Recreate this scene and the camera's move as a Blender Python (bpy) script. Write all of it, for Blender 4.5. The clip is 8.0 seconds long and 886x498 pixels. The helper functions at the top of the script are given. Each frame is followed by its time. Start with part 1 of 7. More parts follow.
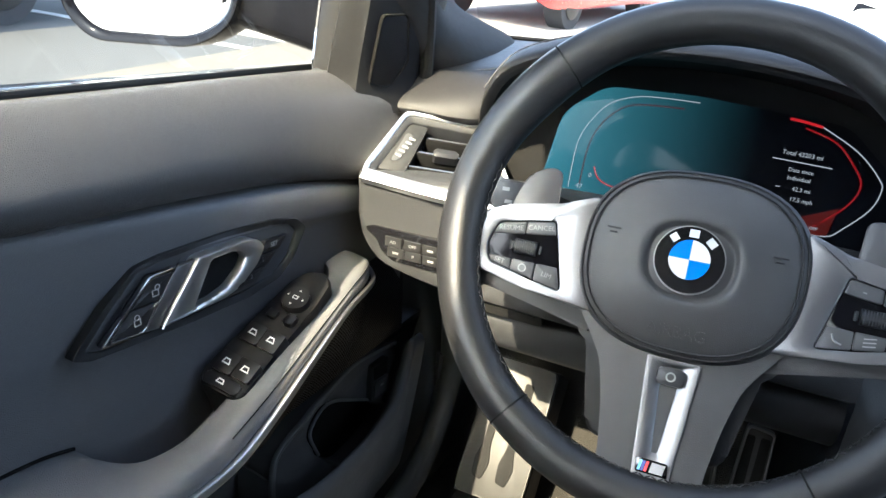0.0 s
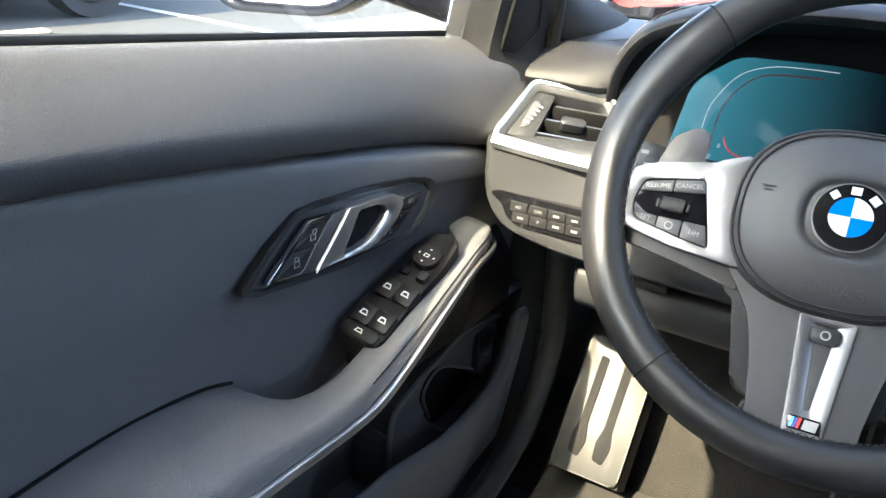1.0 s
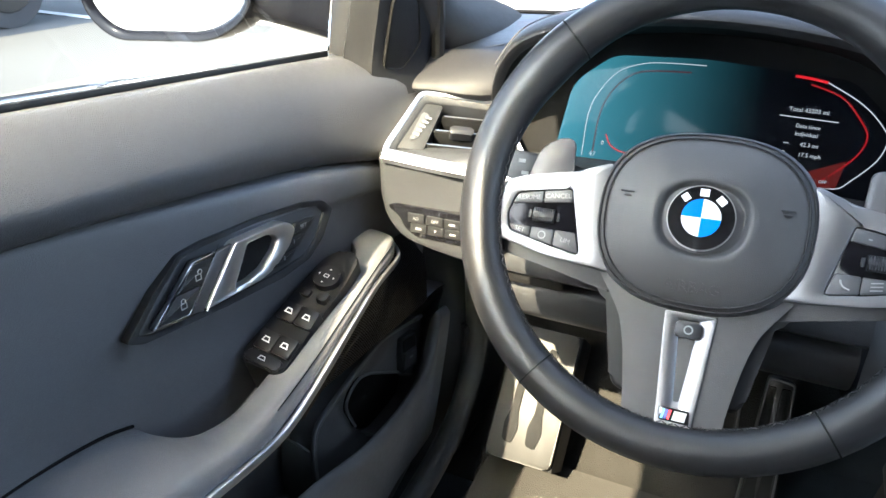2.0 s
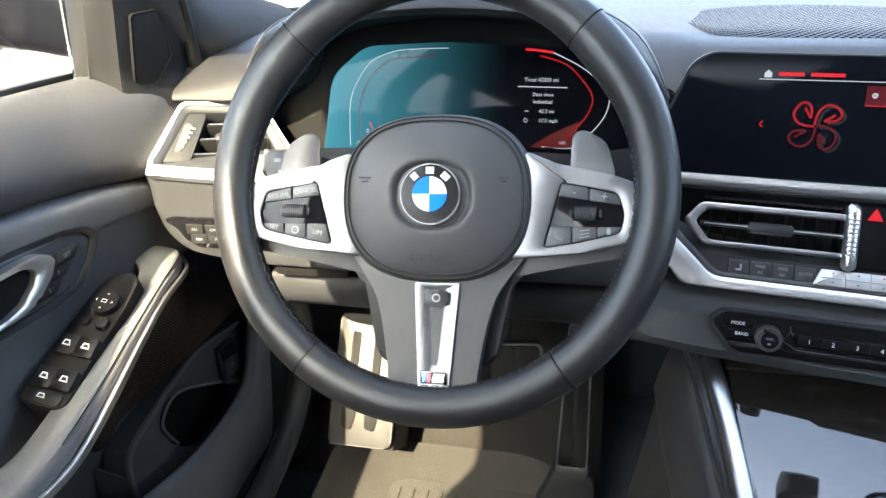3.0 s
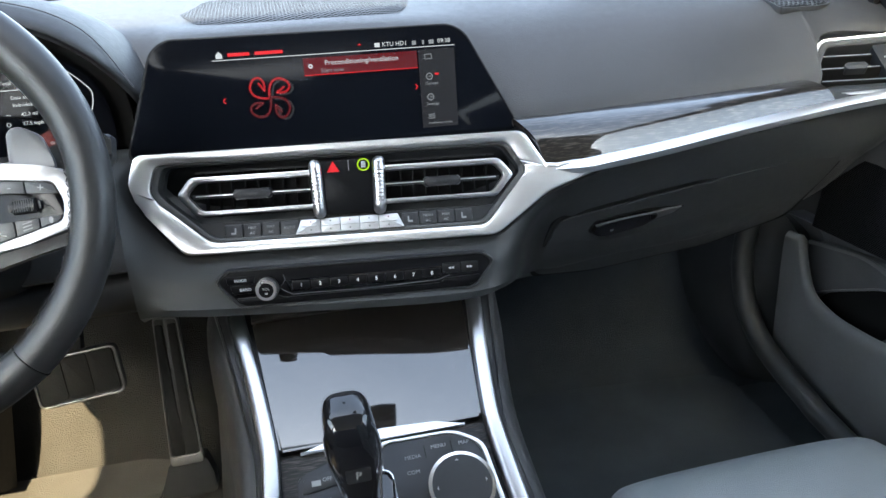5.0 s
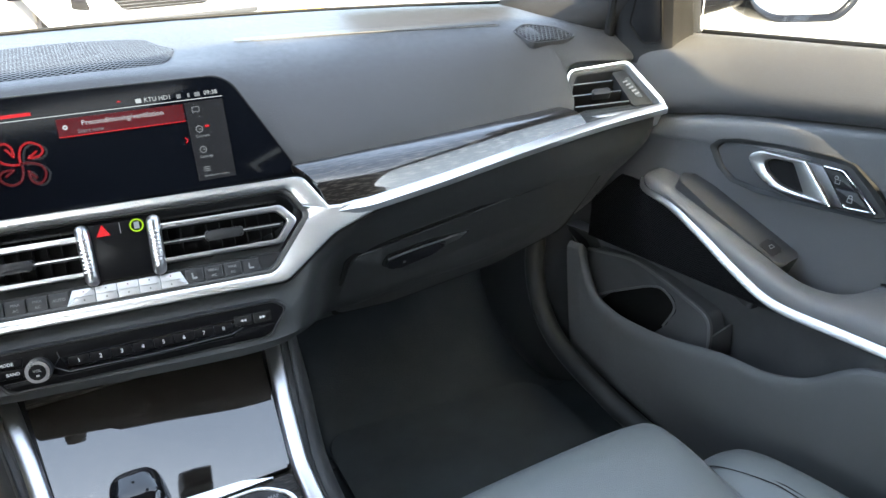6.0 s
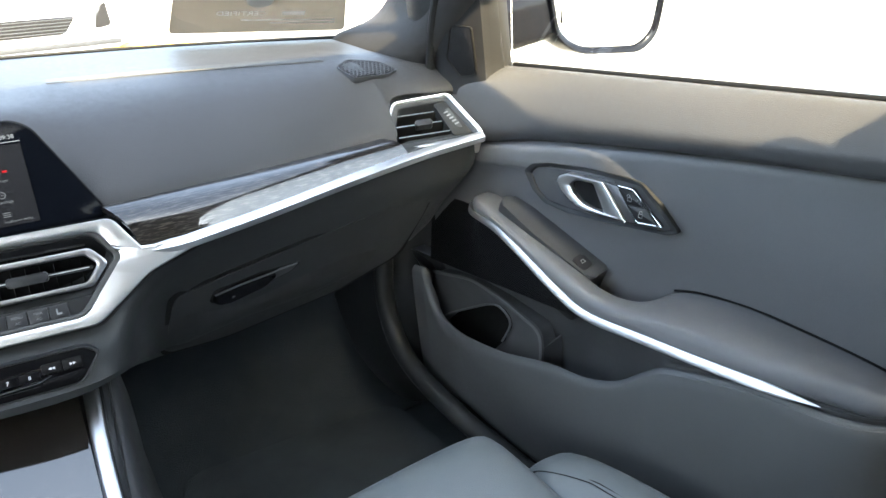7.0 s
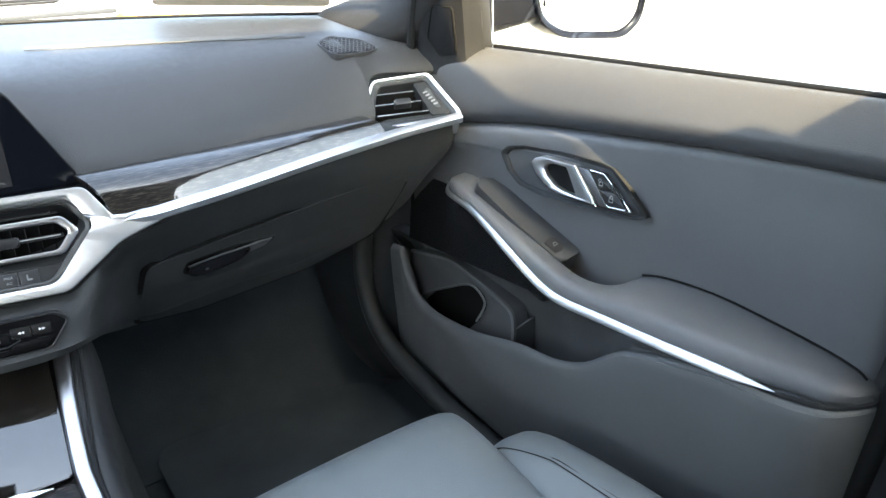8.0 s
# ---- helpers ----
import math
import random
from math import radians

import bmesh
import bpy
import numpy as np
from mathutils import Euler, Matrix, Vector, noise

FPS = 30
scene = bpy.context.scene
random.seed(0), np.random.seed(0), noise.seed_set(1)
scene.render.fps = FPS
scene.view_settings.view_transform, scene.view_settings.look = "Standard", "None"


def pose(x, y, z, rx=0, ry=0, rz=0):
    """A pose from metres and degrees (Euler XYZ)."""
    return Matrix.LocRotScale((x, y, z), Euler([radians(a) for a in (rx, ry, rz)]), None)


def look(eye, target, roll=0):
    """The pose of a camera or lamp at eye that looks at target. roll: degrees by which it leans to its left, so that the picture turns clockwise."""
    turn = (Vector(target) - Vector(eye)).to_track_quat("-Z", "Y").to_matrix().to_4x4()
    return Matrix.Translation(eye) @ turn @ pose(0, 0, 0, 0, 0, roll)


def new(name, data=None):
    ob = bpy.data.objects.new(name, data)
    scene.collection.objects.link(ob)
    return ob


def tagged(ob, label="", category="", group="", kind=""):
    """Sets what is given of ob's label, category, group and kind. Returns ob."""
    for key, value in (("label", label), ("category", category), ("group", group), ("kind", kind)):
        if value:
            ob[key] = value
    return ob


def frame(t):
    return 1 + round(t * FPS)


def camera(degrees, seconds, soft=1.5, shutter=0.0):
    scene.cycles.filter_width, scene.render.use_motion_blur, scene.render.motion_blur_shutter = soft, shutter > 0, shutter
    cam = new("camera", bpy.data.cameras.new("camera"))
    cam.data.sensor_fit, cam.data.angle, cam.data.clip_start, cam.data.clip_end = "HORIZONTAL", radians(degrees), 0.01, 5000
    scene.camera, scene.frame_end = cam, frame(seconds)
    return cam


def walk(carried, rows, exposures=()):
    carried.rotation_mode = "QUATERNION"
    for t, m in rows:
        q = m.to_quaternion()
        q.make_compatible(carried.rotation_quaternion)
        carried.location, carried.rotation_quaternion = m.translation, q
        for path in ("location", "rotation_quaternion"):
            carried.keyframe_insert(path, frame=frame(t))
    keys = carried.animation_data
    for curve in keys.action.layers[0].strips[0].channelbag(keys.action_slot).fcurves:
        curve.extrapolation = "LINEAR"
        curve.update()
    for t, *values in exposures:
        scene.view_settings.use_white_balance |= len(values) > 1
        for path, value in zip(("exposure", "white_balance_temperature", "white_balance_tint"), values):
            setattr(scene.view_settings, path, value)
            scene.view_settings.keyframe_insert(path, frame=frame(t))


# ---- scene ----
cam = camera(63.0, 8.0)
PATH = [
    (0, (-0.3464, -0.4557, 0.9822), (-0.6860, 0.3920, 0.5746), 5.42),
    (0.5, (-0.3775, -0.4836, 0.9666), (-0.7652, 0.3417, 0.5561), 5.78),
    (1, (-0.3913, -0.5064, 0.9514), (-0.7999, 0.3065, 0.5364), 5.34),
    (1.2, (-0.3904, -0.5071, 0.9503), (-0.7992, 0.3049, 0.5335), 4.83),
    (2.3, (-0.3127, -0.4764, 1.0068), (-0.6265, 0.3634, 0.5637), 0.22),
    (2.5, (-0.2942, -0.4763, 1.0110), (-0.5735, 0.3747, 0.5664), -0.58),
    (3, (-0.2476, -0.4765, 1.0033), (-0.4353, 0.3949, 0.5500), -2.15),
    (3.5, (-0.1977, -0.4814, 1.0000), (-0.2960, 0.3987, 0.5354), -2.85),
    (4, (-0.1566, -0.5017, 1.0053), (-0.1595, 0.3790, 0.5316), -2.61),
    (4.5, (-0.1078, -0.5298, 1.0035), (-0.0250, 0.3467, 0.5291), -2.56),
    (5, (-0.0544, -0.5405, 1.0011), (0.1414, 0.3210, 0.5326), -1.85),
    (5.2, (-0.0470, -0.5448, 1.0046), (0.1954, 0.3050, 0.5365), -1.54),
    (6.3, (-0.0038, -0.5701, 1.0238), (0.4693, 0.1981, 0.5925), -1.10),
    (6.5, (0.0100, -0.5896, 1.0271), (0.5075, 0.1674, 0.6033), -0.87),
    (7, (0.0346, -0.6196, 1.0339), (0.5873, 0.1031, 0.6188), -0.54),
    (7.5, (0.0590, -0.6456, 1.0366), (0.6351, 0.0581, 0.6207), -0.10),
    (8, (0.0490, -0.6446, 1.0347), (0.6015, 0.0650, 0.5975), 1.33),
]
walk(cam, [(t, look(eye, target, roll)) for t, eye, target, roll in PATH], exposures=[(0.0, 4.36, 5600, 4), (1.2, 4.76, 5600, 4), (3.0, 4.92, 5850, 4), (4.5, 5.02, 6200, 3), (6.5, 5.1, 6250, 2), (8.0, 5.2, 6250, 2)])

# ---- light: clear sun from behind and a little left, blue sky ----
SUN_TO = Vector((-0.22, -1.08, 1.0)).normalized()
world = bpy.data.worlds.new("sky")
scene.world = world
world.use_nodes = True
wn = world.node_tree.nodes
sky = wn.new("ShaderNodeTexSky")
sky.sky_type, sky.sun_disc = "NISHITA", False
sky.sun_elevation = math.asin(SUN_TO.z)
sky.sun_rotation = math.atan2(SUN_TO.x, SUN_TO.y)
haze = wn.new("ShaderNodeHueSaturation")
haze.inputs["Saturation"].default_value = 0.62
world.node_tree.links.new(sky.outputs[0], haze.inputs["Color"])
world.node_tree.links.new(haze.outputs[0], wn["Background"].inputs[0])
sky.air_density, sky.dust_density, sky.ozone_density = 0.6, 2.5, 0.4
wn["Background"].inputs[1].default_value = 0.10
sun = new("sun", bpy.data.lights.new("sun", "SUN"))
sun.data.energy, sun.data.angle, sun.data.color = 1.65, radians(0.5), (1.0, 0.77, 0.48)
sun.matrix_basis = look(SUN_TO * 30, (0, 0, 0))


# ---- materials ----
def mat(name, color, rough=0.5, metal=0.0, bump=0.0, scale=300.0, var=0.12, coat=0.0, spec=0.5, stain=6.0, kind="noise", dist=0.001, tint=None, stretch=(1, 1, 1), streak=False):
    m = bpy.data.materials.new(name)
    m.use_nodes = True
    nt = m.node_tree
    n, l = nt.nodes, nt.links
    b = n["Principled BSDF"]
    b.inputs["Metallic"].default_value = metal
    b.inputs["Specular IOR Level"].default_value = spec
    b.inputs["Coat Weight"].default_value = coat
    b.inputs["Coat Roughness"].default_value = 0.03
    tc = n.new("ShaderNodeTexCoord")
    mp = n.new("ShaderNodeMapping")
    mp.inputs["Scale"].default_value = stretch
    l.new(tc.outputs["Object"], mp.inputs[0])
    big = n.new("ShaderNodeTexNoise")
    big.inputs["Scale"].default_value, big.inputs["Detail"].default_value = stain, 5
    l.new(mp.outputs[0], big.inputs["Vector"])
    ramp = n.new("ShaderNodeMix")
    ramp.data_type = "RGBA"
    c2 = tint or [min(1, c * (1 + 2 * var)) for c in color]
    ramp.inputs[6].default_value = (*[c * (1 - var) for c in color], 1)
    ramp.inputs[7].default_value = (*c2, 1)
    if streak:
        sh = n.new("ShaderNodeMapRange")
        sh.inputs["From Min"].default_value, sh.inputs["From Max"].default_value = 0.50, 0.66
        l.new(big.outputs["Fac"], sh.inputs["Value"])
        l.new(sh.outputs[0], ramp.inputs[0])
    else:
        l.new(big.outputs["Fac"], ramp.inputs[0])
    l.new(ramp.outputs[2], b.inputs["Base Color"])
    mr = n.new("ShaderNodeMapRange")
    mr.inputs["To Min"].default_value, mr.inputs["To Max"].default_value = max(0.0, rough - (0.015 if metal > 0.5 else 0.08)), min(1.0, rough + (0.015 if metal > 0.5 else 0.08))
    fine = n.new("ShaderNodeTexNoise")
    fine.inputs["Scale"].default_value, fine.inputs["Detail"].default_value = scale * 0.12, 4
    l.new(mp.outputs[0], fine.inputs["Vector"])
    l.new(fine.outputs["Fac"], mr.inputs["Value"])
    if rough > 0.08:
        l.new(mr.outputs[0], b.inputs["Roughness"])
    else:
        b.inputs["Roughness"].default_value = rough
    if bump:
        if kind == "noise":
            g = n.new("ShaderNodeTexNoise")
            g.inputs["Scale"].default_value, g.inputs["Detail"].default_value = scale, 3
            out = g.outputs["Fac"]
        else:
            g = n.new("ShaderNodeTexVoronoi")
            g.feature = "DISTANCE_TO_EDGE" if kind == "cells" else "F1"
            g.inputs["Scale"].default_value = scale
            out = g.outputs["Distance"]
        l.new(mp.outputs[0], g.inputs["Vector"])
        bp = n.new("ShaderNodeBump")
        bp.inputs["Strength"].default_value, bp.inputs["Distance"].default_value = bump, dist
        l.new(out, bp.inputs["Height"])
        l.new(bp.outputs[0], b.inputs["Normal"])
    return m


def glow(name, color, power):
    m = bpy.data.materials.new(name)
    m.use_nodes = True
    b = m.node_tree.nodes["Principled BSDF"]
    b.inputs["Base Color"].default_value = (0.004, 0.004, 0.005, 1)
    b.inputs["Roughness"].default_value = 0.3
    b.inputs["Specular IOR Level"].default_value = 0.1
    b.inputs["Emission Color"].default_value = (*color, 1)
    b.inputs["Emission Strength"].default_value = power * 0.62
    return m


def glass(name, color=(1, 1, 1)):
    m = bpy.data.materials.new(name)
    m.use_nodes = True
    b = m.node_tree.nodes["Principled BSDF"]
    b.inputs["Base Color"].default_value = (*color, 1)
    b.inputs["Roughness"].default_value = 0.0
    b.inputs["Transmission Weight"].default_value = 1.0
    b.inputs["IOR"].default_value = 1.33
    b.inputs["Specular IOR Level"].default_value = 0.2
    return m


def screen_glass(name):
    """Laminated glass: clear straight on, mirroring at a slant."""
    m = bpy.data.materials.new(name)
    m.use_nodes = True
    n, l = m.node_tree.nodes, m.node_tree.links
    n.remove(n["Principled BSDF"])
    tr, gl, fr, mx = n.new("ShaderNodeBsdfTransparent"), n.new("ShaderNodeBsdfGlossy"), n.new("ShaderNodeLayerWeight"), n.new("ShaderNodeMixShader")
    tr.inputs[0].default_value = (0.94, 0.95, 0.95, 1)
    gl.inputs["Roughness"].default_value = 0.0
    fr.inputs["Blend"].default_value = 0.5
    pw, ma = n.new("ShaderNodeMath"), n.new("ShaderNodeMath")
    pw.operation, pw.inputs[1].default_value = "POWER", 5.0
    ma.operation, ma.inputs[1].default_value, ma.inputs[2].default_value = "MULTIPLY_ADD", 0.90, 0.03
    l.new(fr.outputs["Facing"], pw.inputs[0])
    l.new(pw.outputs[0], ma.inputs[0])
    l.new(ma.outputs[0], mx.inputs[0])
    l.new(tr.outputs[0], mx.inputs[1])
    l.new(gl.outputs[0], mx.inputs[2])
    l.new(mx.outputs[0], n["Material Output"].inputs[0])
    return m


def perforated(name, color, hole, pitch, radius, rough=0.5):
    """A sheet with round holes in a staggered grid, laid along object x and y or x and z."""
    m = mat(name, color, rough, bump=0.1, scale=900)
    nt = m.node_tree
    n, l = nt.nodes, nt.links
    v = n.new("ShaderNodeTexVoronoi")
    v.voronoi_dimensions = "2D"
    v.inputs["Scale"].default_value, v.inputs["Randomness"].default_value = 1.0 / pitch, 0.0
    tc = n.new("ShaderNodeTexCoord")
    rot = n.new("ShaderNodeMapping")
    rot.inputs["Rotation"].default_value = (0, 0, radians(45))
    l.new(tc.outputs["UV"], rot.inputs[0])
    l.new(rot.outputs[0], v.inputs["Vector"])
    lt = n.new("ShaderNodeMath")
    lt.operation = "LESS_THAN"
    lt.inputs[1].default_value = radius
    l.new(v.outputs["Distance"], lt.inputs[0])
    b = n["Principled BSDF"]
    old = b.inputs["Base Color"].links[0].from_socket
    mx = n.new("ShaderNodeMix")
    mx.data_type = "RGBA"
    l.new(lt.outputs[0], mx.inputs[0])
    l.new(old, mx.inputs[6])
    mx.inputs[7].default_value = (*hole, 1)
    sp_ = n.new("ShaderNodeMath")
    sp_.operation, sp_.inputs[0].default_value = "SUBTRACT", 1.0
    l.new(lt.outputs[0], sp_.inputs[1])
    sc_ = n.new("ShaderNodeMath")
    sc_.operation, sc_.inputs[1].default_value = "MULTIPLY", 0.2
    l.new(sp_.outputs[0], sc_.inputs[0])
    l.new(sc_.outputs[0], b.inputs["Specular IOR Level"])
    l.new(mx.outputs[2], b.inputs["Base Color"])
    return m


HOODM = mat("black_hood_leather", (0.013, 0.013, 0.0138), 0.55, bump=0.3, scale=900, kind="cells", dist=0.0004, spec=0.22)
LEATHER = mat("black_leather", (0.076, 0.0765, 0.079), 0.46, bump=0.55, scale=800, kind="cells", dist=0.0009)
SEAT = mat("grey_blue_leather", (0.096, 0.107, 0.112), 0.40, bump=0.6, scale=600, kind="cells", dist=0.0006)
SOFT = mat("black_soft_plastic", (0.0215, 0.0215, 0.0226), 0.52, bump=0.7, scale=1000, dist=0.0006, spec=0.22)
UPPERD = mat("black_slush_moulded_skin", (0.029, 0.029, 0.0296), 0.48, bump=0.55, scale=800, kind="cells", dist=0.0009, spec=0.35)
SAILM = mat("black_satin_pillar_plastic", (0.0085, 0.0085, 0.0088), 0.6, spec=0.12, bump=0.3, scale=1100, dist=0.0004)
HARD = mat("black_grained_plastic", (0.013, 0.0135, 0.014), 0.55, spec=0.2, bump=0.3, scale=1100, dist=0.0004)
GREYP = mat("dark_grey_plastic", (0.022, 0.0228, 0.0242), 0.5, spec=0.3, bump=0.5, scale=1000, dist=0.0005)
POCKM = mat("dark_grey_pocket_plastic", (0.052, 0.053, 0.054), 0.5, spec=0.3, bump=0.3, scale=1100, dist=0.0004)
# darker copy of the dark grey plastic, shade put into its colour
LOWP = mat("grey_plastic_shaded_copy", (0.018, 0.0195, 0.0205), 0.5, spec=0.25, bump=0.5, scale=1000, dist=0.0005)
DOORP = mat("grey_moulded_door_plastic", (0.078, 0.080, 0.080), 0.5, bump=0.2, scale=1200, dist=0.0003, spec=0.35)
THREAD = mat("black_thread", (0.012, 0.012, 0.013), 0.7, spec=0.2)
SPOKEM = mat("satin_spoke_silver", (0.16, 0.16, 0.165), 0.42, metal=1.0, var=0.06)
VENTS = mat("satin_vent_silver", (0.40, 0.40, 0.41), 0.30, metal=1.0, var=0.08)
KNOBM = mat("satin_knob_silver", (0.15, 0.15, 0.155), 0.28, metal=1.0, var=0.08)
RADIOM = mat("dark_radio_panel", (0.0045, 0.0045, 0.005), 0.32, var=0.05, spec=0.07)
GLOSS = mat("gloss_black", (0.006, 0.006, 0.007), 0.06, var=0.05)
SPOKEP = mat("black_spoke_panel", (0.004, 0.004, 0.005), 0.06, var=0.05, spec=0.08)
PIANO = mat("piano_black", (0.004, 0.004, 0.0045), 0.22, var=0.05, spec=0.15)
MIRRORBLK = mat("gloss_black_mirror_paint", (0.003, 0.003, 0.004), 0.10, spec=0.07)
WBTN = mat("grey_button_plastic", (0.040, 0.041, 0.043), 0.45, spec=0.3, bump=0.1, scale=1500, dist=0.0003)
# panel and key blacks lowered to paint in the driver's pod's shade
PODM = mat("black_switch_panel", (0.006, 0.006, 0.0063), 0.5, spec=0.15, bump=0.2, scale=1300, dist=0.0003)
PODK = mat("shaded_switch_keys", (0.0075, 0.0075, 0.008), 0.36, spec=0.2, bump=0.1, scale=1500, dist=0.0003)
KEYP = mat("black_button_plastic", (0.012, 0.0122, 0.013), 0.42, spec=0.28, bump=0.1, scale=1500, dist=0.0003)
SILVER = mat("satin_silver", (0.58, 0.58, 0.58), 0.36, metal=1.0, var=0.06)
PEDFR = mat("worn_pedal_metal", (0.13, 0.13, 0.13), 0.42, metal=0.9, var=0.15)
RAILM = mat("satin_rail_silver", (0.40, 0.40, 0.41), 0.34, metal=1.0, var=0.08)
KEYSIL = mat("satin_key_silver", (0.30, 0.30, 0.30), 0.45, metal=0.9, var=0.06)
CHROME = mat("chrome", (0.75, 0.75, 0.76), 0.10, metal=1.0, var=0.03)
WOOD = mat("dark_open_pore_wood", (0.012, 0.010, 0.009), 0.30, bump=0.5, scale=260, var=0.5, coat=0.9, stain=800, spec=0.1, tint=(0.045, 0.039, 0.034), streak=True, stretch=(0.07, 1, 1), dist=0.0008)
WOODS = mat("satin_open_pore_wood", (0.010, 0.0086, 0.0076), 0.42, bump=0.9, scale=320, var=0.5, coat=0.0, spec=0.22, stain=1300, tint=(0.056, 0.048, 0.042), streak=True, stretch=(0.06, 1, 1), dist=0.0008)
RIM = mat("smooth_wheel_leather", (0.0105, 0.0105, 0.0110), 0.42, spec=0.32, bump=0.25, scale=1000, kind="cells", dist=0.0003)
MATC = mat("black_mat_carpet", (0.033, 0.039, 0.044), 0.95, spec=0.1, bump=1.0, scale=700, var=0.3, stain=14, dist=0.003)
CARPET = mat("black_carpet", (0.027, 0.032, 0.036), 0.95, spec=0.1, bump=1.0, scale=700, var=0.3, stain=14, dist=0.003)
MAT = mat("black_rubber_floor_mat", (0.044, 0.042, 0.038), 0.8, spec=0.1, bump=0.7, scale=500, var=0.3, stain=9, dist=0.0015)
# driver's carpet copy tinted warm, the sunlight's tone put into its colour
WARMC = mat("warm_tinted_black_carpet", (0.0260, 0.0247, 0.0221), 0.95, spec=0.1, bump=1.0, scale=600, var=0.3, stain=11, dist=0.003)
ALU = mat("brushed_aluminium", (0.036, 0.036, 0.035), 0.46, metal=0.6, bump=0.2, scale=600, var=0.15, stretch=(8, 1, 1))
RUBBER = mat("pedal_rubber", (0.008, 0.008, 0.008), 0.7, spec=0.15, bump=0.2, scale=500)
MESH = perforated("speaker_mesh", (0.010, 0.010, 0.011), (0.002, 0.002, 0.002), 0.0025, 0.34, 0.45)
FINEMESH = perforated("tweeter_mesh", (0.014, 0.014, 0.015), (0.003, 0.003, 0.003), 0.0014, 0.34, 0.45)
PERF = perforated("perforated_dash_plastic", (0.026, 0.026, 0.028), (0.001, 0.001, 0.001), 0.0056, 0.38, 0.5)
STITCH = mat("grey_thread", (0.05, 0.05, 0.053), 0.7)
WHITE = glow("white_marking", (0.85, 0.88, 0.9), 0.012)
WHITEMARK = mat("white_print", (0.62, 0.62, 0.62), 0.5)
GREYMARK = mat("pale_grey_print", (0.17, 0.172, 0.175), 0.5)
BLUE = mat("blue_enamel", (0.008, 0.11, 0.42), 0.4, spec=0.06)
WENAMEL = mat("white_enamel", (0.42, 0.42, 0.43), 0.4, spec=0.06)
DARK = mat("dark_cavity", (0.006, 0.006, 0.006), 0.8, spec=0.08)
# headliner grey raised to bounce more light into the cabin
LINER = mat("grey_headliner", (0.32, 0.32, 0.325), 0.9, bump=0.3, scale=500)
PILLAR = mat("grey_pillar_cloth", (0.017, 0.0165, 0.0165), 0.85, spec=0.08, bump=0.4, scale=900, dist=0.0005)
SEAL = mat("black_rubber_seal", (0.008, 0.008, 0.008), 0.6, spec=0.15)
WSGLASS = screen_glass("laminated_windscreen_glass")
GLASS = glass("clear_glass", (0.93, 0.97, 0.95))


# ---- mesh helpers ----
def smooth(me, angle=35):
    me.polygons.foreach_set("use_smooth", [True] * len(me.polygons))
    me.set_sharp_from_angle(angle=radians(angle))


def part(name, bm, material, parent=None, label="", angle=35):
    me = bpy.data.meshes.new(name)
    bmesh.ops.recalc_face_normals(bm, faces=bm.faces)
    bm.to_mesh(me)
    bm.free()
    me.materials.append(material)
    smooth(me, angle)
    ob = new(name, me)
    if parent is not None:
        ob.parent = parent
        ob.matrix_parent_inverse = Matrix.Identity(4) if parent.parent else parent.matrix_basis.inverted()
    if label:
        ob["label"] = label
    return ob


def thing(name, place, label, category, group="", kind=""):
    ob = new(name)
    ob.matrix_basis = Matrix.Translation(place)
    return tagged(ob, label, category, group, kind)


def basis(o, u, v):
    """A local frame: x along u, y up along v, z out of the face."""
    u = Vector(u).normalized()
    n = u.cross(Vector(v)).normalized()
    v = n.cross(u)
    m = Matrix((u, v, n)).transposed().to_4x4()
    return Matrix.Translation(o) @ m


def mirror(bm, s):
    if s < 0:
        for v in bm.verts:
            v.co.x = -v.co.x
    return bm


def round_poly(poly, r, k=4):
    """Rounds the corners of a flat outline."""
    out, n = [], len(poly)
    for i in range(n):
        a, b, c = (Vector(poly[j % n]) for j in (i - 1, i, i + 1))
        d1, d2 = (a - b), (c - b)
        q = min(r, d1.length * 0.45, d2.length * 0.45)
        p1, p2 = b + d1.normalized() * q, b + d2.normalized() * q
        for j in range(k + 1):
            t = j / k
            out.append(tuple(p1 * (1 - t) ** 2 + b * 2 * t * (1 - t) + p2 * t * t))
    return out


def prism(poly, depth, m=None, bevel=0.001, seg=2, top=0.0):
    """A solid plate: the outline at z = top, going back by depth, its front edge rounded."""
    bm = bmesh.new()
    f = [bm.verts.new((x, y, top)) for x, y in poly]
    g = [bm.verts.new((x, y, top - depth)) for x, y in poly]
    face = bm.faces.new(f)
    bm.faces.new(g[::-1])
    for i in range(len(poly)):
        j = (i + 1) % len(poly)
        bm.faces.new((f[j], f[i], g[i], g[j]))
    if bevel:
        bmesh.ops.bevel(bm, geom=list(face.edges), offset=bevel, segments=seg, affect="EDGES", profile=0.5)
    if m is not None:
        bm.transform(m)
    return bm


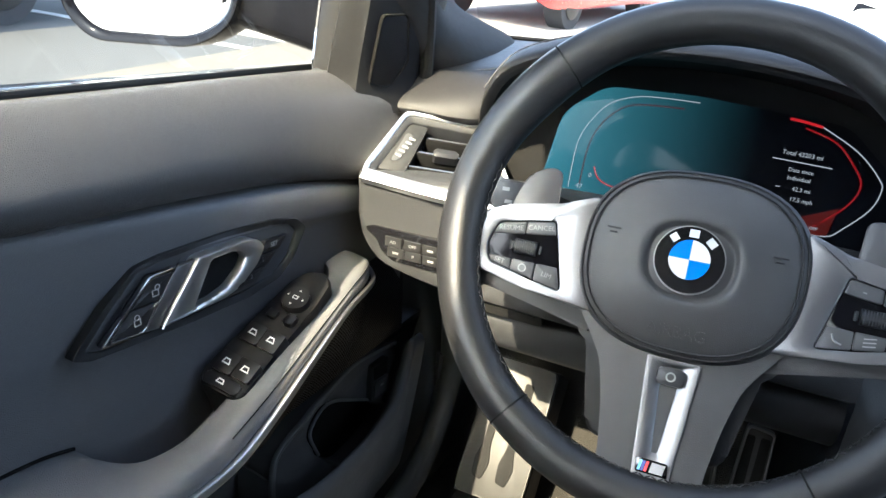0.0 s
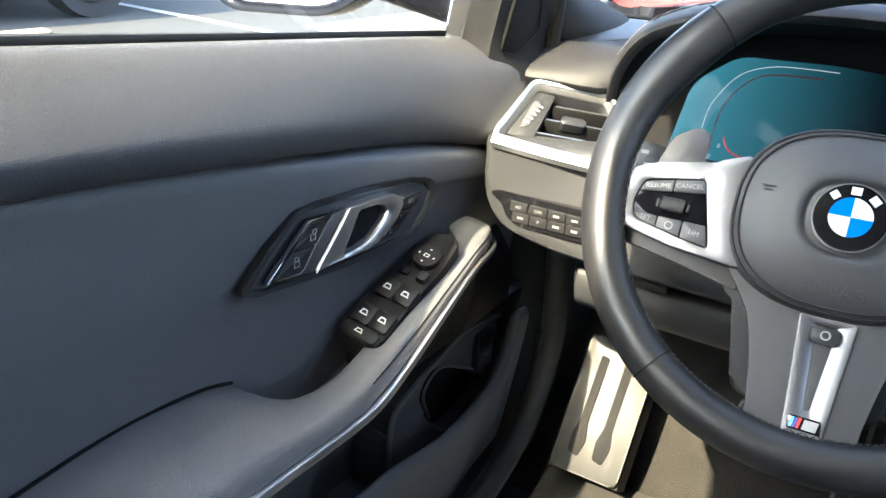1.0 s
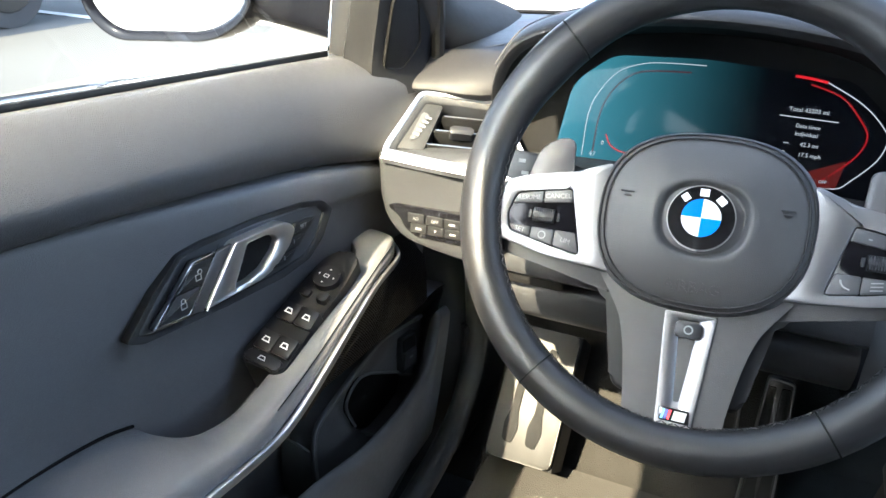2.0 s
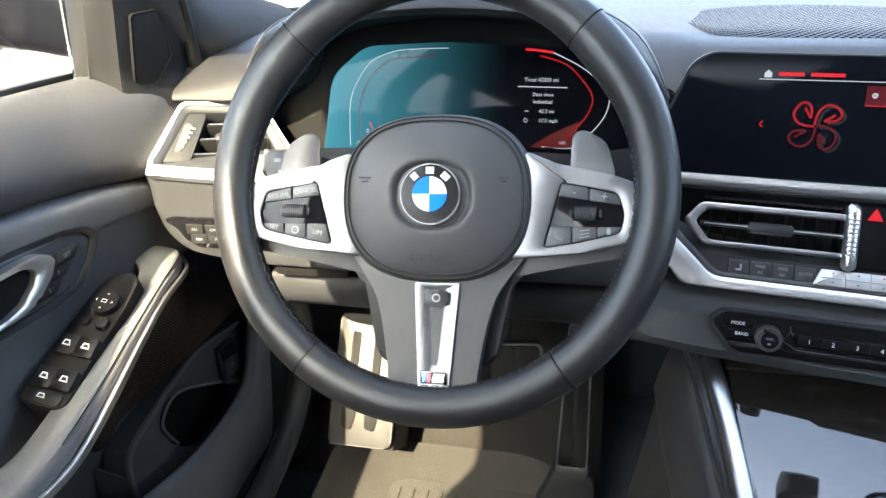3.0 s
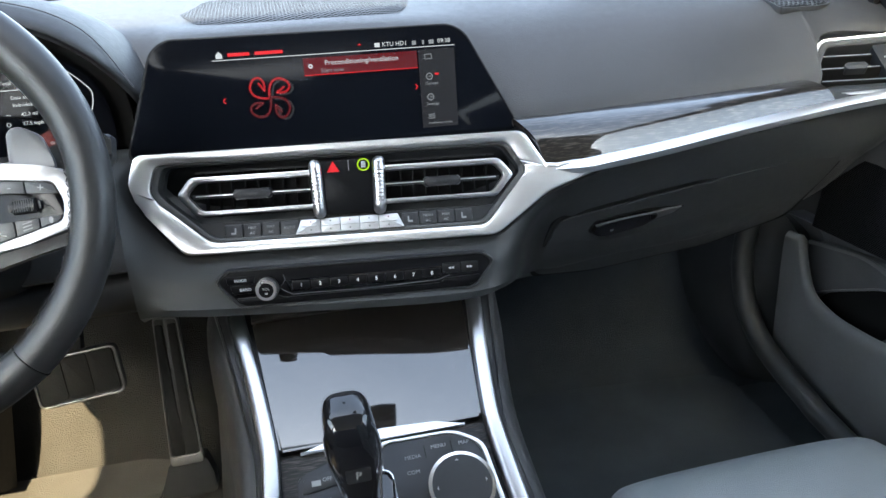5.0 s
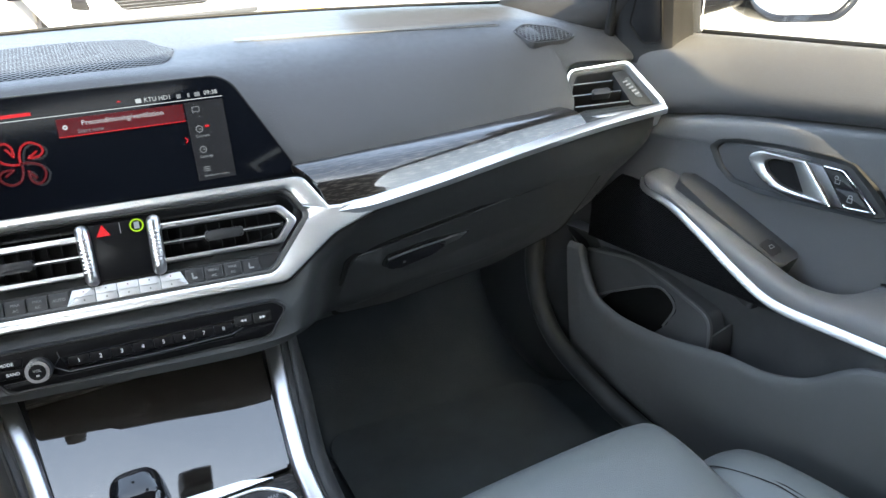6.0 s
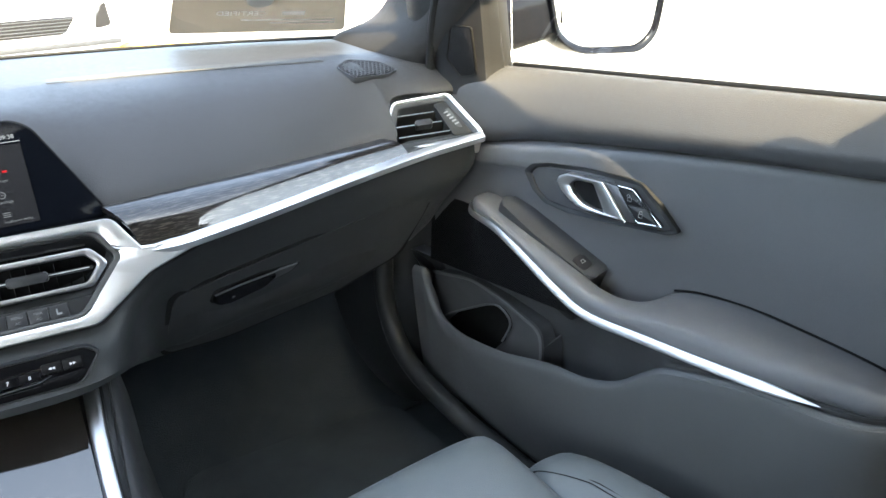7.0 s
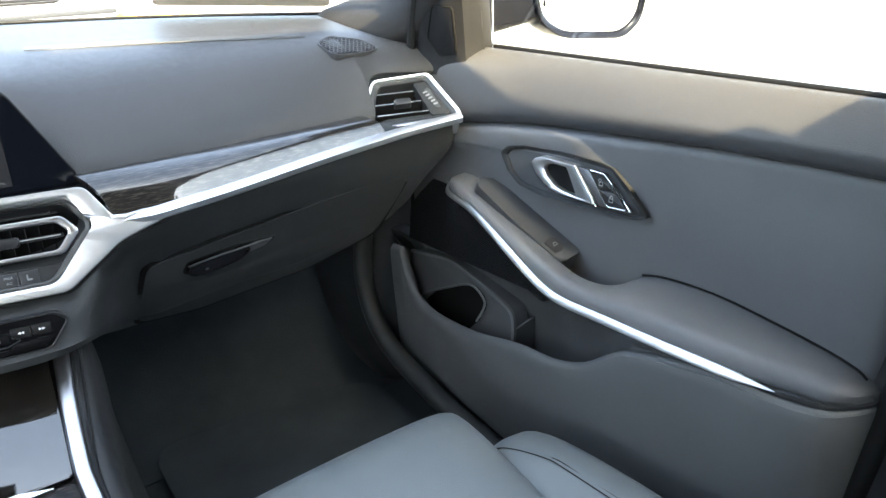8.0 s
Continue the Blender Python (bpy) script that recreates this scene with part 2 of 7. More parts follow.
def ringplate(outer, inner, depth, m=None, bevel=0.001, top=0.0, inset=0.0):
    """A frame between two outlines with equally many points; inset sinks its inner edge."""
    bm = bmesh.new()
    n = len(outer)
    o1 = [bm.verts.new((x, y, top)) for x, y in outer]
    i1 = [bm.verts.new((x, y, top - inset)) for x, y in inner]
    o2 = [bm.verts.new((x, y, top - depth)) for x, y in outer]
    i2 = [bm.verts.new((x, y, top - depth)) for x, y in inner]
    rim = []
    for k in range(n):
        j = (k + 1) % n
        f = bm.faces.new((o1[k], o1[j], i1[j], i1[k]))
        rim += [f.edges[0], f.edges[2]]
        bm.faces.new((o1[j], o1[k], o2[k], o2[j]))
        bm.faces.new((i1[k], i1[j], i2[j], i2[k]))
        bm.faces.new((o2[j], o2[k], i2[k], i2[j]))
    if bevel:
        es = [e for e in bm.edges if (e.verts[0] in o1 and e.verts[1] in o1) or (e.verts[0] in i1 and e.verts[1] in i1)]
        bmesh.ops.bevel(bm, geom=es, offset=bevel, segments=2, affect="EDGES", profile=0.5)
    if m is not None:
        bm.transform(m)
    return bm


def merge(*bms):
    me = bpy.data.meshes.new("tmp")
    out = bmesh.new()
    for b in bms:
        b.to_mesh(me)
        b.free()
        out.from_mesh(me)
    bpy.data.meshes.remove(me)
    return out


def spline(pts, k):
    """Catmull-Rom through points, k steps a span."""
    p = [Vector(q) for q in pts]
    out = []
    for i in range(len(p) - 1):
        a, b, c, d = p[max(i - 1, 0)], p[i], p[i + 1], p[min(i + 2, len(p) - 1)]
        for j in range(k):
            t = j / k
            out.append(0.5 * (2 * b + (c - a) * t + (2 * a - 5 * b + 4 * c - d) * t * t + (3 * b - a - 3 * c + d) * t ** 3))
    out.append(p[-1])
    return out


def loft(rows, ku=4, kv=3, thick=0.0, uv=False):
    """A smooth sheet through rows of points; thick gives it a back at that distance."""
    dense = [spline(r, kv) for r in rows]
    cols = [spline([r[j] for r in dense], ku) for j in range(len(dense[0]))]
    bm = bmesh.new()
    nu, nv = len(cols[0]), len(cols)
    g = [[bm.verts.new(cols[j][i]) for j in range(nv)] for i in range(nu)]
    lay = bm.loops.layers.uv.new("UVMap") if uv else None
    du, dv = [0.0], [0.0]
    for i in range(1, nu):
        du.append(du[-1] + (cols[nv // 2][i] - cols[nv // 2][i - 1]).length)
    for j in range(1, nv):
        dv.append(dv[-1] + (cols[j][nu // 2] - cols[j - 1][nu // 2]).length)
    for i in range(nu - 1):
        for j in range(nv - 1):
            f = bm.faces.new((g[i][j], g[i + 1][j], g[i + 1][j + 1], g[i][j + 1]))
            if uv:
                for lp, (a, b) in zip(f.loops, ((i, j), (i + 1, j), (i + 1, j + 1), (i, j + 1))):
                    lp[lay].uv = (du[a], dv[b])
    if thick:
        bm.normal_update()
        h = [[bm.verts.new(v.co - v.normal * thick) for v in row] for row in g]
        for i in range(nu - 1):
            for j in range(nv - 1):
                bm.faces.new((h[i][j], h[i][j + 1], h[i + 1][j + 1], h[i + 1][j]))
        edge = [(i, 0) for i in range(nu)] + [(nu - 1, j) for j in range(1, nv)] + [(i, nv - 1) for i in range(nu - 2, -1, -1)] + [(0, j) for j in range(nv - 2, 0, -1)]
        for (a, b), (c, e) in zip(edge, edge[1:] + edge[:1]):
            bm.faces.new((g[a][b], g[c][e], h[c][e], h[a][b]))
    return bm


def sweep(path, section, up=(0, 0, 1), k=6, closed=False, scale=None):
    """A bar: a closed outline (side, up) carried along a smooth path."""
    pts = spline(path, k) if k > 1 else [Vector(p) for p in path]
    bm = bmesh.new()
    rings = []
    n = len(pts)
    for i, p in enumerate(pts):
        a = pts[(i - 1) % n] if closed else pts[max(i - 1, 0)]
        b = pts[(i + 1) % n] if closed else pts[min(i + 1, n - 1)]
        t = (b - a).normalized()
        side = t.cross(Vector(up)).normalized()
        upv = side.cross(t)
        s = scale(i / (n - 1)) if scale else 1.0
        rings.append([bm.verts.new(p + side * x * s + upv * y * s) for x, y in section])
    m = len(section)
    for i in range(n if closed else n - 1):
        r, q = rings[i], rings[(i + 1) % n]
        for j in range(m):
            bm.faces.new((r[j], r[(j + 1) % m], q[(j + 1) % m], q[j]))
    if not closed:
        bm.faces.new(rings[0][::-1])
        bm.faces.new(rings[-1])
    return bm


def disc(rx, ry=None, n=48):
    ry = ry or rx
    return [(rx * math.cos(2 * math.pi * i / n), ry * math.sin(2 * math.pi * i / n)) for i in range(n)]


def box(cx, cy, w, h):
    return [(cx - w / 2, cy - h / 2), (cx + w / 2, cy - h / 2), (cx + w / 2, cy + h / 2), (cx - w / 2, cy + h / 2)]


def at(m, x, y, z=0.0, turn=0.0):
    return m @ pose(x, y, z, 0, 0, turn)


def writing(text, size, m, material, parent, flip=False, name="marking"):
    cu = bpy.data.curves.new("txt", "FONT")
    cu.body, cu.size, cu.extrude = text, size, 0.00012
    cu.align_x, cu.align_y, cu.resolution_u = "CENTER", "CENTER", 2
    ob = bpy.data.objects.new("txt", cu)
    me = bpy.data.meshes.new_from_object(ob)
    bpy.data.objects.remove(ob)
    bpy.data.curves.remove(cu)
    bm = bmesh.new()
    bm.from_mesh(me)
    bpy.data.meshes.remove(me)
    if flip:
        for v in bm.verts:
            v.co.x = -v.co.x
    bm.transform(m)
    return part(name, bm, material, parent)


def bar(w, h, m, material, parent, name="marking"):
    return part(name, prism(box(0, 0, w, h), 0.0003, m, 0, top=0.0003), material, parent)



# ---- setting: ground, cabin shell, glass ----
def slab(name, x0, x1, y0, y1, z0, z1, material, label, category, bevel=0.004):
    bm = bmesh.new()
    bmesh.ops.create_cube(bm, size=1.0, matrix=Matrix.Translation(((x0 + x1) / 2, (y0 + y1) / 2, (z0 + z1) / 2)) @ Matrix.Diagonal((x1 - x0, y1 - y0, z1 - z0, 1)))
    if bevel:
        bmesh.ops.bevel(bm, geom=list(bm.edges), offset=bevel, segments=2, affect="EDGES")
    return tagged(part(name, bm, material), label, category, kind="structure")


ASPHALT = mat("sunlit_asphalt", (0.045, 0.045, 0.044), 0.9, spec=0.08, bump=0.6, scale=120, var=0.25, stain=0.6, dist=0.004)
CONCRETE = mat("pale_concrete", (0.22, 0.205, 0.180), 0.9, spec=0.08, bump=0.4, scale=60, var=0.12, stain=0.8, dist=0.004)
WORN = mat("worn_pale_asphalt", (0.082, 0.073, 0.060), 0.9, spec=0.08, bump=0.5, scale=90, var=0.2, stain=0.9, dist=0.004)
bm = bmesh.new()
bmesh.ops.create_grid(bm, x_segments=2, y_segments=2, size=400)
tagged(part("ground", bm, ASPHALT), "grey asphalt of a sunny parking lot", "ground", kind="structure")
slab("pavement", 1.0, 60, -40, 60, -0.05, 0.03, CONCRETE, "bright pale concrete apron beside the car", "pavement")
slab("bay", -3.9, 1.0, -3.0, 4.6, -0.05, 0.012, WORN, "sunlit worn pale asphalt bay beside the car", "pavement")
slab("lane", -60, 1.0, -60, -3.0, -0.05, 0.012, CONCRETE, "sunlit pale concrete lane behind the car", "pavement")
slab("forecourt", -4.5, 1.0, 4.6, 60, -0.05, 0.012, CONCRETE, "sunlit pale concrete in front of the car", "pavement")

tagged(slab("cabin_floor", -0.76, 0.76, -1.7, 0.62, 0.14, 0.20, CARPET, "black carpeted cabin floor", "floor"))
slab("firewall", -0.76, 0.76, 0.60, 0.64, 0.14, 0.80, DARK, "dark firewall behind the dashboard", "wall")
slab("rocker_panel_left", -0.80, -0.725, -1.7, 0.62, 0.14, 0.36, HARD, "black door sill panel", "wall")
slab("rocker_panel_right", 0.725, 0.80, -1.7, 0.62, 0.14, 0.36, HARD, "black door sill panel", "wall")
slab("cabin_back_wall", -0.76, 0.76, -1.34, -1.30, 0.14, 1.08, CARPET, "dark wall behind the cabin", "wall")
slab("rear_side_left", -0.80, -0.74, -1.74, -0.70, 0.30, 0.95, HARD, "unseen dark slab closing the rear side", "wall")
# unseen block added to cut the sun's edge on the passenger door
slab("rear_sun_block_right", 0.58, 0.74, -1.74, -0.86, 0.30, 1.34, HARD, "unseen dark slab closing the rear side", "wall")

# roof, closing the cabin above; its front edge is the top of the windscreen
rows = []
for y, z, w in ((-0.15, 1.285, 0.555), (-0.25, 1.32, 0.555), (-0.45, 1.36, 0.552), (-0.9, 1.36, 0.552), (-1.5, 1.27, 0.54), (-1.72, 1.20, 0.52)):
    # unseen side edges, set unevenly to shape where the sun falls inside
    rows.append([(-w - 0.072, y, z - 0.07), (-w * 0.93, y, z - 0.01), (0, y, z + 0.015), (w * 0.93, y, z - 0.01), (w + 0.012, y, z - 0.07)])
tagged(part("ceiling", loft(rows, 3, 4, 0.03), LINER), "dark grey cloth headliner", "ceiling", kind="structure")


def ws(x):
    """How far ahead the windscreen's foot stands."""
    return 0.66 - 0.35 * x * x


# windscreen
rows = []
for k in range(9):
    f = k / 8
    row = []
    for t in (-1, -0.6, 0, 0.6, 1):
        xb, xt = 0.70 * t, 0.58 * t
        x = xb * (1 - f) + xt * f
        y = ws(xb) * (1 - f) + (-0.14 - 0.05 * t * t) * f + 0.03 * math.sin(math.pi * f)
        z = 0.85 * (1 - f) + 1.29 * f + 0.03 * math.sin(math.pi * f)
        row.append((x, y, z))
    rows.append(row)
tagged(part("windscreen", loft(rows, 1, 3, 0.004), WSGLASS), "clear curved windscreen glass", "windscreen", kind="structure")
tagged(part("windscreen_seal", sweep([(x, ws(x) - 0.006, 0.8525) for x in (-0.68, -0.5, -0.25, 0.0, 0.25, 0.5, 0.68)], disc(0.0030, n=8), k=6), SEAL), "black rubber seal at the foot of the windscreen", "trim", kind="structure")

# ---- dashboard ----
dash = thing("dashboard", (0, 0.3, 0.55), "black soft-touch car dashboard with silver and dark wood trim", "dashboard")
top = []
for x, pts in (
    (-0.70, ((0.40, 0.855), (0.30, 0.856), (0.23, 0.846), (0.185, 0.828), (0.170, 0.815))),
    (-0.64, ((0.42, 0.856), (0.33, 0.857), (0.235, 0.852), (0.190, 0.834), (0.172, 0.817))),
    (-0.57, ((0.45, 0.858), (0.36, 0.860), (0.26, 0.858), (0.21, 0.845), (0.188, 0.818))),
    (-0.50, ((0.50, 0.858), (0.42, 0.862), (0.34, 0.862), (0.30, 0.858), (0.28, 0.840))),
    (-0.20, ((0.55, 0.858), (0.45, 0.860), (0.35, 0.858), (0.29, 0.850), (0.25, 0.830))),
    (-0.14, ((0.56, 0.857), (0.45, 0.859), (0.33, 0.856), (0.25, 0.846), (0.20, 0.770))),
    (0.02, ((0.56, 0.857), (0.45, 0.859), (0.33, 0.856), (0.25, 0.846), (0.20, 0.770))),
    (0.14, ((0.56, 0.857), (0.45, 0.859), (0.33, 0.856), (0.24, 0.840), (0.17, 0.770))),
    (0.20, ((0.55, 0.857), (0.44, 0.859), (0.32, 0.857), (0.22, 0.834), (0.138, 0.771))),
    (0.36, ((0.54, 0.857), (0.43, 0.859), (0.31, 0.858), (0.225, 0.838), (0.144, 0.772))),
    (0.50, ((0.50, 0.857), (0.40, 0.859), (0.30, 0.859), (0.23, 0.842), (0.156, 0.773))),
    (0.548, ((0.47, 0.857), (0.38, 0.859), (0.29, 0.859), (0.222, 0.843), (0.150, 0.774))),
    (0.557, ((0.46, 0.857), (0.37, 0.859), (0.285, 0.859), (0.222, 0.843), (0.178, 0.806))),
    (0.58, ((0.45, 0.857), (0.36, 0.859), (0.28, 0.858), (0.225, 0.844), (0.190, 0.818))),
    (0.64, ((0.42, 0.856), (0.33, 0.857), (0.235, 0.852), (0.190, 0.834), (0.172, 0.817))),
    (0.70, ((0.40, 0.855), (0.30, 0.856), (0.23, 0.846), (0.185, 0.828), (0.170, 0.815))),
):
    top.append([(x, ws(x), 0.85)] + [(x, y, z) for y, z in pts] + [(x, pts[-1][0] + 0.02, pts[-1][1] - 0.012)])
part("upper_panel", loft(top[3:], 4, 4), SOFT, dash)
# driver's corner takes the darker hood leather in place of shade
part("shaded_corner_panel", loft(top[:4], 4, 4), HOODM, dash, "black leather-grained corner of the dashboard top, darkened for shade")

# driver's side: fascia under the vent, then the knee panel
fas = []
for x, pts in (
    (-0.672, ((0.135, 0.766), (0.135, 0.757), (0.140, 0.750), (0.160, 0.745), (0.20, 0.742))),
    (-0.662, ((0.108, 0.766), (0.108, 0.745), (0.110, 0.722), (0.125, 0.708), (0.20, 0.700))),
    (-0.640, ((0.106, 0.766), (0.106, 0.735), (0.107, 0.700), (0.118, 0.680), (0.20, 0.672))),
    (-0.600, ((0.113, 0.766), (0.110, 0.735), (0.110, 0.695), (0.118, 0.668), (0.20, 0.660))),
    (-0.550, ((0.130, 0.768), (0.118, 0.735), (0.114, 0.690), (0.120, 0.663), (0.20, 0.655))),
    (-0.400, ((0.150, 0.768), (0.130, 0.735), (0.118, 0.690), (0.121, 0.662), (0.20, 0.655))),
    (-0.215, ((0.165, 0.760), (0.140, 0.735), (0.122, 0.690), (0.124, 0.662), (0.20, 0.655))),
):
    fas.append([(x, pts[0][0] + 0.03, pts[0][1] + 0.004)] + [(x, y, z) for y, z in pts])
part("driver_fascia", loft(fas, 4, 4), GREYP, dash, "dark grey fascia under the driver's vent")
kn = []
for x, d in ((-0.572, 0.03), (-0.562, 0.006), (-0.545, 0.0), (-0.40, 0.0), (-0.26, 0.0), (-0.215, 0.0)):
    kn.append([(x, y + d, z) for y, z in ((0.175, 0.652), (0.140, 0.650), (0.131, 0.640), (0.133, 0.622), (0.145, 0.606), (0.175, 0.598), (0.34, 0.59))])
part("knee_panel", loft(kn, 4, 4), GREYP, dash, "dark grey knee panel")

# lower half: knee panel on the driver's side, belly of the centre, passenger side
low = []
for x, pts in (
    (-0.215, ((0.165, 0.758), (0.142, 0.73), (0.122, 0.69), (0.116, 0.65), (0.130, 0.60), (0.28, 0.56))),
    (-0.19, ((0.175, 0.755), (0.165, 0.73), (0.124, 0.672), (0.106, 0.645), (0.110, 0.615), (0.28, 0.58))),
    (-0.13, ((0.190, 0.75), (0.180, 0.73), (0.112, 0.668), (0.094, 0.645), (0.096, 0.614), (0.28, 0.58))),
    (0.00, ((0.180, 0.75), (0.170, 0.73), (0.095, 0.666), (0.076, 0.643), (0.078, 0.612), (0.28, 0.58))),
    (0.10, ((0.165, 0.75), (0.155, 0.73), (0.082, 0.666), (0.063, 0.643), (0.066, 0.612), (0.28, 0.58))),
    (0.150, ((0.150, 0.75), (0.140, 0.73), (0.084, 0.675), (0.066, 0.643), (0.085, 0.61), (0.28, 0.58))),
    (0.20, ((0.104, 0.729), (0.100, 0.720), (0.101, 0.69), (0.128, 0.645), (0.166, 0.563), (0.30, 0.53))),
    (0.245, ((0.094, 0.7285), (0.092, 0.718), (0.108, 0.69), (0.134, 0.645), (0.170, 0.563), (0.30, 0.53))),
    (0.32, ((0.100, 0.738), (0.100, 0.722), (0.118, 0.69), (0.142, 0.645), (0.178, 0.563), (0.30, 0.53))),
    (0.47, ((0.118, 0.748), (0.116, 0.730), (0.128, 0.695), (0.150, 0.65), (0.184, 0.572), (0.30, 0.54))),
    (0.60, ((0.128, 0.762), (0.124, 0.740), (0.133, 0.70), (0.160, 0.655), (0.195, 0.60), (0.30, 0.56))),
    (0.65, ((0.112, 0.768), (0.116, 0.745), (0.130, 0.71), (0.165, 0.67), (0.21, 0.63), (0.31, 0.59))),
    (0.69, ((0.150, 0.768), (0.150, 0.745), (0.155, 0.715), (0.19, 0.68), (0.24, 0.65), (0.33, 0.62))),
):
    low.append([(x, pts[0][0] + 0.03, pts[0][1] + 0.004)] + [(x, y, z) for y, z in pts])
part("lower_panel", loft(low, 4, 4), LOWP, dash)

# wood and silver along the passenger side
wood = []
for xa, xb, ya, za, yb, zb in ((0.198, 0.177, 0.093, 0.734, 0.134, 0.7705), (0.230, 0.210, 0.0895, 0.7365, 0.135, 0.771), (0.262, 0.255, 0.0885, 0.7395, 0.137, 0.7715), (0.33, 0.33, 0.096, 0.744, 0.140, 0.772), (0.45, 0.45, 0.110, 0.752, 0.150, 0.773), (0.545, 0.528, 0.119, 0.760, 0.156, 0.774)):
    swell = min(1.0, (0.60 - xa) / 0.12)
    wood.append([(xa, ya, za), (xa * 0.6 + xb * 0.4, ya * 0.68 + yb * 0.32, za * 0.6 + zb * 0.4 + 0.0045 + 0.0065 * swell), (xb, yb, zb + 0.001), (xb, yb + 0.006, zb - 0.006)])
part("wood_trim", loft(wood, 6, 4, 0.006), WOOD, dash, "dark open-pore wood strip under clear lacquer")
SEC = [(-0.004, -0.0055), (0.004, -0.0065), (0.0055, -0.002), (0.005, 0.005), (-0.001, 0.007), (-0.004, 0.006)]
part("silver_strip", sweep([(0.208, 0.0930, 0.7300), (0.234, 0.0845, 0.7325), (0.26, 0.0825, 0.7355), (0.33, 0.093, 0.738), (0.45, 0.107, 0.747), (0.57, 0.113, 0.757), (0.655, 0.101, 0.767)], [(y, x) for x, y in SEC], (0, -0.6, 1), 16), SILVER, dash, "satin silver trim strip")
part("silver_strip", sweep([(-0.48, 0.122, 0.760), (-0.57, 0.112, 0.760), (-0.655, 0.101, 0.767)], [(y, x) for x, y in SEC], (0, -0.6, 1), 6), SILVER, dash, "satin silver trim strip")

# glovebox lid with its recessed handle
GB = basis((0.42, 0.1592, 0.618), (1, 0.055, 0.055), (0, -0.42, 1))
lid = round_poly([(-0.209, -0.041), (-0.127, -0.058), (0.035, -0.060), (0.140, -0.038), (0.172, 0.027), (0.180, 0.062), (0.150, 0.069), (0.02, 0.064), (-0.19, 0.050)], 0.014, 4)
glove = part("glovebox_lid", prism(lid, 0.02, GB, 0.002, 3, top=0.003), LOWP, dash, "black glovebox lid")
part("lid_gap", prism([(x + (0.0075 if x > 0.1 else 0.0046 if x > 0 else -0.0046), y + (0.0060 if y > 0 else -0.0042)) for x, y in lid], 0.006, GB, 0, top=0.0012), DARK, glove)
# dark sheet on the lid painting the shade round the handle
part("handle_recess_shade", prism(round_poly([(-0.151, 0.021), (-0.133, 0.0075), (-0.0745, 0.0135), (-0.039, 0.0205), (-0.027, 0.0315), (-0.082, 0.0395), (-0.144, 0.0375)], 0.005), 0.001, GB, 0, top=0.0036), DARK, glove)
part("handle", prism(round_poly([(-0.147, 0.021), (-0.132, 0.0105), (-0.080, 0.0155), (-0.062, 0.028), (-0.082, 0.0365), (-0.142, 0.035)], 0.005), 0.005, GB, 0.002, 3, top=0.0085), GLOSS, glove, "glossy black release handle")
# slope in paler plastic, its lit side put into the colour
part("handle_slope", prism(round_poly([(-0.074, 0.0165), (-0.042, 0.022), (-0.032, 0.0305), (-0.060, 0.0345)], 0.003), 0.002, GB, 0.0006, 2, top=0.0046), WBTN, glove)
# pale line painted as the light streak along the handle's top
part("handle_glint", sweep([GB @ Vector(p) for p in ((-0.145, 0.0345, 0.0082), (-0.110, 0.0368, 0.0084), (-0.080, 0.0362, 0.0082), (-0.034, 0.0318, 0.0052))], disc(0.0011, n=8), k=4), WBTN, glove)
writing("=", 0.008, at(GB, -0.122, 0.020, 0.0087), GREYMARK, glove)

# stitched seam by the hood
part("seam", sweep([(-0.70, 0.205, 0.838), (-0.62, 0.226, 0.850), (-0.56, 0.255, 0.862)], disc(0.0006, n=6), k=8), STITCH, dash)
# louvre for the side window on each end, honeycomb
for s in (-1, 1):
    gm = basis((s * 0.562, 0.238, 0.8490), (1, 0, 0.0), (0, 1, 0.28))
    base = [(-0.032, -0.022), (0.017, -0.024), (0.038, -0.0165), (0.026, 0.012), (-0.012, 0.030), (-0.038, 0.014)]
    if s < 0:
        base = [(-x, y) for x, y in base[::-1]]
    edge = round_poly(base, 0.008)
    g = part("demister_grille", prism(edge, 0.006, gm, 0.0005, top=0.0005), DARK, dash, "black honeycomb side demister grille")
    part("grille_rim", ringplate([(x * 1.07, y * 1.09) for x, y in edge], edge, 0.010, at(gm, 0, 0, 0.0020), 0.0008, inset=0.001), SOFT, g)
    bms = []
    for i in range(-7, 8):
        for j in range(-6, 7):
            x, y = (i + (j % 2) * 0.5) * 0.0062, j * 0.0054
            ins = all((bx - ax) * (y - ay) - (by - ay) * (x - ax) > 0.0018 * math.hypot(bx - ax, by - ay) for (ax, ay), (bx, by) in zip(base, base[1:] + base[:1]))
            if ins:
                bms.append(ringplate(disc(0.0036, n=6), disc(0.0024, n=6), 0.003, at(gm, x, y, 0.0016), 0))
    part("honeycomb", merge(*bms), SOFT, g)
part("defroster_slot", sweep([(0.19, 0.372, 0.8588), (0.335, 0.343, 0.8592), (0.43, 0.318, 0.8588), (0.52, 0.296, 0.8584)], [(-0.012, -0.001), (0.012, -0.001), (0.012, 0.0012), (-0.012, 0.0012)], k=6), GREYP, dash, "long flush defroster outlet")
part("defroster_lip", sweep([(0.19, 0.357, 0.8592), (0.335, 0.328, 0.8597), (0.43, 0.303, 0.8592), (0.52, 0.281, 0.8582)], disc(0.0010, n=6), k=6), GREYP, dash)
# loudspeaker field in the middle of the dash top
sp = []
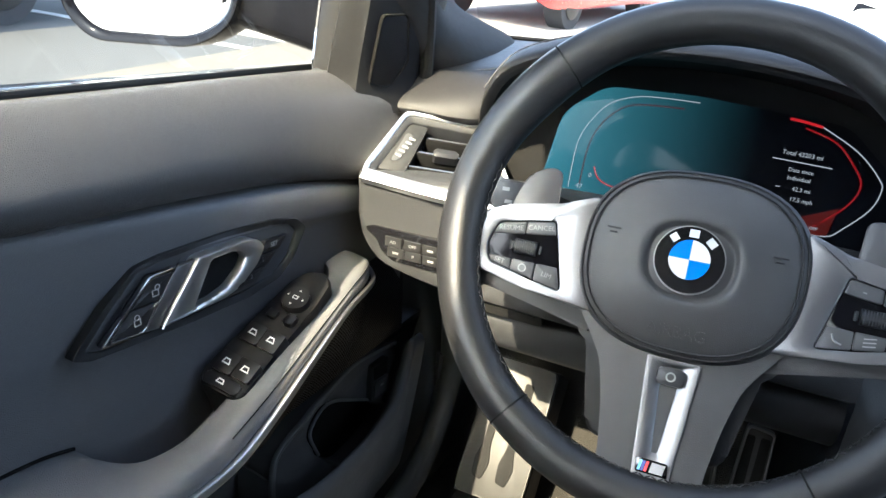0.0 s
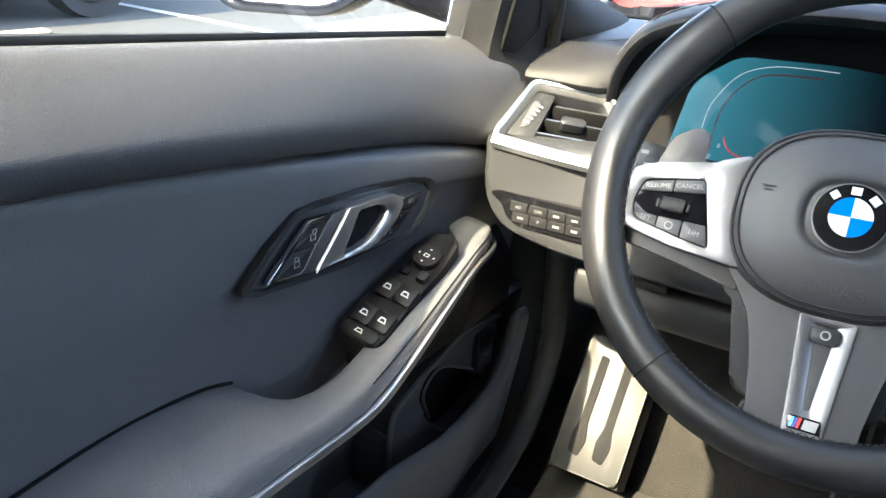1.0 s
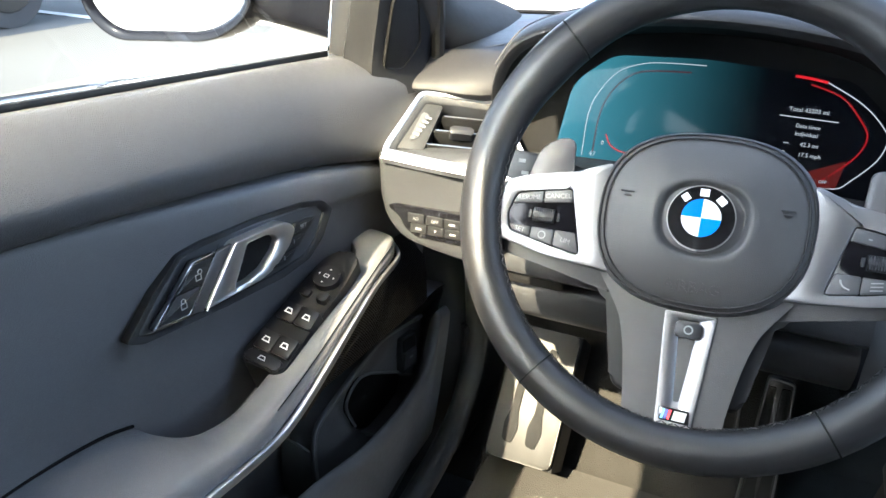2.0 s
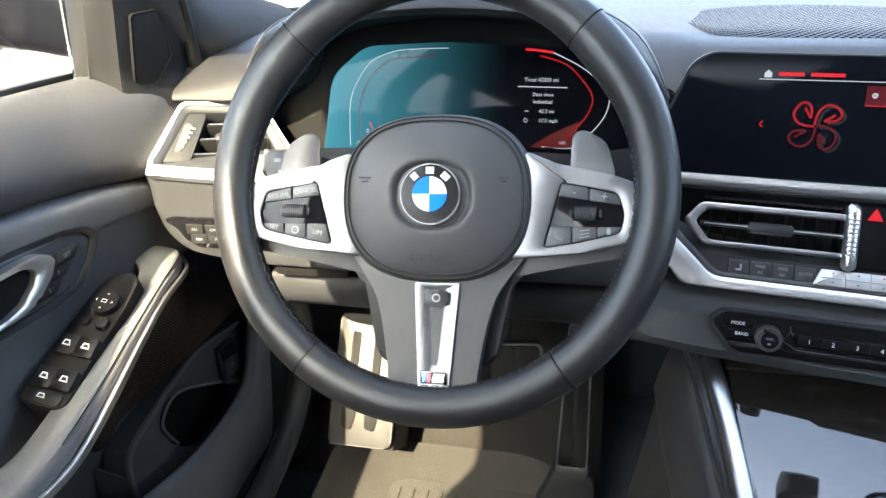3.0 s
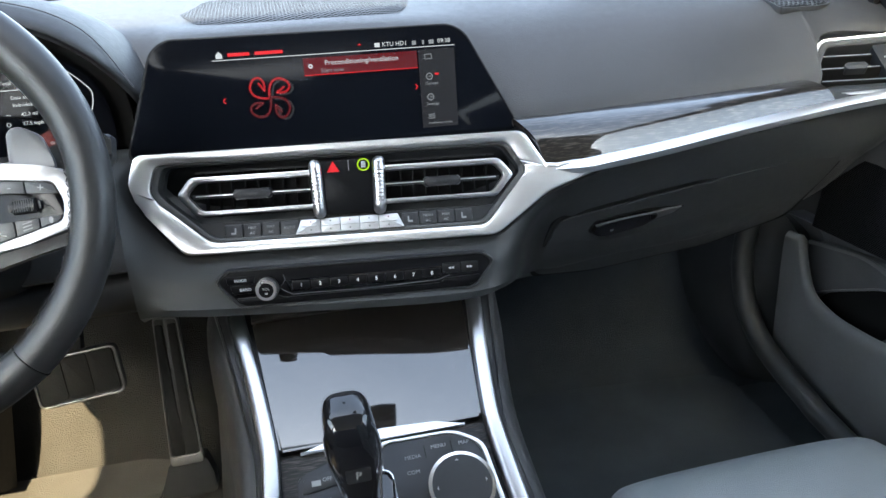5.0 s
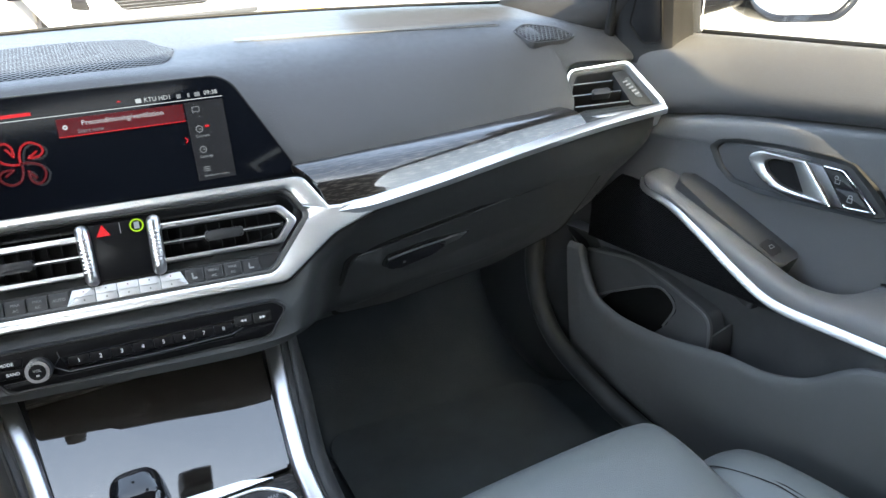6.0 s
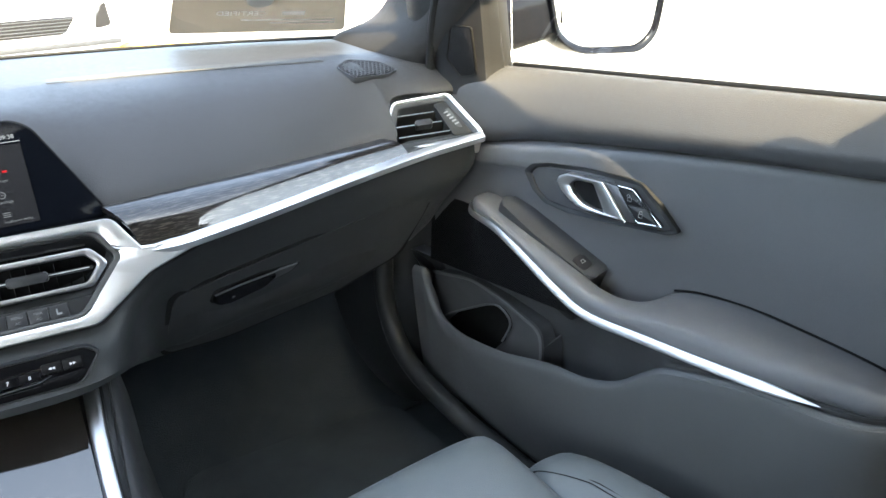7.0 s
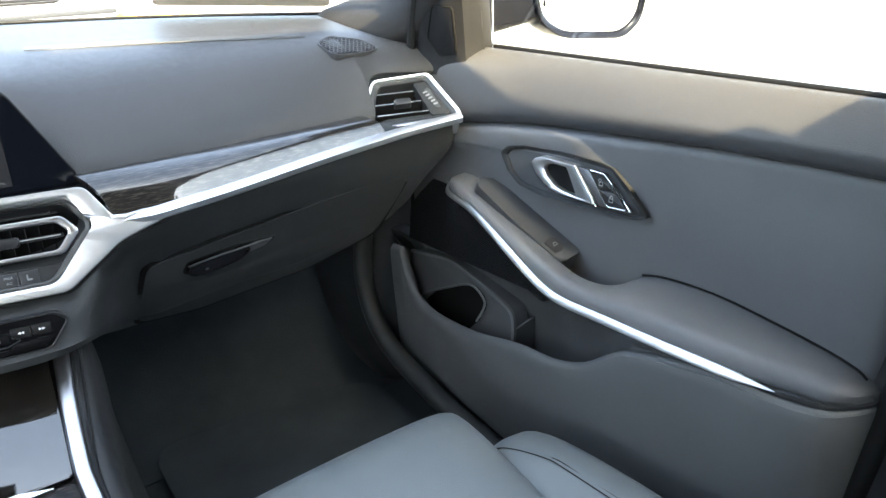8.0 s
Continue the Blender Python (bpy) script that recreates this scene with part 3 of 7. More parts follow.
for k in range(13):
    a = -1 + k / 6
    half = 0.125 * math.sqrt(max(0.0, 1 - a * a)) + 0.001
    row = []
    for t in (-1, -0.75, -0.5, 0, 0.5, 0.75, 1):
        y = 0.385 + half * t
        row.append((-0.015 + 0.140 * a, y, 0.8594 - 0.9 * max(0.0, 0.335 - y) ** 1.7 - 0.002 * max(abs(t), abs(a)) ** 6))
    sp.append(row)
part("speaker_grille", loft(sp, 3, 3, 0.0, uv=True), PERF, dash, "perforated oval loudspeaker cover")

# ---- side vents ----
def side_vent(s):
    v = thing("side_air_vent", (s * 0.60, 0.14, 0.76), "black slatted air vent in a satin silver surround", "air vent", "air vents")
    m = basis((0.547, 0.151, 0.76), (0.915, -0.398, 0.076), (0.256, 0.719, 0.646))
    out = round_poly([(0.000, -0.009), (0.121, -0.004), (0.120, 0.008), (0.090, 0.074), (0.010, 0.070), (-0.018, 0.010)], 0.008)
    mid = round_poly([(0.0035, -0.004), (0.115, 0.0015), (0.114, 0.0085), (0.0865, 0.0695), (0.0125, 0.0665), (-0.0125, 0.0110)], 0.006)
    inn = round_poly([(0.010, 0.005), (0.108, 0.006), (0.107, 0.010), (0.083, 0.064), (0.0180, 0.0615), (-0.0010, 0.0140)], 0.005)
    part("surround", mirror(ringplate(out, mid, 0.042, at(m, 0, 0, 0.004), 0.0015, inset=0.002), s), SILVER, v, "satin silver vent surround")
    part("inner_bezel", mirror(ringplate(mid, inn, 0.040, at(m, 0, 0, 0.0015), 0.001, inset=0.004), s), GREYP, v)
    part("housing", mirror(prism(round_poly([(-0.012, 0.0), (0.115, 0.0), (0.088, 0.068), (0.005, 0.066)], 0.006), 0.004, at(m, 0, 0, -0.034), 0), s), DARK, v)
    part("wheel_plate", mirror(prism(round_poly([(0.082, 0.008), (0.108, 0.008), (0.084, 0.063), (0.066, 0.062)], 0.003), 0.030, at(m, 0, 0, -0.003), 0.001), s), HARD, v)
    for k in range(3):
        y = 0.0165 + 0.0170 * k
        part("slat", mirror(prism(round_poly([(0.008, -0.0015), (0.081 - 0.0072 * k, -0.0015), (0.080 - 0.0072 * k, 0.0015), (0.009, 0.0015)], 0.001, 2), 0.016, at(m, 0, y, -0.005) @ pose(0, 0, 0, -14), 0.0008), s), DARK, v)
        part("slat_edge", mirror(prism(box(0.044 - 0.0036 * k, 0.0008, 0.070 - 0.0072 * k, 0.0011), 0.001, at(m, 0, y, -0.0045) @ pose(0, 0, 0, -14), 0), s), SILVER, v)
    for k in range(6):
        part("vane", mirror(prism(box(0, 0.034, 0.0018, 0.052), 0.012, at(m, 0.016 + 0.0105 * k, 0, -0.022), 0), s), DARK, v)
    part("vane_slider", mirror(prism(round_poly(box(0.046, 0.0335, 0.024, 0.009), 0.003), 0.012, at(m, 0, 0, 0.000), 0.002), s), KEYP, v)
    w = part("thumbwheel", mirror(prism(round_poly([(0.089, 0.020), (0.097, 0.018), (0.086, 0.052), (0.079, 0.050)], 0.002), 0.006, at(m, 0, 0, -0.002), 0.0015), s), WBTN, v, "ribbed grey thumbwheel")
    for k in range(5):
        part("rib", mirror(prism(box(0, 0, 0.006, 0.0018), 0.001, at(m, 0.0905 - 0.0027 * k, 0.025 + 0.005 * k, -0.0012, 18), 0), s), GREYMARK, w)
    return v


for s in (-1, 1):
    side_vent(s)

# ---- instrument cluster ----
clu = thing("instrument_cluster", (-0.37, 0.2, 0.77), "digital instrument display under a black leather hood", "instrument cluster")
arch = [(-0.584, 0.795), (-0.570, 0.842), (-0.540, 0.880), (-0.47, 0.903), (-0.37, 0.911), (-0.27, 0.901), (-0.212, 0.874), (-0.180, 0.82), (-0.172, 0.765)]
hood = []
for y, k, dz in ((0.150, 0.955, -0.010), (0.140, 0.985, -0.002), (0.150, 1.0, 0.006), (0.18, 1.01, 0.010), (0.24, 1.0, 0.004), (0.31, 0.97, -0.018), (0.36, 0.93, -0.045)):
    hood.append([(-0.37 + (x + 0.37) * k, y + 0.8 * max(0.0, 0.865 - z), 0.765 + (z - 0.765) * (1 + dz * 6)) for x, z in arch])
part("hood", loft(hood, 4, 4), HOODM, clu, "black leather hood over the display")
part("hood_seam", sweep([(x, 0.165, z + 0.0095) for x, z in arch[1:-1]], disc(0.0007, n=6), up=(0, 1, 0), k=6), STITCH, clu)
inner = []
for y, k in ((0.152, 0.955), (0.19, 0.92), (0.235, 0.86)):
    inner.append([(-0.37 + (x + 0.37) * k, y + 0.8 * max(0.0, 0.865 - z), 0.765 + (z - 0.765) * (0.94 - (y - 0.152) * 1.4)) for x, z in arch])
part("inner_surround", loft(inner, 3, 4), DARK, clu)
CM = basis((-0.37, 0.222, 0.81), (1, 0, 0), (0, 0.35, 1))
face = round_poly([(-0.150, -0.085), (-0.139, 0.020), (-0.104, 0.050), (-0.02, 0.0545), (0.105, 0.049), (0.146, 0.014), (0.156, -0.018), (0.157, -0.085)], 0.012)
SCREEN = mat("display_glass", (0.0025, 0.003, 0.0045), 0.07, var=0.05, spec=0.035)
# teal window reflection painted into the emission, fading to the right
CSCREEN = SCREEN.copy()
CSCREEN.name = "cluster_display_teal_sheen"
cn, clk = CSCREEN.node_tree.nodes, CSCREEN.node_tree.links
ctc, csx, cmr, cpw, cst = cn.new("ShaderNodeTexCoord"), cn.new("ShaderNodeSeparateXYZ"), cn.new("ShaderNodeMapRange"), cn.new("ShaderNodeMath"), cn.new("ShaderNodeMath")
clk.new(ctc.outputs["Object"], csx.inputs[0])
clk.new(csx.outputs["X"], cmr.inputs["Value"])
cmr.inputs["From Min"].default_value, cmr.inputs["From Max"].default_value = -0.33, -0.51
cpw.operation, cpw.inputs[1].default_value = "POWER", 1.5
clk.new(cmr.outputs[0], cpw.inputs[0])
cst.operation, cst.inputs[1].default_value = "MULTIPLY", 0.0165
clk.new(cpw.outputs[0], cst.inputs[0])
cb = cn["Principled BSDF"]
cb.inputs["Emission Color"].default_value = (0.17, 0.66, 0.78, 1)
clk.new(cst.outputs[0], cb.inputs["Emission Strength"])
disp = part("display", prism(face, 0.006, CM, 0.001), CSCREEN, clu, "dark curved instrument display with painted teal reflection and red graphics")
part("backing", prism(round_poly([(-0.235, -0.10), (0.175, -0.10), (0.172, -0.02), (0.160, 0.066), (0.10, 0.088), (0.0, 0.098), (-0.10, 0.088), (-0.17, 0.062), (-0.225, 0.03)], 0.01), 0.004, at(CM, 0, 0, -0.012), 0), DARK, clu)

part("rear_cover", prism(box(-0.39, 0.70, 0.40, 0.24), 0.01, basis((0, 0.272, 0), (1, 0, 0), (0, 0.15, 1)), 0), DARK, clu)

# ---- centre display ----
DM = basis((0, 0.163, 0.82), (1, -0.06, 0), (0, 0.2, 1))
scr = thing("centre_display", (0, 0.17, 0.76), "wide dark infotainment screen with a red menu page", "car display")
sp = round_poly([(-0.199, -0.060), (-0.163, 0.036), (-0.148, 0.046), (0.118, 0.0445), (0.133, 0.036), (0.187, -0.062)], 0.010, 5)
part("screen_glass", prism(sp, 0.012, DM, 0.0015, 2), SCREEN, scr)
part("bezel", ringplate([(x * 1.012, y * 1.03) for x, y in sp], sp, 0.012, at(DM, 0, 0, -0.0012), 0), HARD, scr)

# ---- centre stack ----
TM = basis((0, 0.122, 0.745), (1, -0.13, 0), (0, 0.43, 1))
stack = thing("centre_trim_frame", (0, 0.12, 0.67), "broad satin silver frame round the centre vents", "trim frame")
fo = [(-0.196, 0.024), (0.178, 0.025), (0.203, -0.0145), (0.256, -0.0090), (0.254, -0.0180), (0.201, -0.0360), (0.146, -0.0755), (-0.157, -0.0745), (-0.194, -0.027), (-0.204, -0.005)]
fi = [(-0.172, 0.011), (0.157, 0.012), (0.168, -0.004), (0.1718, -0.0105), (0.1718, -0.0155), (0.166, -0.022), (0.133, -0.061), (-0.128, -0.060), (-0.170, -0.022), (-0.178, -0.012)]
fm_in = [(-0.177, 0.0135), (0.161, 0.0145), (0.173, -0.0035), (0.1775, -0.0105), (0.1775, -0.0160), (0.171, -0.0245), (0.136, -0.0648), (-0.131, -0.0638), (-0.176, -0.0245), (-0.185, -0.012)]
part("silver_frame", ringplate(round_poly(fo, 0.008), round_poly(fm_in, 0.008), 0.022, at(TM, 0, 0, 0.004), 0.003, inset=0.0025), SILVER, stack, "satin silver frame")
part("inner_step", ringplate(round_poly(fm_in, 0.008), round_poly(fi, 0.008), 0.020, at(TM, 0, 0, 0.0005), 0.0008, inset=0.0015), ALU, stack, "dark satin step inside the silver frame")
low_gap = [(x + (0.0022 if x > 0 else -0.0022) * (1 if y < -0.012 else 0), y - (0.0022 if y < -0.012 else -0.0005)) for x, y in fo]
part("frame_gap", ringplate(round_poly(low_gap, 0.008), round_poly(fo, 0.008), 0.012, at(TM, 0, 0, 0.0005), 0.0004), DARK, stack)
part("black_panel", prism(round_poly(fi, 0.008), 0.004, at(TM, 0, 0, -0.030), 0), DARK, stack)


def centre_vent(s):
    v = thing("centre_air_vent", (s * 0.095, 0.12, 0.70), "black slatted centre air vent with chrome surround", "air vent", "air vents")
    c = 0.003
    f = lambda ps: [(c + s * x, y) for x, y in (ps if s > 0 else ps[::-1])]
    o = round_poly(f([(0.164, -0.017), (0.150, 0.000), (0.031, 0.000), (0.026, -0.038), (0.146, -0.038)]), 0.005)
    i = round_poly(f([(0.154, -0.017), (0.144, -0.006), (0.033, -0.006), (0.029, -0.033), (0.141, -0.033)]), 0.004)
    part("surround", ringplate(o, i, 0.006, at(TM, 0, 0, -0.002), 0.0018), VENTS, v, "satin silver vent surround")
    rol = part("roller", sweep([TM @ Vector((c + s * 0.031, 0.0035, -0.003)), TM @ Vector((c + s * 0.0305, -0.001, -0.001)), TM @ Vector((c + s * 0.0295, -0.037, -0.001)), TM @ Vector((c + s * 0.029, -0.0415, -0.003))], disc(0.0062, n=14), (0, -1, 0.4), 3), VENTS, v, "ribbed satin silver vent roller")
    for k in range(9):
        part("rib", prism(box(0, 0, 0.0080, 0.0016), 0.0012, at(TM, c + s * 0.0302, -0.004 - 0.0037 * k, 0.0058), 0.0003), VENTS, rol)
    part("middle_slat", prism(round_poly(box(c + s * 0.09, -0.019, 0.118, 0.004), 0.0015), 0.010, at(TM, 0, 0, -0.004), 0.001), HARD, v)
    part("slat_edge", prism(box(c + s * 0.09, -0.0185, 0.112, 0.0010), 0.001, at(TM, 0, 0, -0.0035), 0), SILVER, v)
    part("upper_slat", prism(box(c + s * 0.092, 0.0045, 0.11, 0.002), 0.010, at(TM, 0, 0, -0.012), 0), HARD, v)
    for k in range(9):
        part("vane", prism(box(c + s * (0.040 + 0.0125 * k), -0.017, 0.0016, 0.046), 0.010, at(TM, 0, 0, -0.019), 0), DARK, v)
    part("vane_slider", prism(round_poly(box(c + s * 0.092, -0.019, 0.036, 0.010), 0.004), 0.012, at(TM, 0, 0, 0.001), 0.002), KEYP, v)
    return v


for s in (-1, 1):
    centre_vent(s)

# hazard switch and small display between the vents
hz = thing("hazard_panel", (0, 0.12, 0.70), "gloss black panel with red hazard triangle button", "control panel")
part("panel", prism(round_poly([(-0.033, 0.008), (0.040, 0.008), (0.036, -0.044), (-0.030, -0.044)][::-1], 0.003), 0.02, at(TM, 0, 0, -0.004), 0.001), RADIOM, hz)
RED = glow("red_light", (1.0, 0.02, 0.03), 0.045)
LIME = glow("lime_light", (0.55, 0.9, 0.02), 0.045)
part("hazard_triangle", prism([(-0.0165, -0.0035), (-0.0045, -0.0035), (-0.0105, 0.007)], 0.0005, at(TM, 0, 0, -0.0034), 0), RED, hz, "red hazard triangle")
part("lime_ring", ringplate(disc(0.0062), disc(0.0048), 0.0005, at(TM, 0.019, 0.002, -0.0033), 0), LIME, hz, "lime-green lit ring symbol")
part("lime_symbol", prism(box(0, 0, 0.0045, 0.0065), 0.0005, at(TM, 0.019, 0.002, -0.0033), 0), GREYMARK, hz)
part("divider", prism(box(0.0045, 0.002, 0.0006, 0.010), 0.0005, at(TM, 0, 0, -0.0033), 0), GREYMARK, hz)

# climate buttons
cl = thing("climate_panel", (0, 0.1, 0.68), "row of black climate buttons with silver temperature keys", "control panel")
TB = TM @ Matrix.Translation((0, -0.0545, -0.004)) @ pose(0, 0, 0, -14)
part("base", prism(round_poly([(-0.132, -0.008), (0.134, -0.008), (0.150, 0.010), (-0.150, 0.010)], 0.002), 0.010, at(TB, 0, 0, -0.002), 0.001), KEYP, cl)
for k in range(4):
    for s in (-1, 1):
        x = s * (0.059 + 0.0178 * k) + 0.002
        b = part("button", prism(round_poly(box(x, 0.0, 0.0170, 0.0135), 0.001, 2), 0.006, at(TB, 0, 0, 0.001), 0.001), KEYP, cl)
        if s < 0:
            word = ("AUTO", "MAX", "MAX", "")[k]
        else:
            word = ("", "MENU", "MAX", "")[k]
        if word == "AUTO":
            writing("AUTO", 0.0040, at(TB, x, 0, 0.0011), GREYMARK, b)
        elif word:
            writing(word, 0.0036, at(TB, x, 0.0024, 0.0011), GREYMARK, b)
            writing("AC", 0.0036, at(TB, x, -0.0028, 0.0011), GREYMARK, b)
        else:
            bar(0.0045, 0.0018, at(TB, x, -0.0022, 0.0010), GREYMARK, b, "symbol")
            bar(0.0014, 0.0046, at(TB, x - s * 0.0018, 0.0006, 0.0010), GREYMARK, b, "symbol")
for k in range(5):
    x = -0.036 + 0.0189 * k
    e0, e1 = (0.006 if k == 0 else 0.0), (0.006 if k == 4 else 0.0)
    b = part("silver_button", prism(round_poly([(x - 0.0092 - e0, -0.0082), (x + 0.0092 + e1, -0.0082), (x + 0.0092, 0.0060), (x - 0.0092, 0.0060)], 0.0004, 2), 0.006, at(TB, 0, 0.0005, 0.0025) @ pose(0, 0, 0, -6), 0.0004), KEYSIL, cl, "silver temperature key")
    part("key_ridge", prism(box(x, -0.0010, 0.0176, 0.0010), 0.0006, at(TB, 0, 0.0005, 0.0032) @ pose(0, 0, 0, -6), 0.0002), KEYSIL, b)
    bar(0.0012, 0.0012, at(TB, x, 0.0035, 0.0029), RED if k in (0, 2, 4) else KEYP, b, "dot")
    bar(0.0012, 0.0012, at(TB, x, -0.0045, 0.0035), KEYP, b, "dot")

# radio panel
RM = basis((0, 0.075, 0.642), (1, -0.13, 0), (0, 0.35, 1))
rd = thing("radio_panel", (0, 0.075, 0.62), "black radio panel with numbered keys and chrome volume knob", "control panel")
ro = [(-0.134, 0.012), (-0.123, 0.021), (0.121, 0.021), (0.132, 0.013), (0.113, -0.011), (-0.112, -0.014)]
part("base", prism(round_poly(ro, 0.005), 0.016, at(RM, 0, 0, 0.005), 0.0015), RADIOM, rd)
part("rim", ringplate(round_poly([(x * 1.022, y * 1.10 - 0.0003) for x, y in ro], 0.005), round_poly(ro, 0.005), 0.014, at(RM, 0, 0, 0.0065), 0.001), KEYP, rd)
part("lower_ledge", prism(round_poly([(-0.112, -0.0115), (0.110, -0.0085), (0.120, 0.0010), (0.084, -0.0010), (0.080, -0.0050), (-0.072, -0.0070), (-0.078, -0.0040), (-0.118, -0.0050)][::-1], 0.002), 0.003, at(RM, 0, 0, 0.0070), 0.0008), RADIOM, rd)
part("preset_slot", prism(round_poly([(-0.064, -0.0045), (0.078, -0.0015), (0.084, 0.0115), (-0.070, 0.0095)], 0.002), 0.002, at(RM, 0, 0, 0.0058), 0.0004), GLOSS, rd)
part("slot_edge", sweep([RM @ Vector(p) for p in ((-0.071, 0.0150, 0.0064), (-0.070, 0.0100, 0.0064), (-0.064, -0.0048, 0.0064), (0.078, -0.0018, 0.0064), (0.083, 0.0060, 0.0064))], disc(0.0005, n=6), k=2), WBTN, rd)
for k in range(8):
    x = -0.055 + 0.0181 * k
    b = part("preset_key", prism(round_poly(box(x, 0.004 + 0.0002 * k, 0.0172, 0.0085), 0.0008, 2), 0.002, at(RM, 0, 0, 0.0066), 0.0002), RADIOM, rd)
    writing(str(k + 1), 0.0052, at(RM, x, 0.0038 + 0.0002 * k, 0.0069), WHITEMARK, b)
for x, y, word in ((-0.112, 0.0120, "MODE"), (-0.108, 0.0030, "BAND")):
    b = part("key", prism(round_poly([(x - 0.012, y - 0.0040), (x + 0.012, y - 0.0040), (x + 0.014, y + 0.0040), (x - 0.014, y + 0.0040)], 0.001, 2), 0.002, at(RM, 0, 0, 0.0066), 0.0006), RADIOM, rd)
    writing(word, 0.0040, at(RM, x, y, 0.0068), WHITEMARK, b)
for x in (0.091, 0.109):
    b = part("key", prism(round_poly(box(x, 0.009, 0.0170, 0.010), 0.001, 2), 0.002, at(RM, 0, 0, 0.0066), 0.0006), PODM, rd)
    d = 1 if x > 0.1 else -1
    part("symbol", merge(*[prism([(x + d * (o + 0.0014), 0.009), (x + d * (o - 0.0012), 0.0103), (x + d * (o - 0.0012), 0.0077)][::d], 0.0003, at(RM, 0, 0, 0.0068), 0) for o in (-0.0014, 0.0014)]), WHITEMARK, b)
kn = part("volume_knob", merge(prism(disc(0.0108, n=40), 0.006, at(RM, -0.087, 0.003, 0.012), 0.001, 2), prism(disc(0.0098, n=40), 0.012, at(RM, -0.087, 0.003, 0.018), 0.0028, 4)), KNOBM, rd, "round satin silver volume knob")
part("knob_cap", prism(disc(0.0070, n=40), 0.001, at(RM, -0.087, 0.003, 0.0184), 0.0004), PIANO, kn)
for k in range(28):
    part("knurl", prism(box(0, 0, 0.0010, 0.0012), 0.006, at(RM, -0.087, 0.003, 0.0145, 360 / 28 * k) @ pose(0, 0.0100, 0), 0.0002), KNOBM, kn)
writing("VOL", 0.0034, at(RM, -0.087, 0.0043, 0.0186), GREYMARK, kn)
bar(0.0025, 0.0016, at(RM, -0.087, 0.0000, 0.0185), GREYMARK, kn, "symbol")

# ---- centre console ----
LM = basis((0, 0.039, 0.564), (1, 0, 0), (0, 0.901, 0.433))
con = thing("centre_console", (0, -0.1, 0.20), "black centre console with silver rails and dark wood", "console")
# tunnel body below the rails
body = []
for v, w, h in ((0.12, 0.150, 0.0), (0.07, 0.140, 0.0), (0.0, 0.128, 0.0), (-0.075, 0.118, 0.0), (-0.15, 0.124, 0.0), (-0.30, 0.132, 0.03), (-0.6, 0.135, 0.12)):
    p = LM @ Vector((0, v, h))
    yb = p.y
    body.append([(-w - 0.055, yb + 0.04, 0.20), (-w - 0.030, yb + 0.02, 0.36), (-w - 0.004, yb, p.z - 0.035), (-w, yb, p.z - 0.004), (-w + 0.015, yb, p.z - 0.006), (0, yb, p.z - 0.010), (w - 0.015, yb, p.z - 0.006), (w, yb, p.z - 0.004), (w + 0.004, yb, p.z - 0.035), (w + 0.030, yb + 0.02, 0.36), (w + 0.055, yb + 0.04, 0.20)])
part("tunnel_body", loft(body, 4, 3), GREYP, con)
for s in (-1, 1):
    path = [(s * 0.124, 0.082, -0.004), (s * 0.119, 0.05, 0.001), (s * 0.1115, 0.0, 0.003), (s * 0.1045, -0.06, 0.004), (s * 0.104, -0.09, 0.004), (s * 0.108, -0.15, 0.003), (s * 0.118, -0.28, 0.000)]
    part("rail", sweep([LM @ Vector(p) for p in path], round_poly(box(0, 0, 0.0155, 0.016), 0.005, 3), LM.to_3x3() @ Vector((0, 0, 1)), 5), RAILM, con, "satin silver side rail")
for s in (-1, 1):
    rows = []
    for v, w in ((0.105, 0.137), (0.05, 0.131), (0.0, 0.123), (-0.06, 0.117), (-0.12, 0.119), (-0.22, 0.126)):
        p = LM @ Vector((0, v, 0))
        rows.append([(s * (w - 0.002), p.y, p.z - 0.004), (s * (w + 0.012), p.y + 0.004, p.z - 0.010), (s * (w + 0.021), p.y + 0.010, p.z - 0.030), (s * (w + 0.027), p.y + 0.018, p.z - 0.065), (s * (w + 0.028), p.y + 0.022, p.z - 0.085), (s * (w + 0.018), p.y + 0.024, p.z - 0.092)])
    part("side_trim", loft(rows, 4, 4), GREYP, con, "dark curved side trim under the rail")
part("lid", prism(round_poly([(-0.0945, -0.071), (0.0945, -0.071), (0.1095, 0.072), (-0.1095, 0.072)], 0.003), 0.010, at(LM, 0, 0, 0.002) @ pose(0, 0, 0, -2), 0.002, 3), mat("lacquered_dark_wood", (0.012, 0.0102, 0.0090), 0.04, bump=0.0, var=0.5, coat=1.0, stain=900, tint=(0.030, 0.026, 0.0225), streak=True, stretch=(0.06, 1, 1)), con, "glossy lacquered roller lid mirroring the sky")
part("upper_wood", prism(box(0, 0.088, 0.22, 0.03), 0.004, at(LM, 0, 0, 0.001) @ pose(0, 0, 0, 0), 0.001), WOODS, con)
part("silver_edge", prism(round_poly([(-0.078, -0.076), (0.078, -0.076), (0.050, -0.0685), (0.0, -0.0655), (-0.050, -0.0685)], 0.002), 0.006, at(LM, 0, 0, 0.005), 0.0015), SILVER, con, "silver finger edge of the lid")
part("wood_plate", prism(round_poly([(-0.0945, -0.0765), (-0.104, -0.32), (0.104, -0.32), (0.0945, -0.0765)], 0.004), 0.010, at(LM, 0, 0, 0.002) , 0.001), WOODS, con, "dark open-pore wood plate")

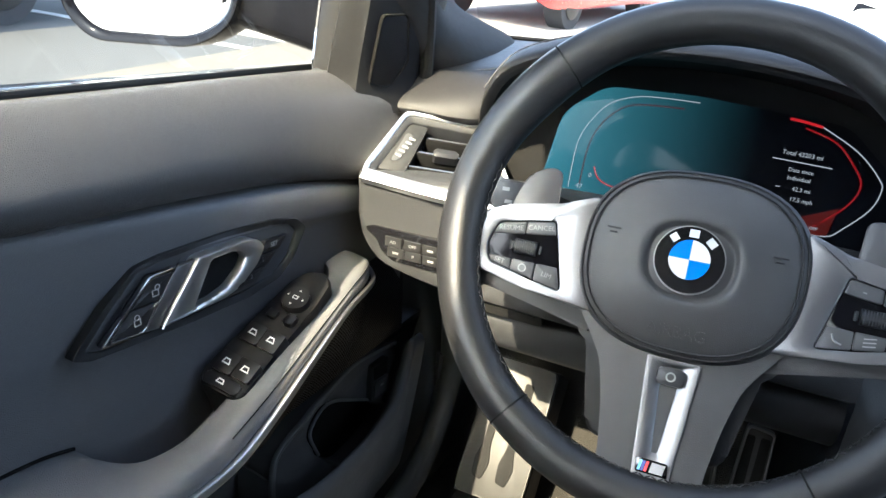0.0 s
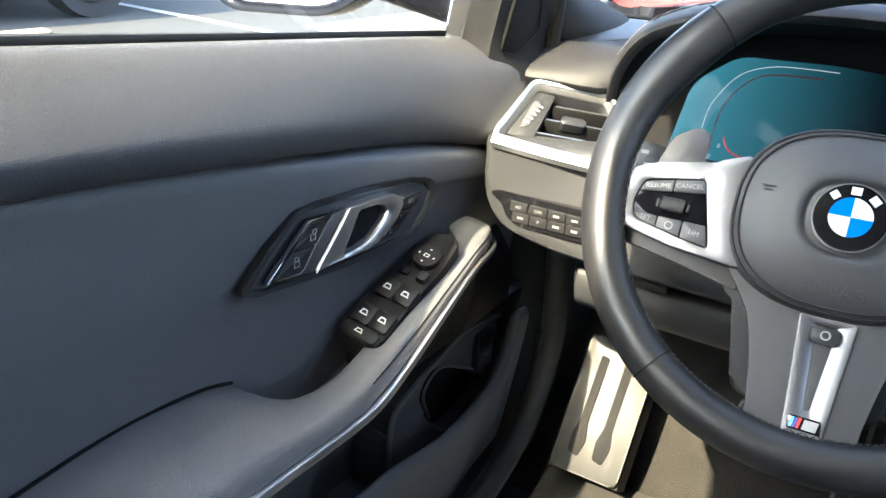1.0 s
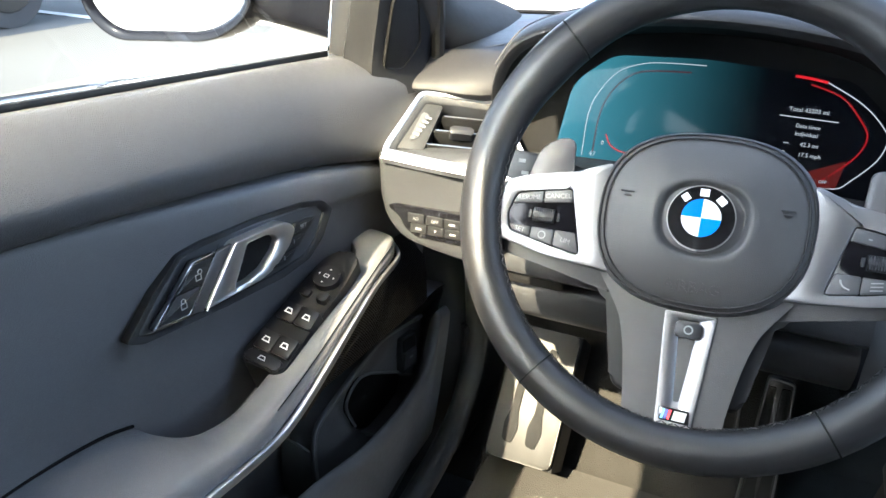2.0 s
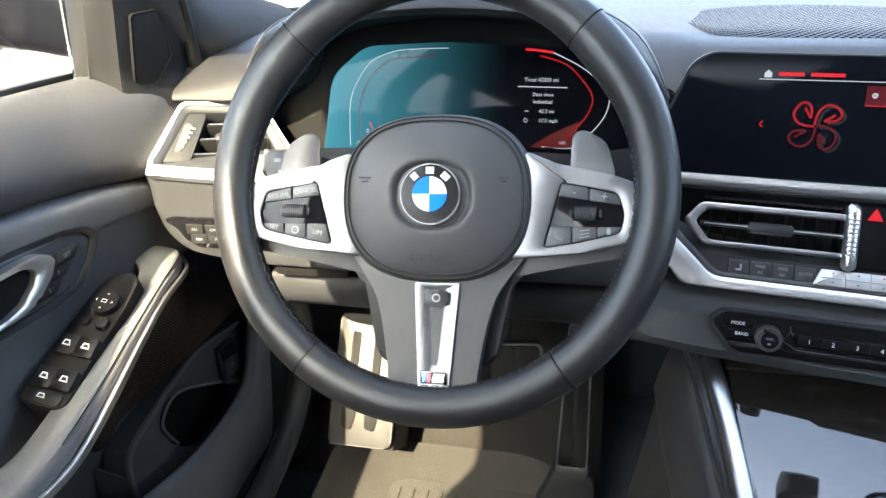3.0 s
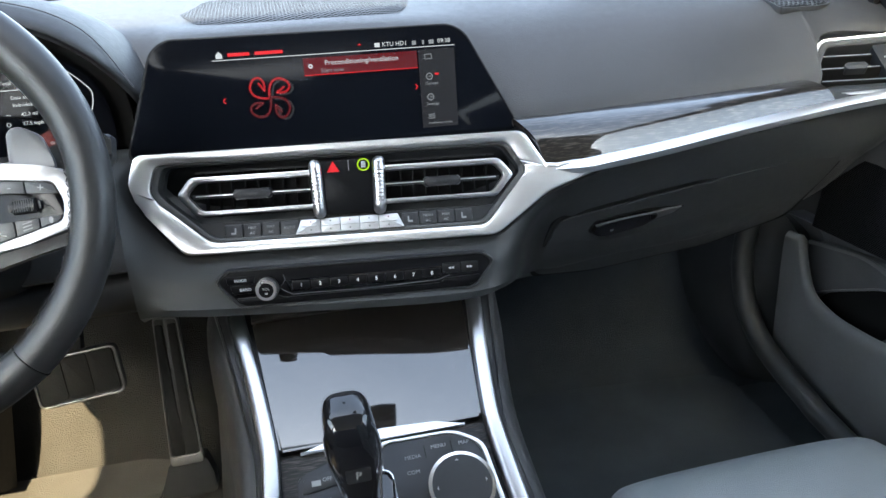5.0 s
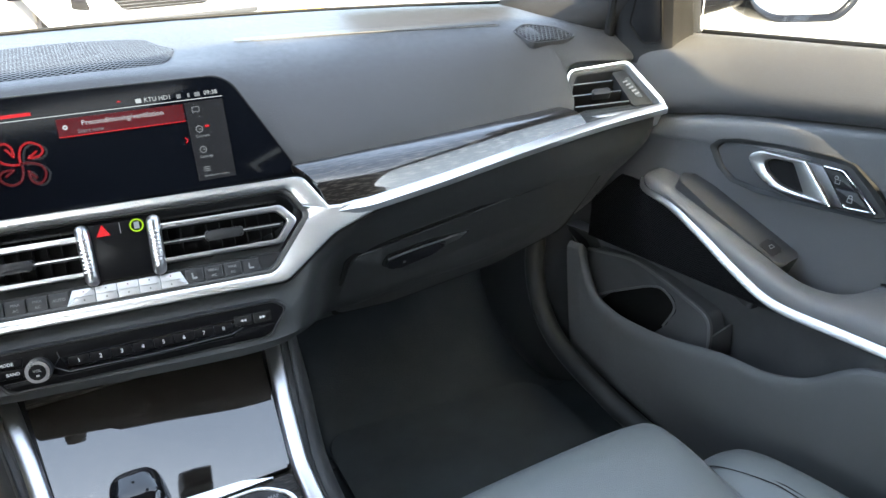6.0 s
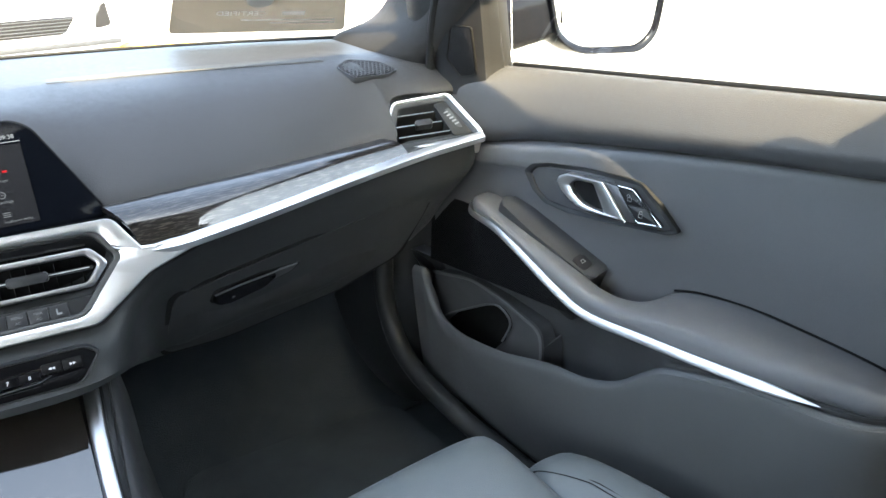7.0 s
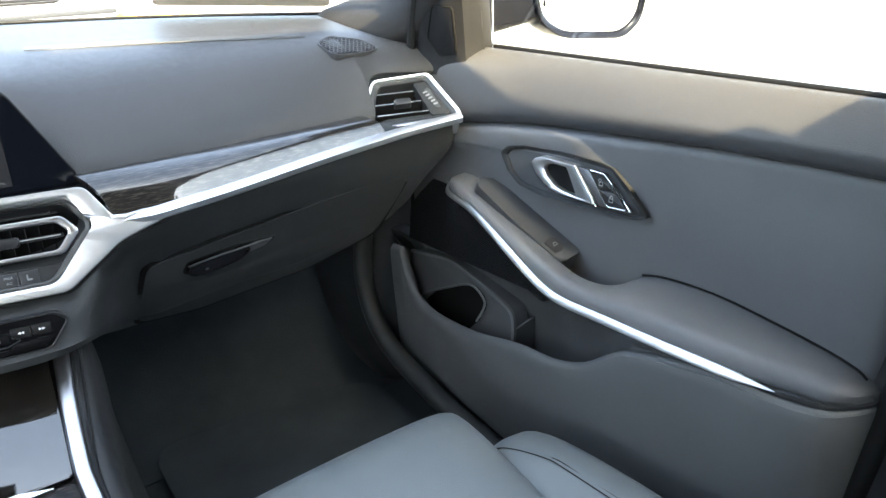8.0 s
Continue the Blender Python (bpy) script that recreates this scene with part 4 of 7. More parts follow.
# driving mode keys
km = thing("mode_key_panel", LM @ Vector((-0.062, -0.14, 0.0)), "black panel of drive mode keys beside the shifter", "control panel")
po = round_poly([(-0.082, -0.098), (-0.044, -0.086), (-0.036, -0.20), (-0.086, -0.20)][::-1], 0.006)
part("base", prism(po, 0.006, at(LM, 0, 0, 0.006), 0.0015), KEYP, km)
for k, w in enumerate(("OFF", "P", "OFF", "")):
    y = -0.106 - 0.019 * k
    b = part("key", prism(round_poly([(-0.079, y - 0.008), (-0.046, y - 0.004), (-0.045, y + 0.012), (-0.077, y + 0.005)], 0.002), 0.003, at(LM, 0, 0, 0.0075), 0.0008), KEYP, km)
    bar(0.008, 0.005, at(LM, -0.066, y, 0.0076), GREYMARK, b, "symbol")
    if w:
        writing(w, 0.005, at(LM, -0.056, y + 0.002, 0.0077), GREYMARK, b)

# controller and its keys
ct = thing("rotary_controller", LM @ Vector((0.056, -0.13, 0.0)), "round black touch controller with knurled chrome rim", "controller")
cp = round_poly([(-0.006, -0.082), (0.062, -0.083), (0.086, -0.098), (0.096, -0.21), (-0.004, -0.21)][::-1], 0.010)
part("plate", prism(cp, 0.006, at(LM, 0, 0, 0.006), 0.0015), KEYP, ct)
part("plate_rim", ringplate(round_poly([(-0.009, -0.079), (0.064, -0.080), (0.090, -0.096), (0.100, -0.213), (-0.007, -0.213)][::-1], 0.011), cp, 0.007, at(LM, 0, 0, 0.0075), 0.0008), SILVER, ct, "thin silver rim")
part("knob", prism(disc(0.0295), 0.022, at(LM, 0.057, -0.138, 0.026), 0.002, 3), CHROME, ct, "knurled chrome ring")
part("touch_pad", prism(disc(0.0262), 0.003, at(LM, 0.057, -0.138, 0.0272), 0.001), KEYP, ct)
for a in range(4):
    part("arrow", prism([(-0.0018, 0), (0.0018, 0), (0, 0.0016)], 0.0003, at(LM, 0.057, -0.138, 0.0275, 90 * a) @ pose(0, 0.021, 0), 0), GREYMARK, ct)
for x, y, w in ((0.022, -0.099, "MEDIA"), (0.047, -0.093, "MENU"), (0.071, -0.094, "MAP"), (0.020, -0.113, "COM"), (0.016, -0.165, "BACK")):
    writing(w, 0.0052, at(LM, x, y, 0.0063), GREYMARK, ct)
for x in (0.034, 0.059):
    part("key_gap", prism(box(x, -0.096, 0.0006, 0.012), 0.0004, at(LM, 0, 0, 0.0064), 0), DARK, ct)

# gear selector: a leaning gloss black lever
gs = thing("gear_selector", LM @ Vector((-0.022, -0.145, 0.0)), "gloss black gear selector lever with chrome edges", "gear lever")
ax0, ax1 = Vector((-0.026, -0.098, 0.500)), Vector((-0.035, -0.085, 0.629))
rows = []
for f, wx, wy in ((0.0, 0.014, 0.016), (0.18, 0.012, 0.016), (0.35, 0.013, 0.018), (0.52, 0.0175, 0.021), (0.70, 0.0212, 0.023), (0.86, 0.0205, 0.022), (0.95, 0.0175, 0.018), (0.99, 0.011, 0.011), (1.0, 0.001, 0.001)):
    c = ax0.lerp(ax1, f)
    rows.append([c + Vector((wx * math.copysign(abs(math.cos(a)) ** 0.6, math.cos(a)), wy * math.copysign(abs(math.sin(a)) ** 0.6, math.sin(a)), 0.18 * wy * math.sin(a))) for a in [2 * math.pi * i / 16 for i in range(17)]])
part("lever", loft(rows, 4, 2), GLOSS, gs, angle=60)
for s in (-1, 1):
    part("chrome_edge", sweep([ax0.lerp(ax1, f) + Vector((s * w, -0.012, 0)) for f, w in ((0.25, 0.0135), (0.45, 0.0165), (0.65, 0.0205), (0.80, 0.021), (0.90, 0.0175))], disc(0.0013, n=8), (0, 1, 0)), CHROME, gs, "chrome edge line")
GP = basis(ax0.lerp(ax1, 0.60) + Vector((0, -0.0222, 0)), (1, 0, 0), (0, 0.16, 1))
pk = part("park_button", prism(round_poly(box(0, 0, 0.020, 0.012), 0.002), 0.004, at(GP, 0, 0, 0.002), 0.0008), KEYP, gs)
writing("P", 0.010, at(GP, 0, 0, 0.0022), WHITE, pk)
part("gaiter", prism(round_poly(box(-0.022, -0.150, 0.044, 0.085), 0.010), 0.006, at(LM, 0, 0, 0.009), 0.003), GLOSS, gs, "gloss black base plate")
part("base_ring", ringplate(round_poly(box(-0.022, -0.150, 0.048, 0.089), 0.012), round_poly(box(-0.022, -0.150, 0.044, 0.085), 0.010), 0.006, at(LM, 0, 0, 0.010), 0.001), CHROME, gs)

# ---- steering wheel ----
WM = pose(-0.3575, 0, 0.8, 63, 0, 0) @ pose(0, 0, 0, 0, 0, 2.3)
wh = thing("steering_wheel", (-0.357, 0, 0.8), "black leather three-spoke steering wheel with silver spoke trims", "steering wheel")
RC, ROFF = 0.1605, -0.010
rows = []
N = 96
for i in range(N + 1):
    a = 2 * math.pi * i / N
    deg = math.degrees(a)
    grip = sum(math.exp(-((((deg - g + 180) % 360) - 180) / 17) ** 2) for g in (38, 142))
    wr, wz = 0.0160 + 0.0016 * grip, 0.0150 + 0.0025 * grip
    row = []
    for k in range(17):
        b = 2 * math.pi * k / 16
        row.append(WM @ Vector(((RC - 0.002 * grip + wr * math.cos(b)) * math.cos(a), 0.003 + (RC - 0.002 * grip + wr * math.cos(b)) * math.sin(a), ROFF + wz * math.sin(b))))
    rows.append(row)
bm = loft(rows, 1, 1)
bmesh.ops.remove_doubles(bm, verts=bm.verts, dist=1e-5)
part("rim", bm, RIM, wh, "smooth black leather rim", 80)
for deg in (47, 133, 233, 307):
    a = radians(deg)
    ring = []
    g = sum(math.exp(-((((deg - q + 180) % 360) - 180) / 17) ** 2) for q in (38, 142))
    for k in range(24):
        b = 2 * math.pi * k / 24
        r = RC - 0.002 * g + (0.0160 + 0.0016 * g) * math.cos(b)
        ring.append(WM @ Vector((r * math.cos(a), 0.003 + r * math.sin(a), ROFF + (0.0150 + 0.0025 * g) * math.sin(b))))
    part("rim_seam", sweep(ring, disc(0.0007, n=5), up=WM.to_3x3() @ Vector((-math.sin(a), math.cos(a), 0.01)), k=1, closed=True), DARK, wh)
# stitches on the inner edge of the lower rim
st = []
for i in range(150):
    a = radians(150 + 240 * i / 149)
    r = RC - 0.0162
    st.append(prism(box(0, 0, 0.0008, 0.0034), 0.0008, WM @ pose(r * math.cos(a), 0.003 + r * math.sin(a), ROFF + 0.004, 0, 0, math.degrees(a) + (24 if i % 2 else -24)) @ pose(0, 0, 0, 0, 90, 0) @ pose(0, 0, 0.0006), 0))
part("rim_stitching", merge(*st), THREAD, wh)

# airbag pad: a soft dome
def pad_edge(a):
    c, s_ = math.cos(a), math.sin(a)
    rx = 0.074
    ry = 0.062 if s_ > 0 else 0.066
    p = 2.5
    return (abs(c / rx) ** p + abs(s_ / ry) ** p) ** (-1 / p)


rows = []
for f, z in ((0.0, -0.0035), (0.30, -0.0035), (0.36, -0.0040), (0.42, -0.0005), (0.55, -0.0020), (0.75, -0.0060), (0.90, -0.0105), (0.97, -0.0150), (1.0, -0.0215), (1.0, -0.0300)):
    rows.append([WM @ Vector((max(f, 0.001) * pad_edge(2 * math.pi * i / 64) * math.cos(2 * math.pi * i / 64), max(f, 0.001) * pad_edge(2 * math.pi * i / 64) * math.sin(2 * math.pi * i / 64), z)) for i in range(65)])
PADM = mat("grained_airbag_cover", (0.030, 0.030, 0.031), 0.52, bump=0.3, scale=900, kind="cells", dist=0.0004, spec=0.3)
pad = part("airbag_cover", loft(rows, 4, 1), PADM, wh, "dark grained airbag cover", 60)
for f, z in ((0.895, -0.0092), (0.945, -0.0118)):
    part("stitch_line", sweep([WM @ Vector((f * pad_edge(a) * math.cos(a), f * pad_edge(a) * math.sin(a), z)) for a in [2 * math.pi * i / 60 for i in range(60)]], disc(0.0007, n=5), up=WM.to_3x3() @ Vector((0, 0, 1)), k=1, closed=True), THREAD, pad)
writing("AIRBAG", 0.0108, at(WM, 0.0, -0.0475, -0.0042) @ pose(0, 0, 0, 9), mat("moulded_letters", (0.009, 0.009, 0.0095), 0.6), pad, name="moulded_word")
for s in (-1, 1):
    part("horn_mark", merge(prism(box(s * 0.052, 0.0125, 0.009, 0.0009), 0.001, at(WM, 0, 0, -0.0035), 0), prism(box(s * 0.052, 0.0095, 0.005, 0.0008), 0.001, at(WM, 0, 0, -0.0035), 0)), THREAD, pad)
em = part("emblem", prism(disc(0.0223), 0.006, at(WM, -0.001, 0.0, 0.001), 0.0012, 3), SPOKEM, wh, "round emblem of blue and white quarters")
part("emblem_ring", prism(disc(0.0215), 0.001, at(WM, -0.001, 0, 0.0016), 0.0003), PIANO, em)
for q in range(4):
    pts = [(0, 0)] + [(0.0128 * math.cos(radians(90 * q + 6 * i)), 0.0128 * math.sin(radians(90 * q + 6 * i))) for i in range(16)]
    part("emblem_quarter", prism(pts, 0.0008, at(WM, -0.001, 0, 0.0022), 0), BLUE if q in (1, 3) else WENAMEL, em)
for a, w in ((132, 0.006), (90, 0.0075), (48, 0.0075)):
    part("emblem_mark", prism(box(0, 0.0172, w * 0.8, 0.0050), 0.0005, at(WM, -0.001, 0, 0.0020, a - 90), 0), WENAMEL, em)

# spokes
part("hub", prism(round_poly([(-0.115, 0.012), (-0.06, 0.035), (0.06, 0.035), (0.115, 0.012), (0.125, -0.03), (0.06, -0.055), (0.045, -0.13), (-0.045, -0.13), (-0.06, -0.055), (-0.125, -0.03)][::-1], 0.012), 0.03, at(WM, 0, 0, -0.029), 0.004, 3), HARD, wh)
LS = WM @ pose(0, 0, -0.0245, -6.3)
low = round_poly([(-0.070, -0.034), (-0.066, -0.046), (-0.056, -0.060), (-0.046, -0.075), (-0.0395, -0.098), (-0.0335, -0.135), (-0.034, -0.152), (0.034, -0.152), (0.0335, -0.135), (0.0395, -0.098), (0.046, -0.075), (0.056, -0.060), (0.066, -0.046), (0.070, -0.034)], 0.012)
part("lower_spoke", prism(low, 0.022, at(LS, 0.001, 0.0, 0.0), 0.005, 4), PADM, wh)
li = part("lower_spoke_trim", ringplate(round_poly([(-0.0175, -0.066), (0.0175, -0.066), (0.0115, -0.150), (-0.0115, -0.150)][::-1], 0.002), round_poly([(-0.0068, -0.071), (0.0062, -0.071), (0.0014, -0.127), (-0.0020, -0.127)][::-1], 0.001), 0.006, at(LS, 0.003, 0, 0.003), 0.001, inset=0.0025), SPOKEM, wh, "tapering satin silver spoke trim")
part("slot", prism([(-0.0068, -0.070), (-0.0020, -0.128), (-0.0008, -0.128), (-0.0012, -0.070)], 0.003, at(LS, 0.003, 0, -0.0015), 0), KEYP, li)
part("slot_slope", prism([(-0.0012, -0.070), (-0.0008, -0.128), (0.0014, -0.128), (0.0062, -0.070)], 0.003, at(LS, 0.003, 0, -0.0007), 0.0005), SPOKEM, li)
bt = part("heating_button", prism(round_poly(box(0.003, -0.0775, 0.0180, 0.0110), 0.003), 0.006, at(LS, 0, 0, 0.0055), 0.001), KEYP, wh)
part("symbol", ringplate(disc(0.0032, n=20), disc(0.0022, n=20), 0.0003, at(LS, 0.003, -0.0775, 0.0057), 0), GREYMARK, bt)
bd = part("badge", prism(round_poly([(-0.0095, -0.0045), (0.0105, -0.0045), (0.0095, 0.0045), (-0.0105, 0.0045)], 0.001), 0.002, at(LS, 0.003, -0.1365, 0.0045), 0.0006), GLOSS, wh, "small badge with coloured stripes")
for k, c in enumerate(((0.15, 0.42, 0.75), (0.05, 0.06, 0.25), (0.75, 0.03, 0.04))):
    part("stripe", prism([(0, -0.0033), (0.0017, -0.0033), (0.0027, 0.0033), (0.001, 0.0033)], 0.0003, at(LS, -0.0055 + 0.0021 * k, -0.1365, 0.0047), 0), mat("stripe_paint", c, 0.4), bd)
part("stripe", prism([(0, -0.0033), (0.0085, -0.0033), (0.0095, 0.0033), (0.001, 0.0033)], 0.0003, at(LS, 0.0020, -0.1365, 0.0047), 0), KEYSIL, bd)

SPOKE = [(-0.056, -0.047), (-0.066, 0.034), (-0.091, 0.0235), (-0.127, 0.0160), (-0.146, 0.0095), (-0.154, -0.012), (-0.147, -0.033), (-0.107, -0.041)]
HOLE = [(-0.0810, -0.0378), (-0.0935, 0.0100), (-0.100, 0.0092), (-0.116, 0.0064), (-0.1335, 0.0018), (-0.1385, -0.0135), (-0.1355, -0.0265), (-0.105, -0.0342)]
BUTTONS = [
    [(-0.1362, -0.0064), (-0.1138, -0.0032), (-0.1138, 0.0058), (-0.1328, 0.0010)],
    [(-0.1130, -0.0030), (-0.0914, 0.0000), (-0.0938, 0.0092), (-0.1130, 0.0060)],
    [(-0.1365, -0.0222), (-0.1198, -0.0222), (-0.1198, -0.0300), (-0.1340, -0.0264)],
    [(-0.1190, -0.0222), (-0.1020, -0.0222), (-0.1020, -0.0338), (-0.1190, -0.0303)],
    [(-0.1012, -0.0222), (-0.0862, -0.0222), (-0.0818, -0.0372), (-0.1012, -0.0341)],
]
for s in (-1, 1):
    fl = (lambda ps: [(x, y) for x, y in ps]) if s < 0 else (lambda ps: [(-x, y) for x, y in ps[::-1]])
    SP = WM @ pose(0, 0, -0.0195, 0, -s * 3.6)
    part("spoke_trim", ringplate(round_poly(fl(SPOKE), 0.006), round_poly(fl(HOLE), 0.004), 0.016, SP, 0.002), SPOKEM, wh, "satin silver spoke trim")
    part("spoke_back", prism(round_poly(fl([(-0.05, -0.062), (-0.06, 0.036), (-0.09, 0.018), (-0.14, 0.010), (-0.156, -0.014), (-0.150, -0.042), (-0.105, -0.050)]), 0.008), 0.014, at(SP, 0, 0, -0.010), 0.004, 3), PADM, wh)
    part("spoke_panel", prism(round_poly(fl(HOLE), 0.004), 0.010, at(SP, 0, 0, -0.0030), 0.0005), SPOKEP, wh)
    words = ("RESUME", "CANCEL", "SET", "o", "LIM") if s < 0 else ("+", "-", "mic", "list", "phone")
    for i, w in enumerate(words):
        pts = fl(BUTTONS[i])
        x, y = sum(p[0] for p in pts) / 4, sum(p[1] for p in pts) / 4
        tl = (8, 8, -8, -10, -10)[i] * (-s)
        b = part("button", prism(round_poly(pts, 0.0014, 3), 0.006, at(SP, 0, 0, -0.0008), 0.0006), WBTN, wh)
        if w == "phone":
            part("symbol", sweep([SP @ Vector((x - 0.003, y + 0.003, 0)), SP @ Vector((x - 0.0015, y - 0.001, 0)), SP @ Vector((x + 0.003, y - 0.003, 0))], disc(0.0006, n=6), k=4), GREYMARK, b)
        elif w == "list":
            for q in (-0.0024, 0, 0.0024):
                bar(0.007, 0.0007, at(SP, x, y + q, -0.0008, tl), GREYMARK, b, "symbol")
        elif w == "mic":
            part("symbol", prism(disc(0.0016, 0.0026, 12), 0.0003, at(SP, x, y, -0.0005), 0), GREYMARK, b)
        elif w == "o":
            part("symbol", ringplate(disc(0.0030, n=18), disc(0.0022, n=18), 0.0003, at(SP, x, y, -0.0005), 0), GREYMARK, b)
        else:
            writing(w, 0.0050 if len(w) > 1 else 0.009, at(SP, x, y, -0.0006, tl), GREYMARK, b)
    rl = part("roller", sweep([SP @ Vector((s * 0.1110 - 0.008, -0.0125, -0.0015)), SP @ Vector((s * 0.1110 + 0.008, -0.0125, -0.0015))], disc(0.0052, n=20), k=4), KEYP, wh, "ribbed black roller")
    for k in range(9):
        part("rib", prism(box(-0.0064 + 0.0016 * k, 0, 0.0006, 0.009), 0.001, at(SP, s * 0.1110, -0.0125, 0.0038), 0), GREYP, rl)
    for q in (-1, 1):
        part("roller_cheek", prism(round_poly(box(0, 0, 0.0022, 0.006), 0.0008), 0.003, at(SP, s * 0.1110 + q * 0.0105, -0.0125, -0.0005), 0.0006), GREYP, rl)
    # shift paddle behind the spoke
    pd = [(-0.098, 0.000), (-0.101, 0.049), (-0.110, 0.0515), (-0.126, 0.042), (-0.133, 0.018), (-0.128, -0.004)]
    pl = part("shift_paddle", prism(round_poly(fl(pd), 0.006), 0.004, WM @ pose(0, 0, -0.045, 0, -s * 6), 0.0015), mat("satin_grey_paddle", (0.060, 0.060, 0.062), 0.45, metal=0.5), wh, "satin grey shift paddle")
    writing("+" if s > 0 else "-", 0.010, WM @ pose(s * 0.113, 0.032, -0.0425, 0, -s * 6), GREYMARK, pl)

# column shroud and stalks
col = thing("steering_column", (-0.357, 0.1, 0.70), "black steering column shroud with two stalks", "steering column")
rows = []
for d, w, h in ((-0.045, 0.050, 0.045), (-0.07, 0.058, 0.052), (-0.12, 0.062, 0.056), (-0.20, 0.066, 0.058)):
    rows.append([WM @ Vector((w * math.copysign(abs(math.cos(a)) ** 0.7, math.cos(a)), -0.02 + h * math.copysign(abs(math.sin(a)) ** 0.7, math.sin(a)), d)) for a in [2 * math.pi * i / 20 for i in range(21)]])
part("shroud", loft(rows, 3, 2), DARK, col)
for s in (-1, 1):
    q = part("stalk", prism(round_poly([(s * 0.05, 0.0), (s * 0.10, 0.006), (s * 0.165, 0.020), (s * 0.168, 0.044), (s * 0.125, 0.040), (s * 0.05, 0.022)][::s], 0.006), 0.018, WM @ pose(0, 0, -0.068), 0.004, 3), KEYP, col, "black column stalk")
    if s < 0:
        bar(0.006, 0.003, WM @ pose(-0.150, 0.034, -0.068), GREYMARK, q, "symbol")
        bar(0.006, 0.003, WM @ pose(-0.146, 0.024, -0.068), GREYMARK, q, "symbol")

# ---- doors ----
YS = (0.24, 0.16, 0.10, 0.04, -0.04, -0.12, -0.20, -0.30, -0.42, -0.52, -0.60, -0.635)


def sill_z(y):
    return 0.8595 - 0.0735 * y


def fold_z(y):
    return 0.7733 - 0.175 * y - 0.10 * (y - 0.036) ** 2


def face_x(y):
    """How far out the middle panel stands."""
    return 0.700 - 0.11 * (y + 0.08) if y > -0.25 else 0.7187


STRIP = [(0.668, 0.138, 0.661), (0.645, 0.108, 0.6615), (0.641, 0.055, 0.656), (0.639, 0.0, 0.638), (0.639, -0.05, 0.617), (0.640, -0.095, 0.600), (0.642, -0.13, 0.5955), (0.645, -0.19, 0.5995), (0.648, -0.25, 0.6035), (0.655, -0.32, 0.607), (0.664, -0.39, 0.611)]


def strip_at(y):
    for a, b in zip(STRIP, STRIP[1:]):
        if b[1] <= y <= a[1]:
            f = (a[1] - y) / (a[1] - b[1])
            return Vector(a).lerp(Vector(b), f)
    return Vector(STRIP[0] if y > STRIP[0][1] else STRIP[-1])


def end_round(y):
    """How far the panels turn outward at the door's rear edge."""
    return 0.055 * max(0.0, (-0.425 - y) / 0.038) ** 2


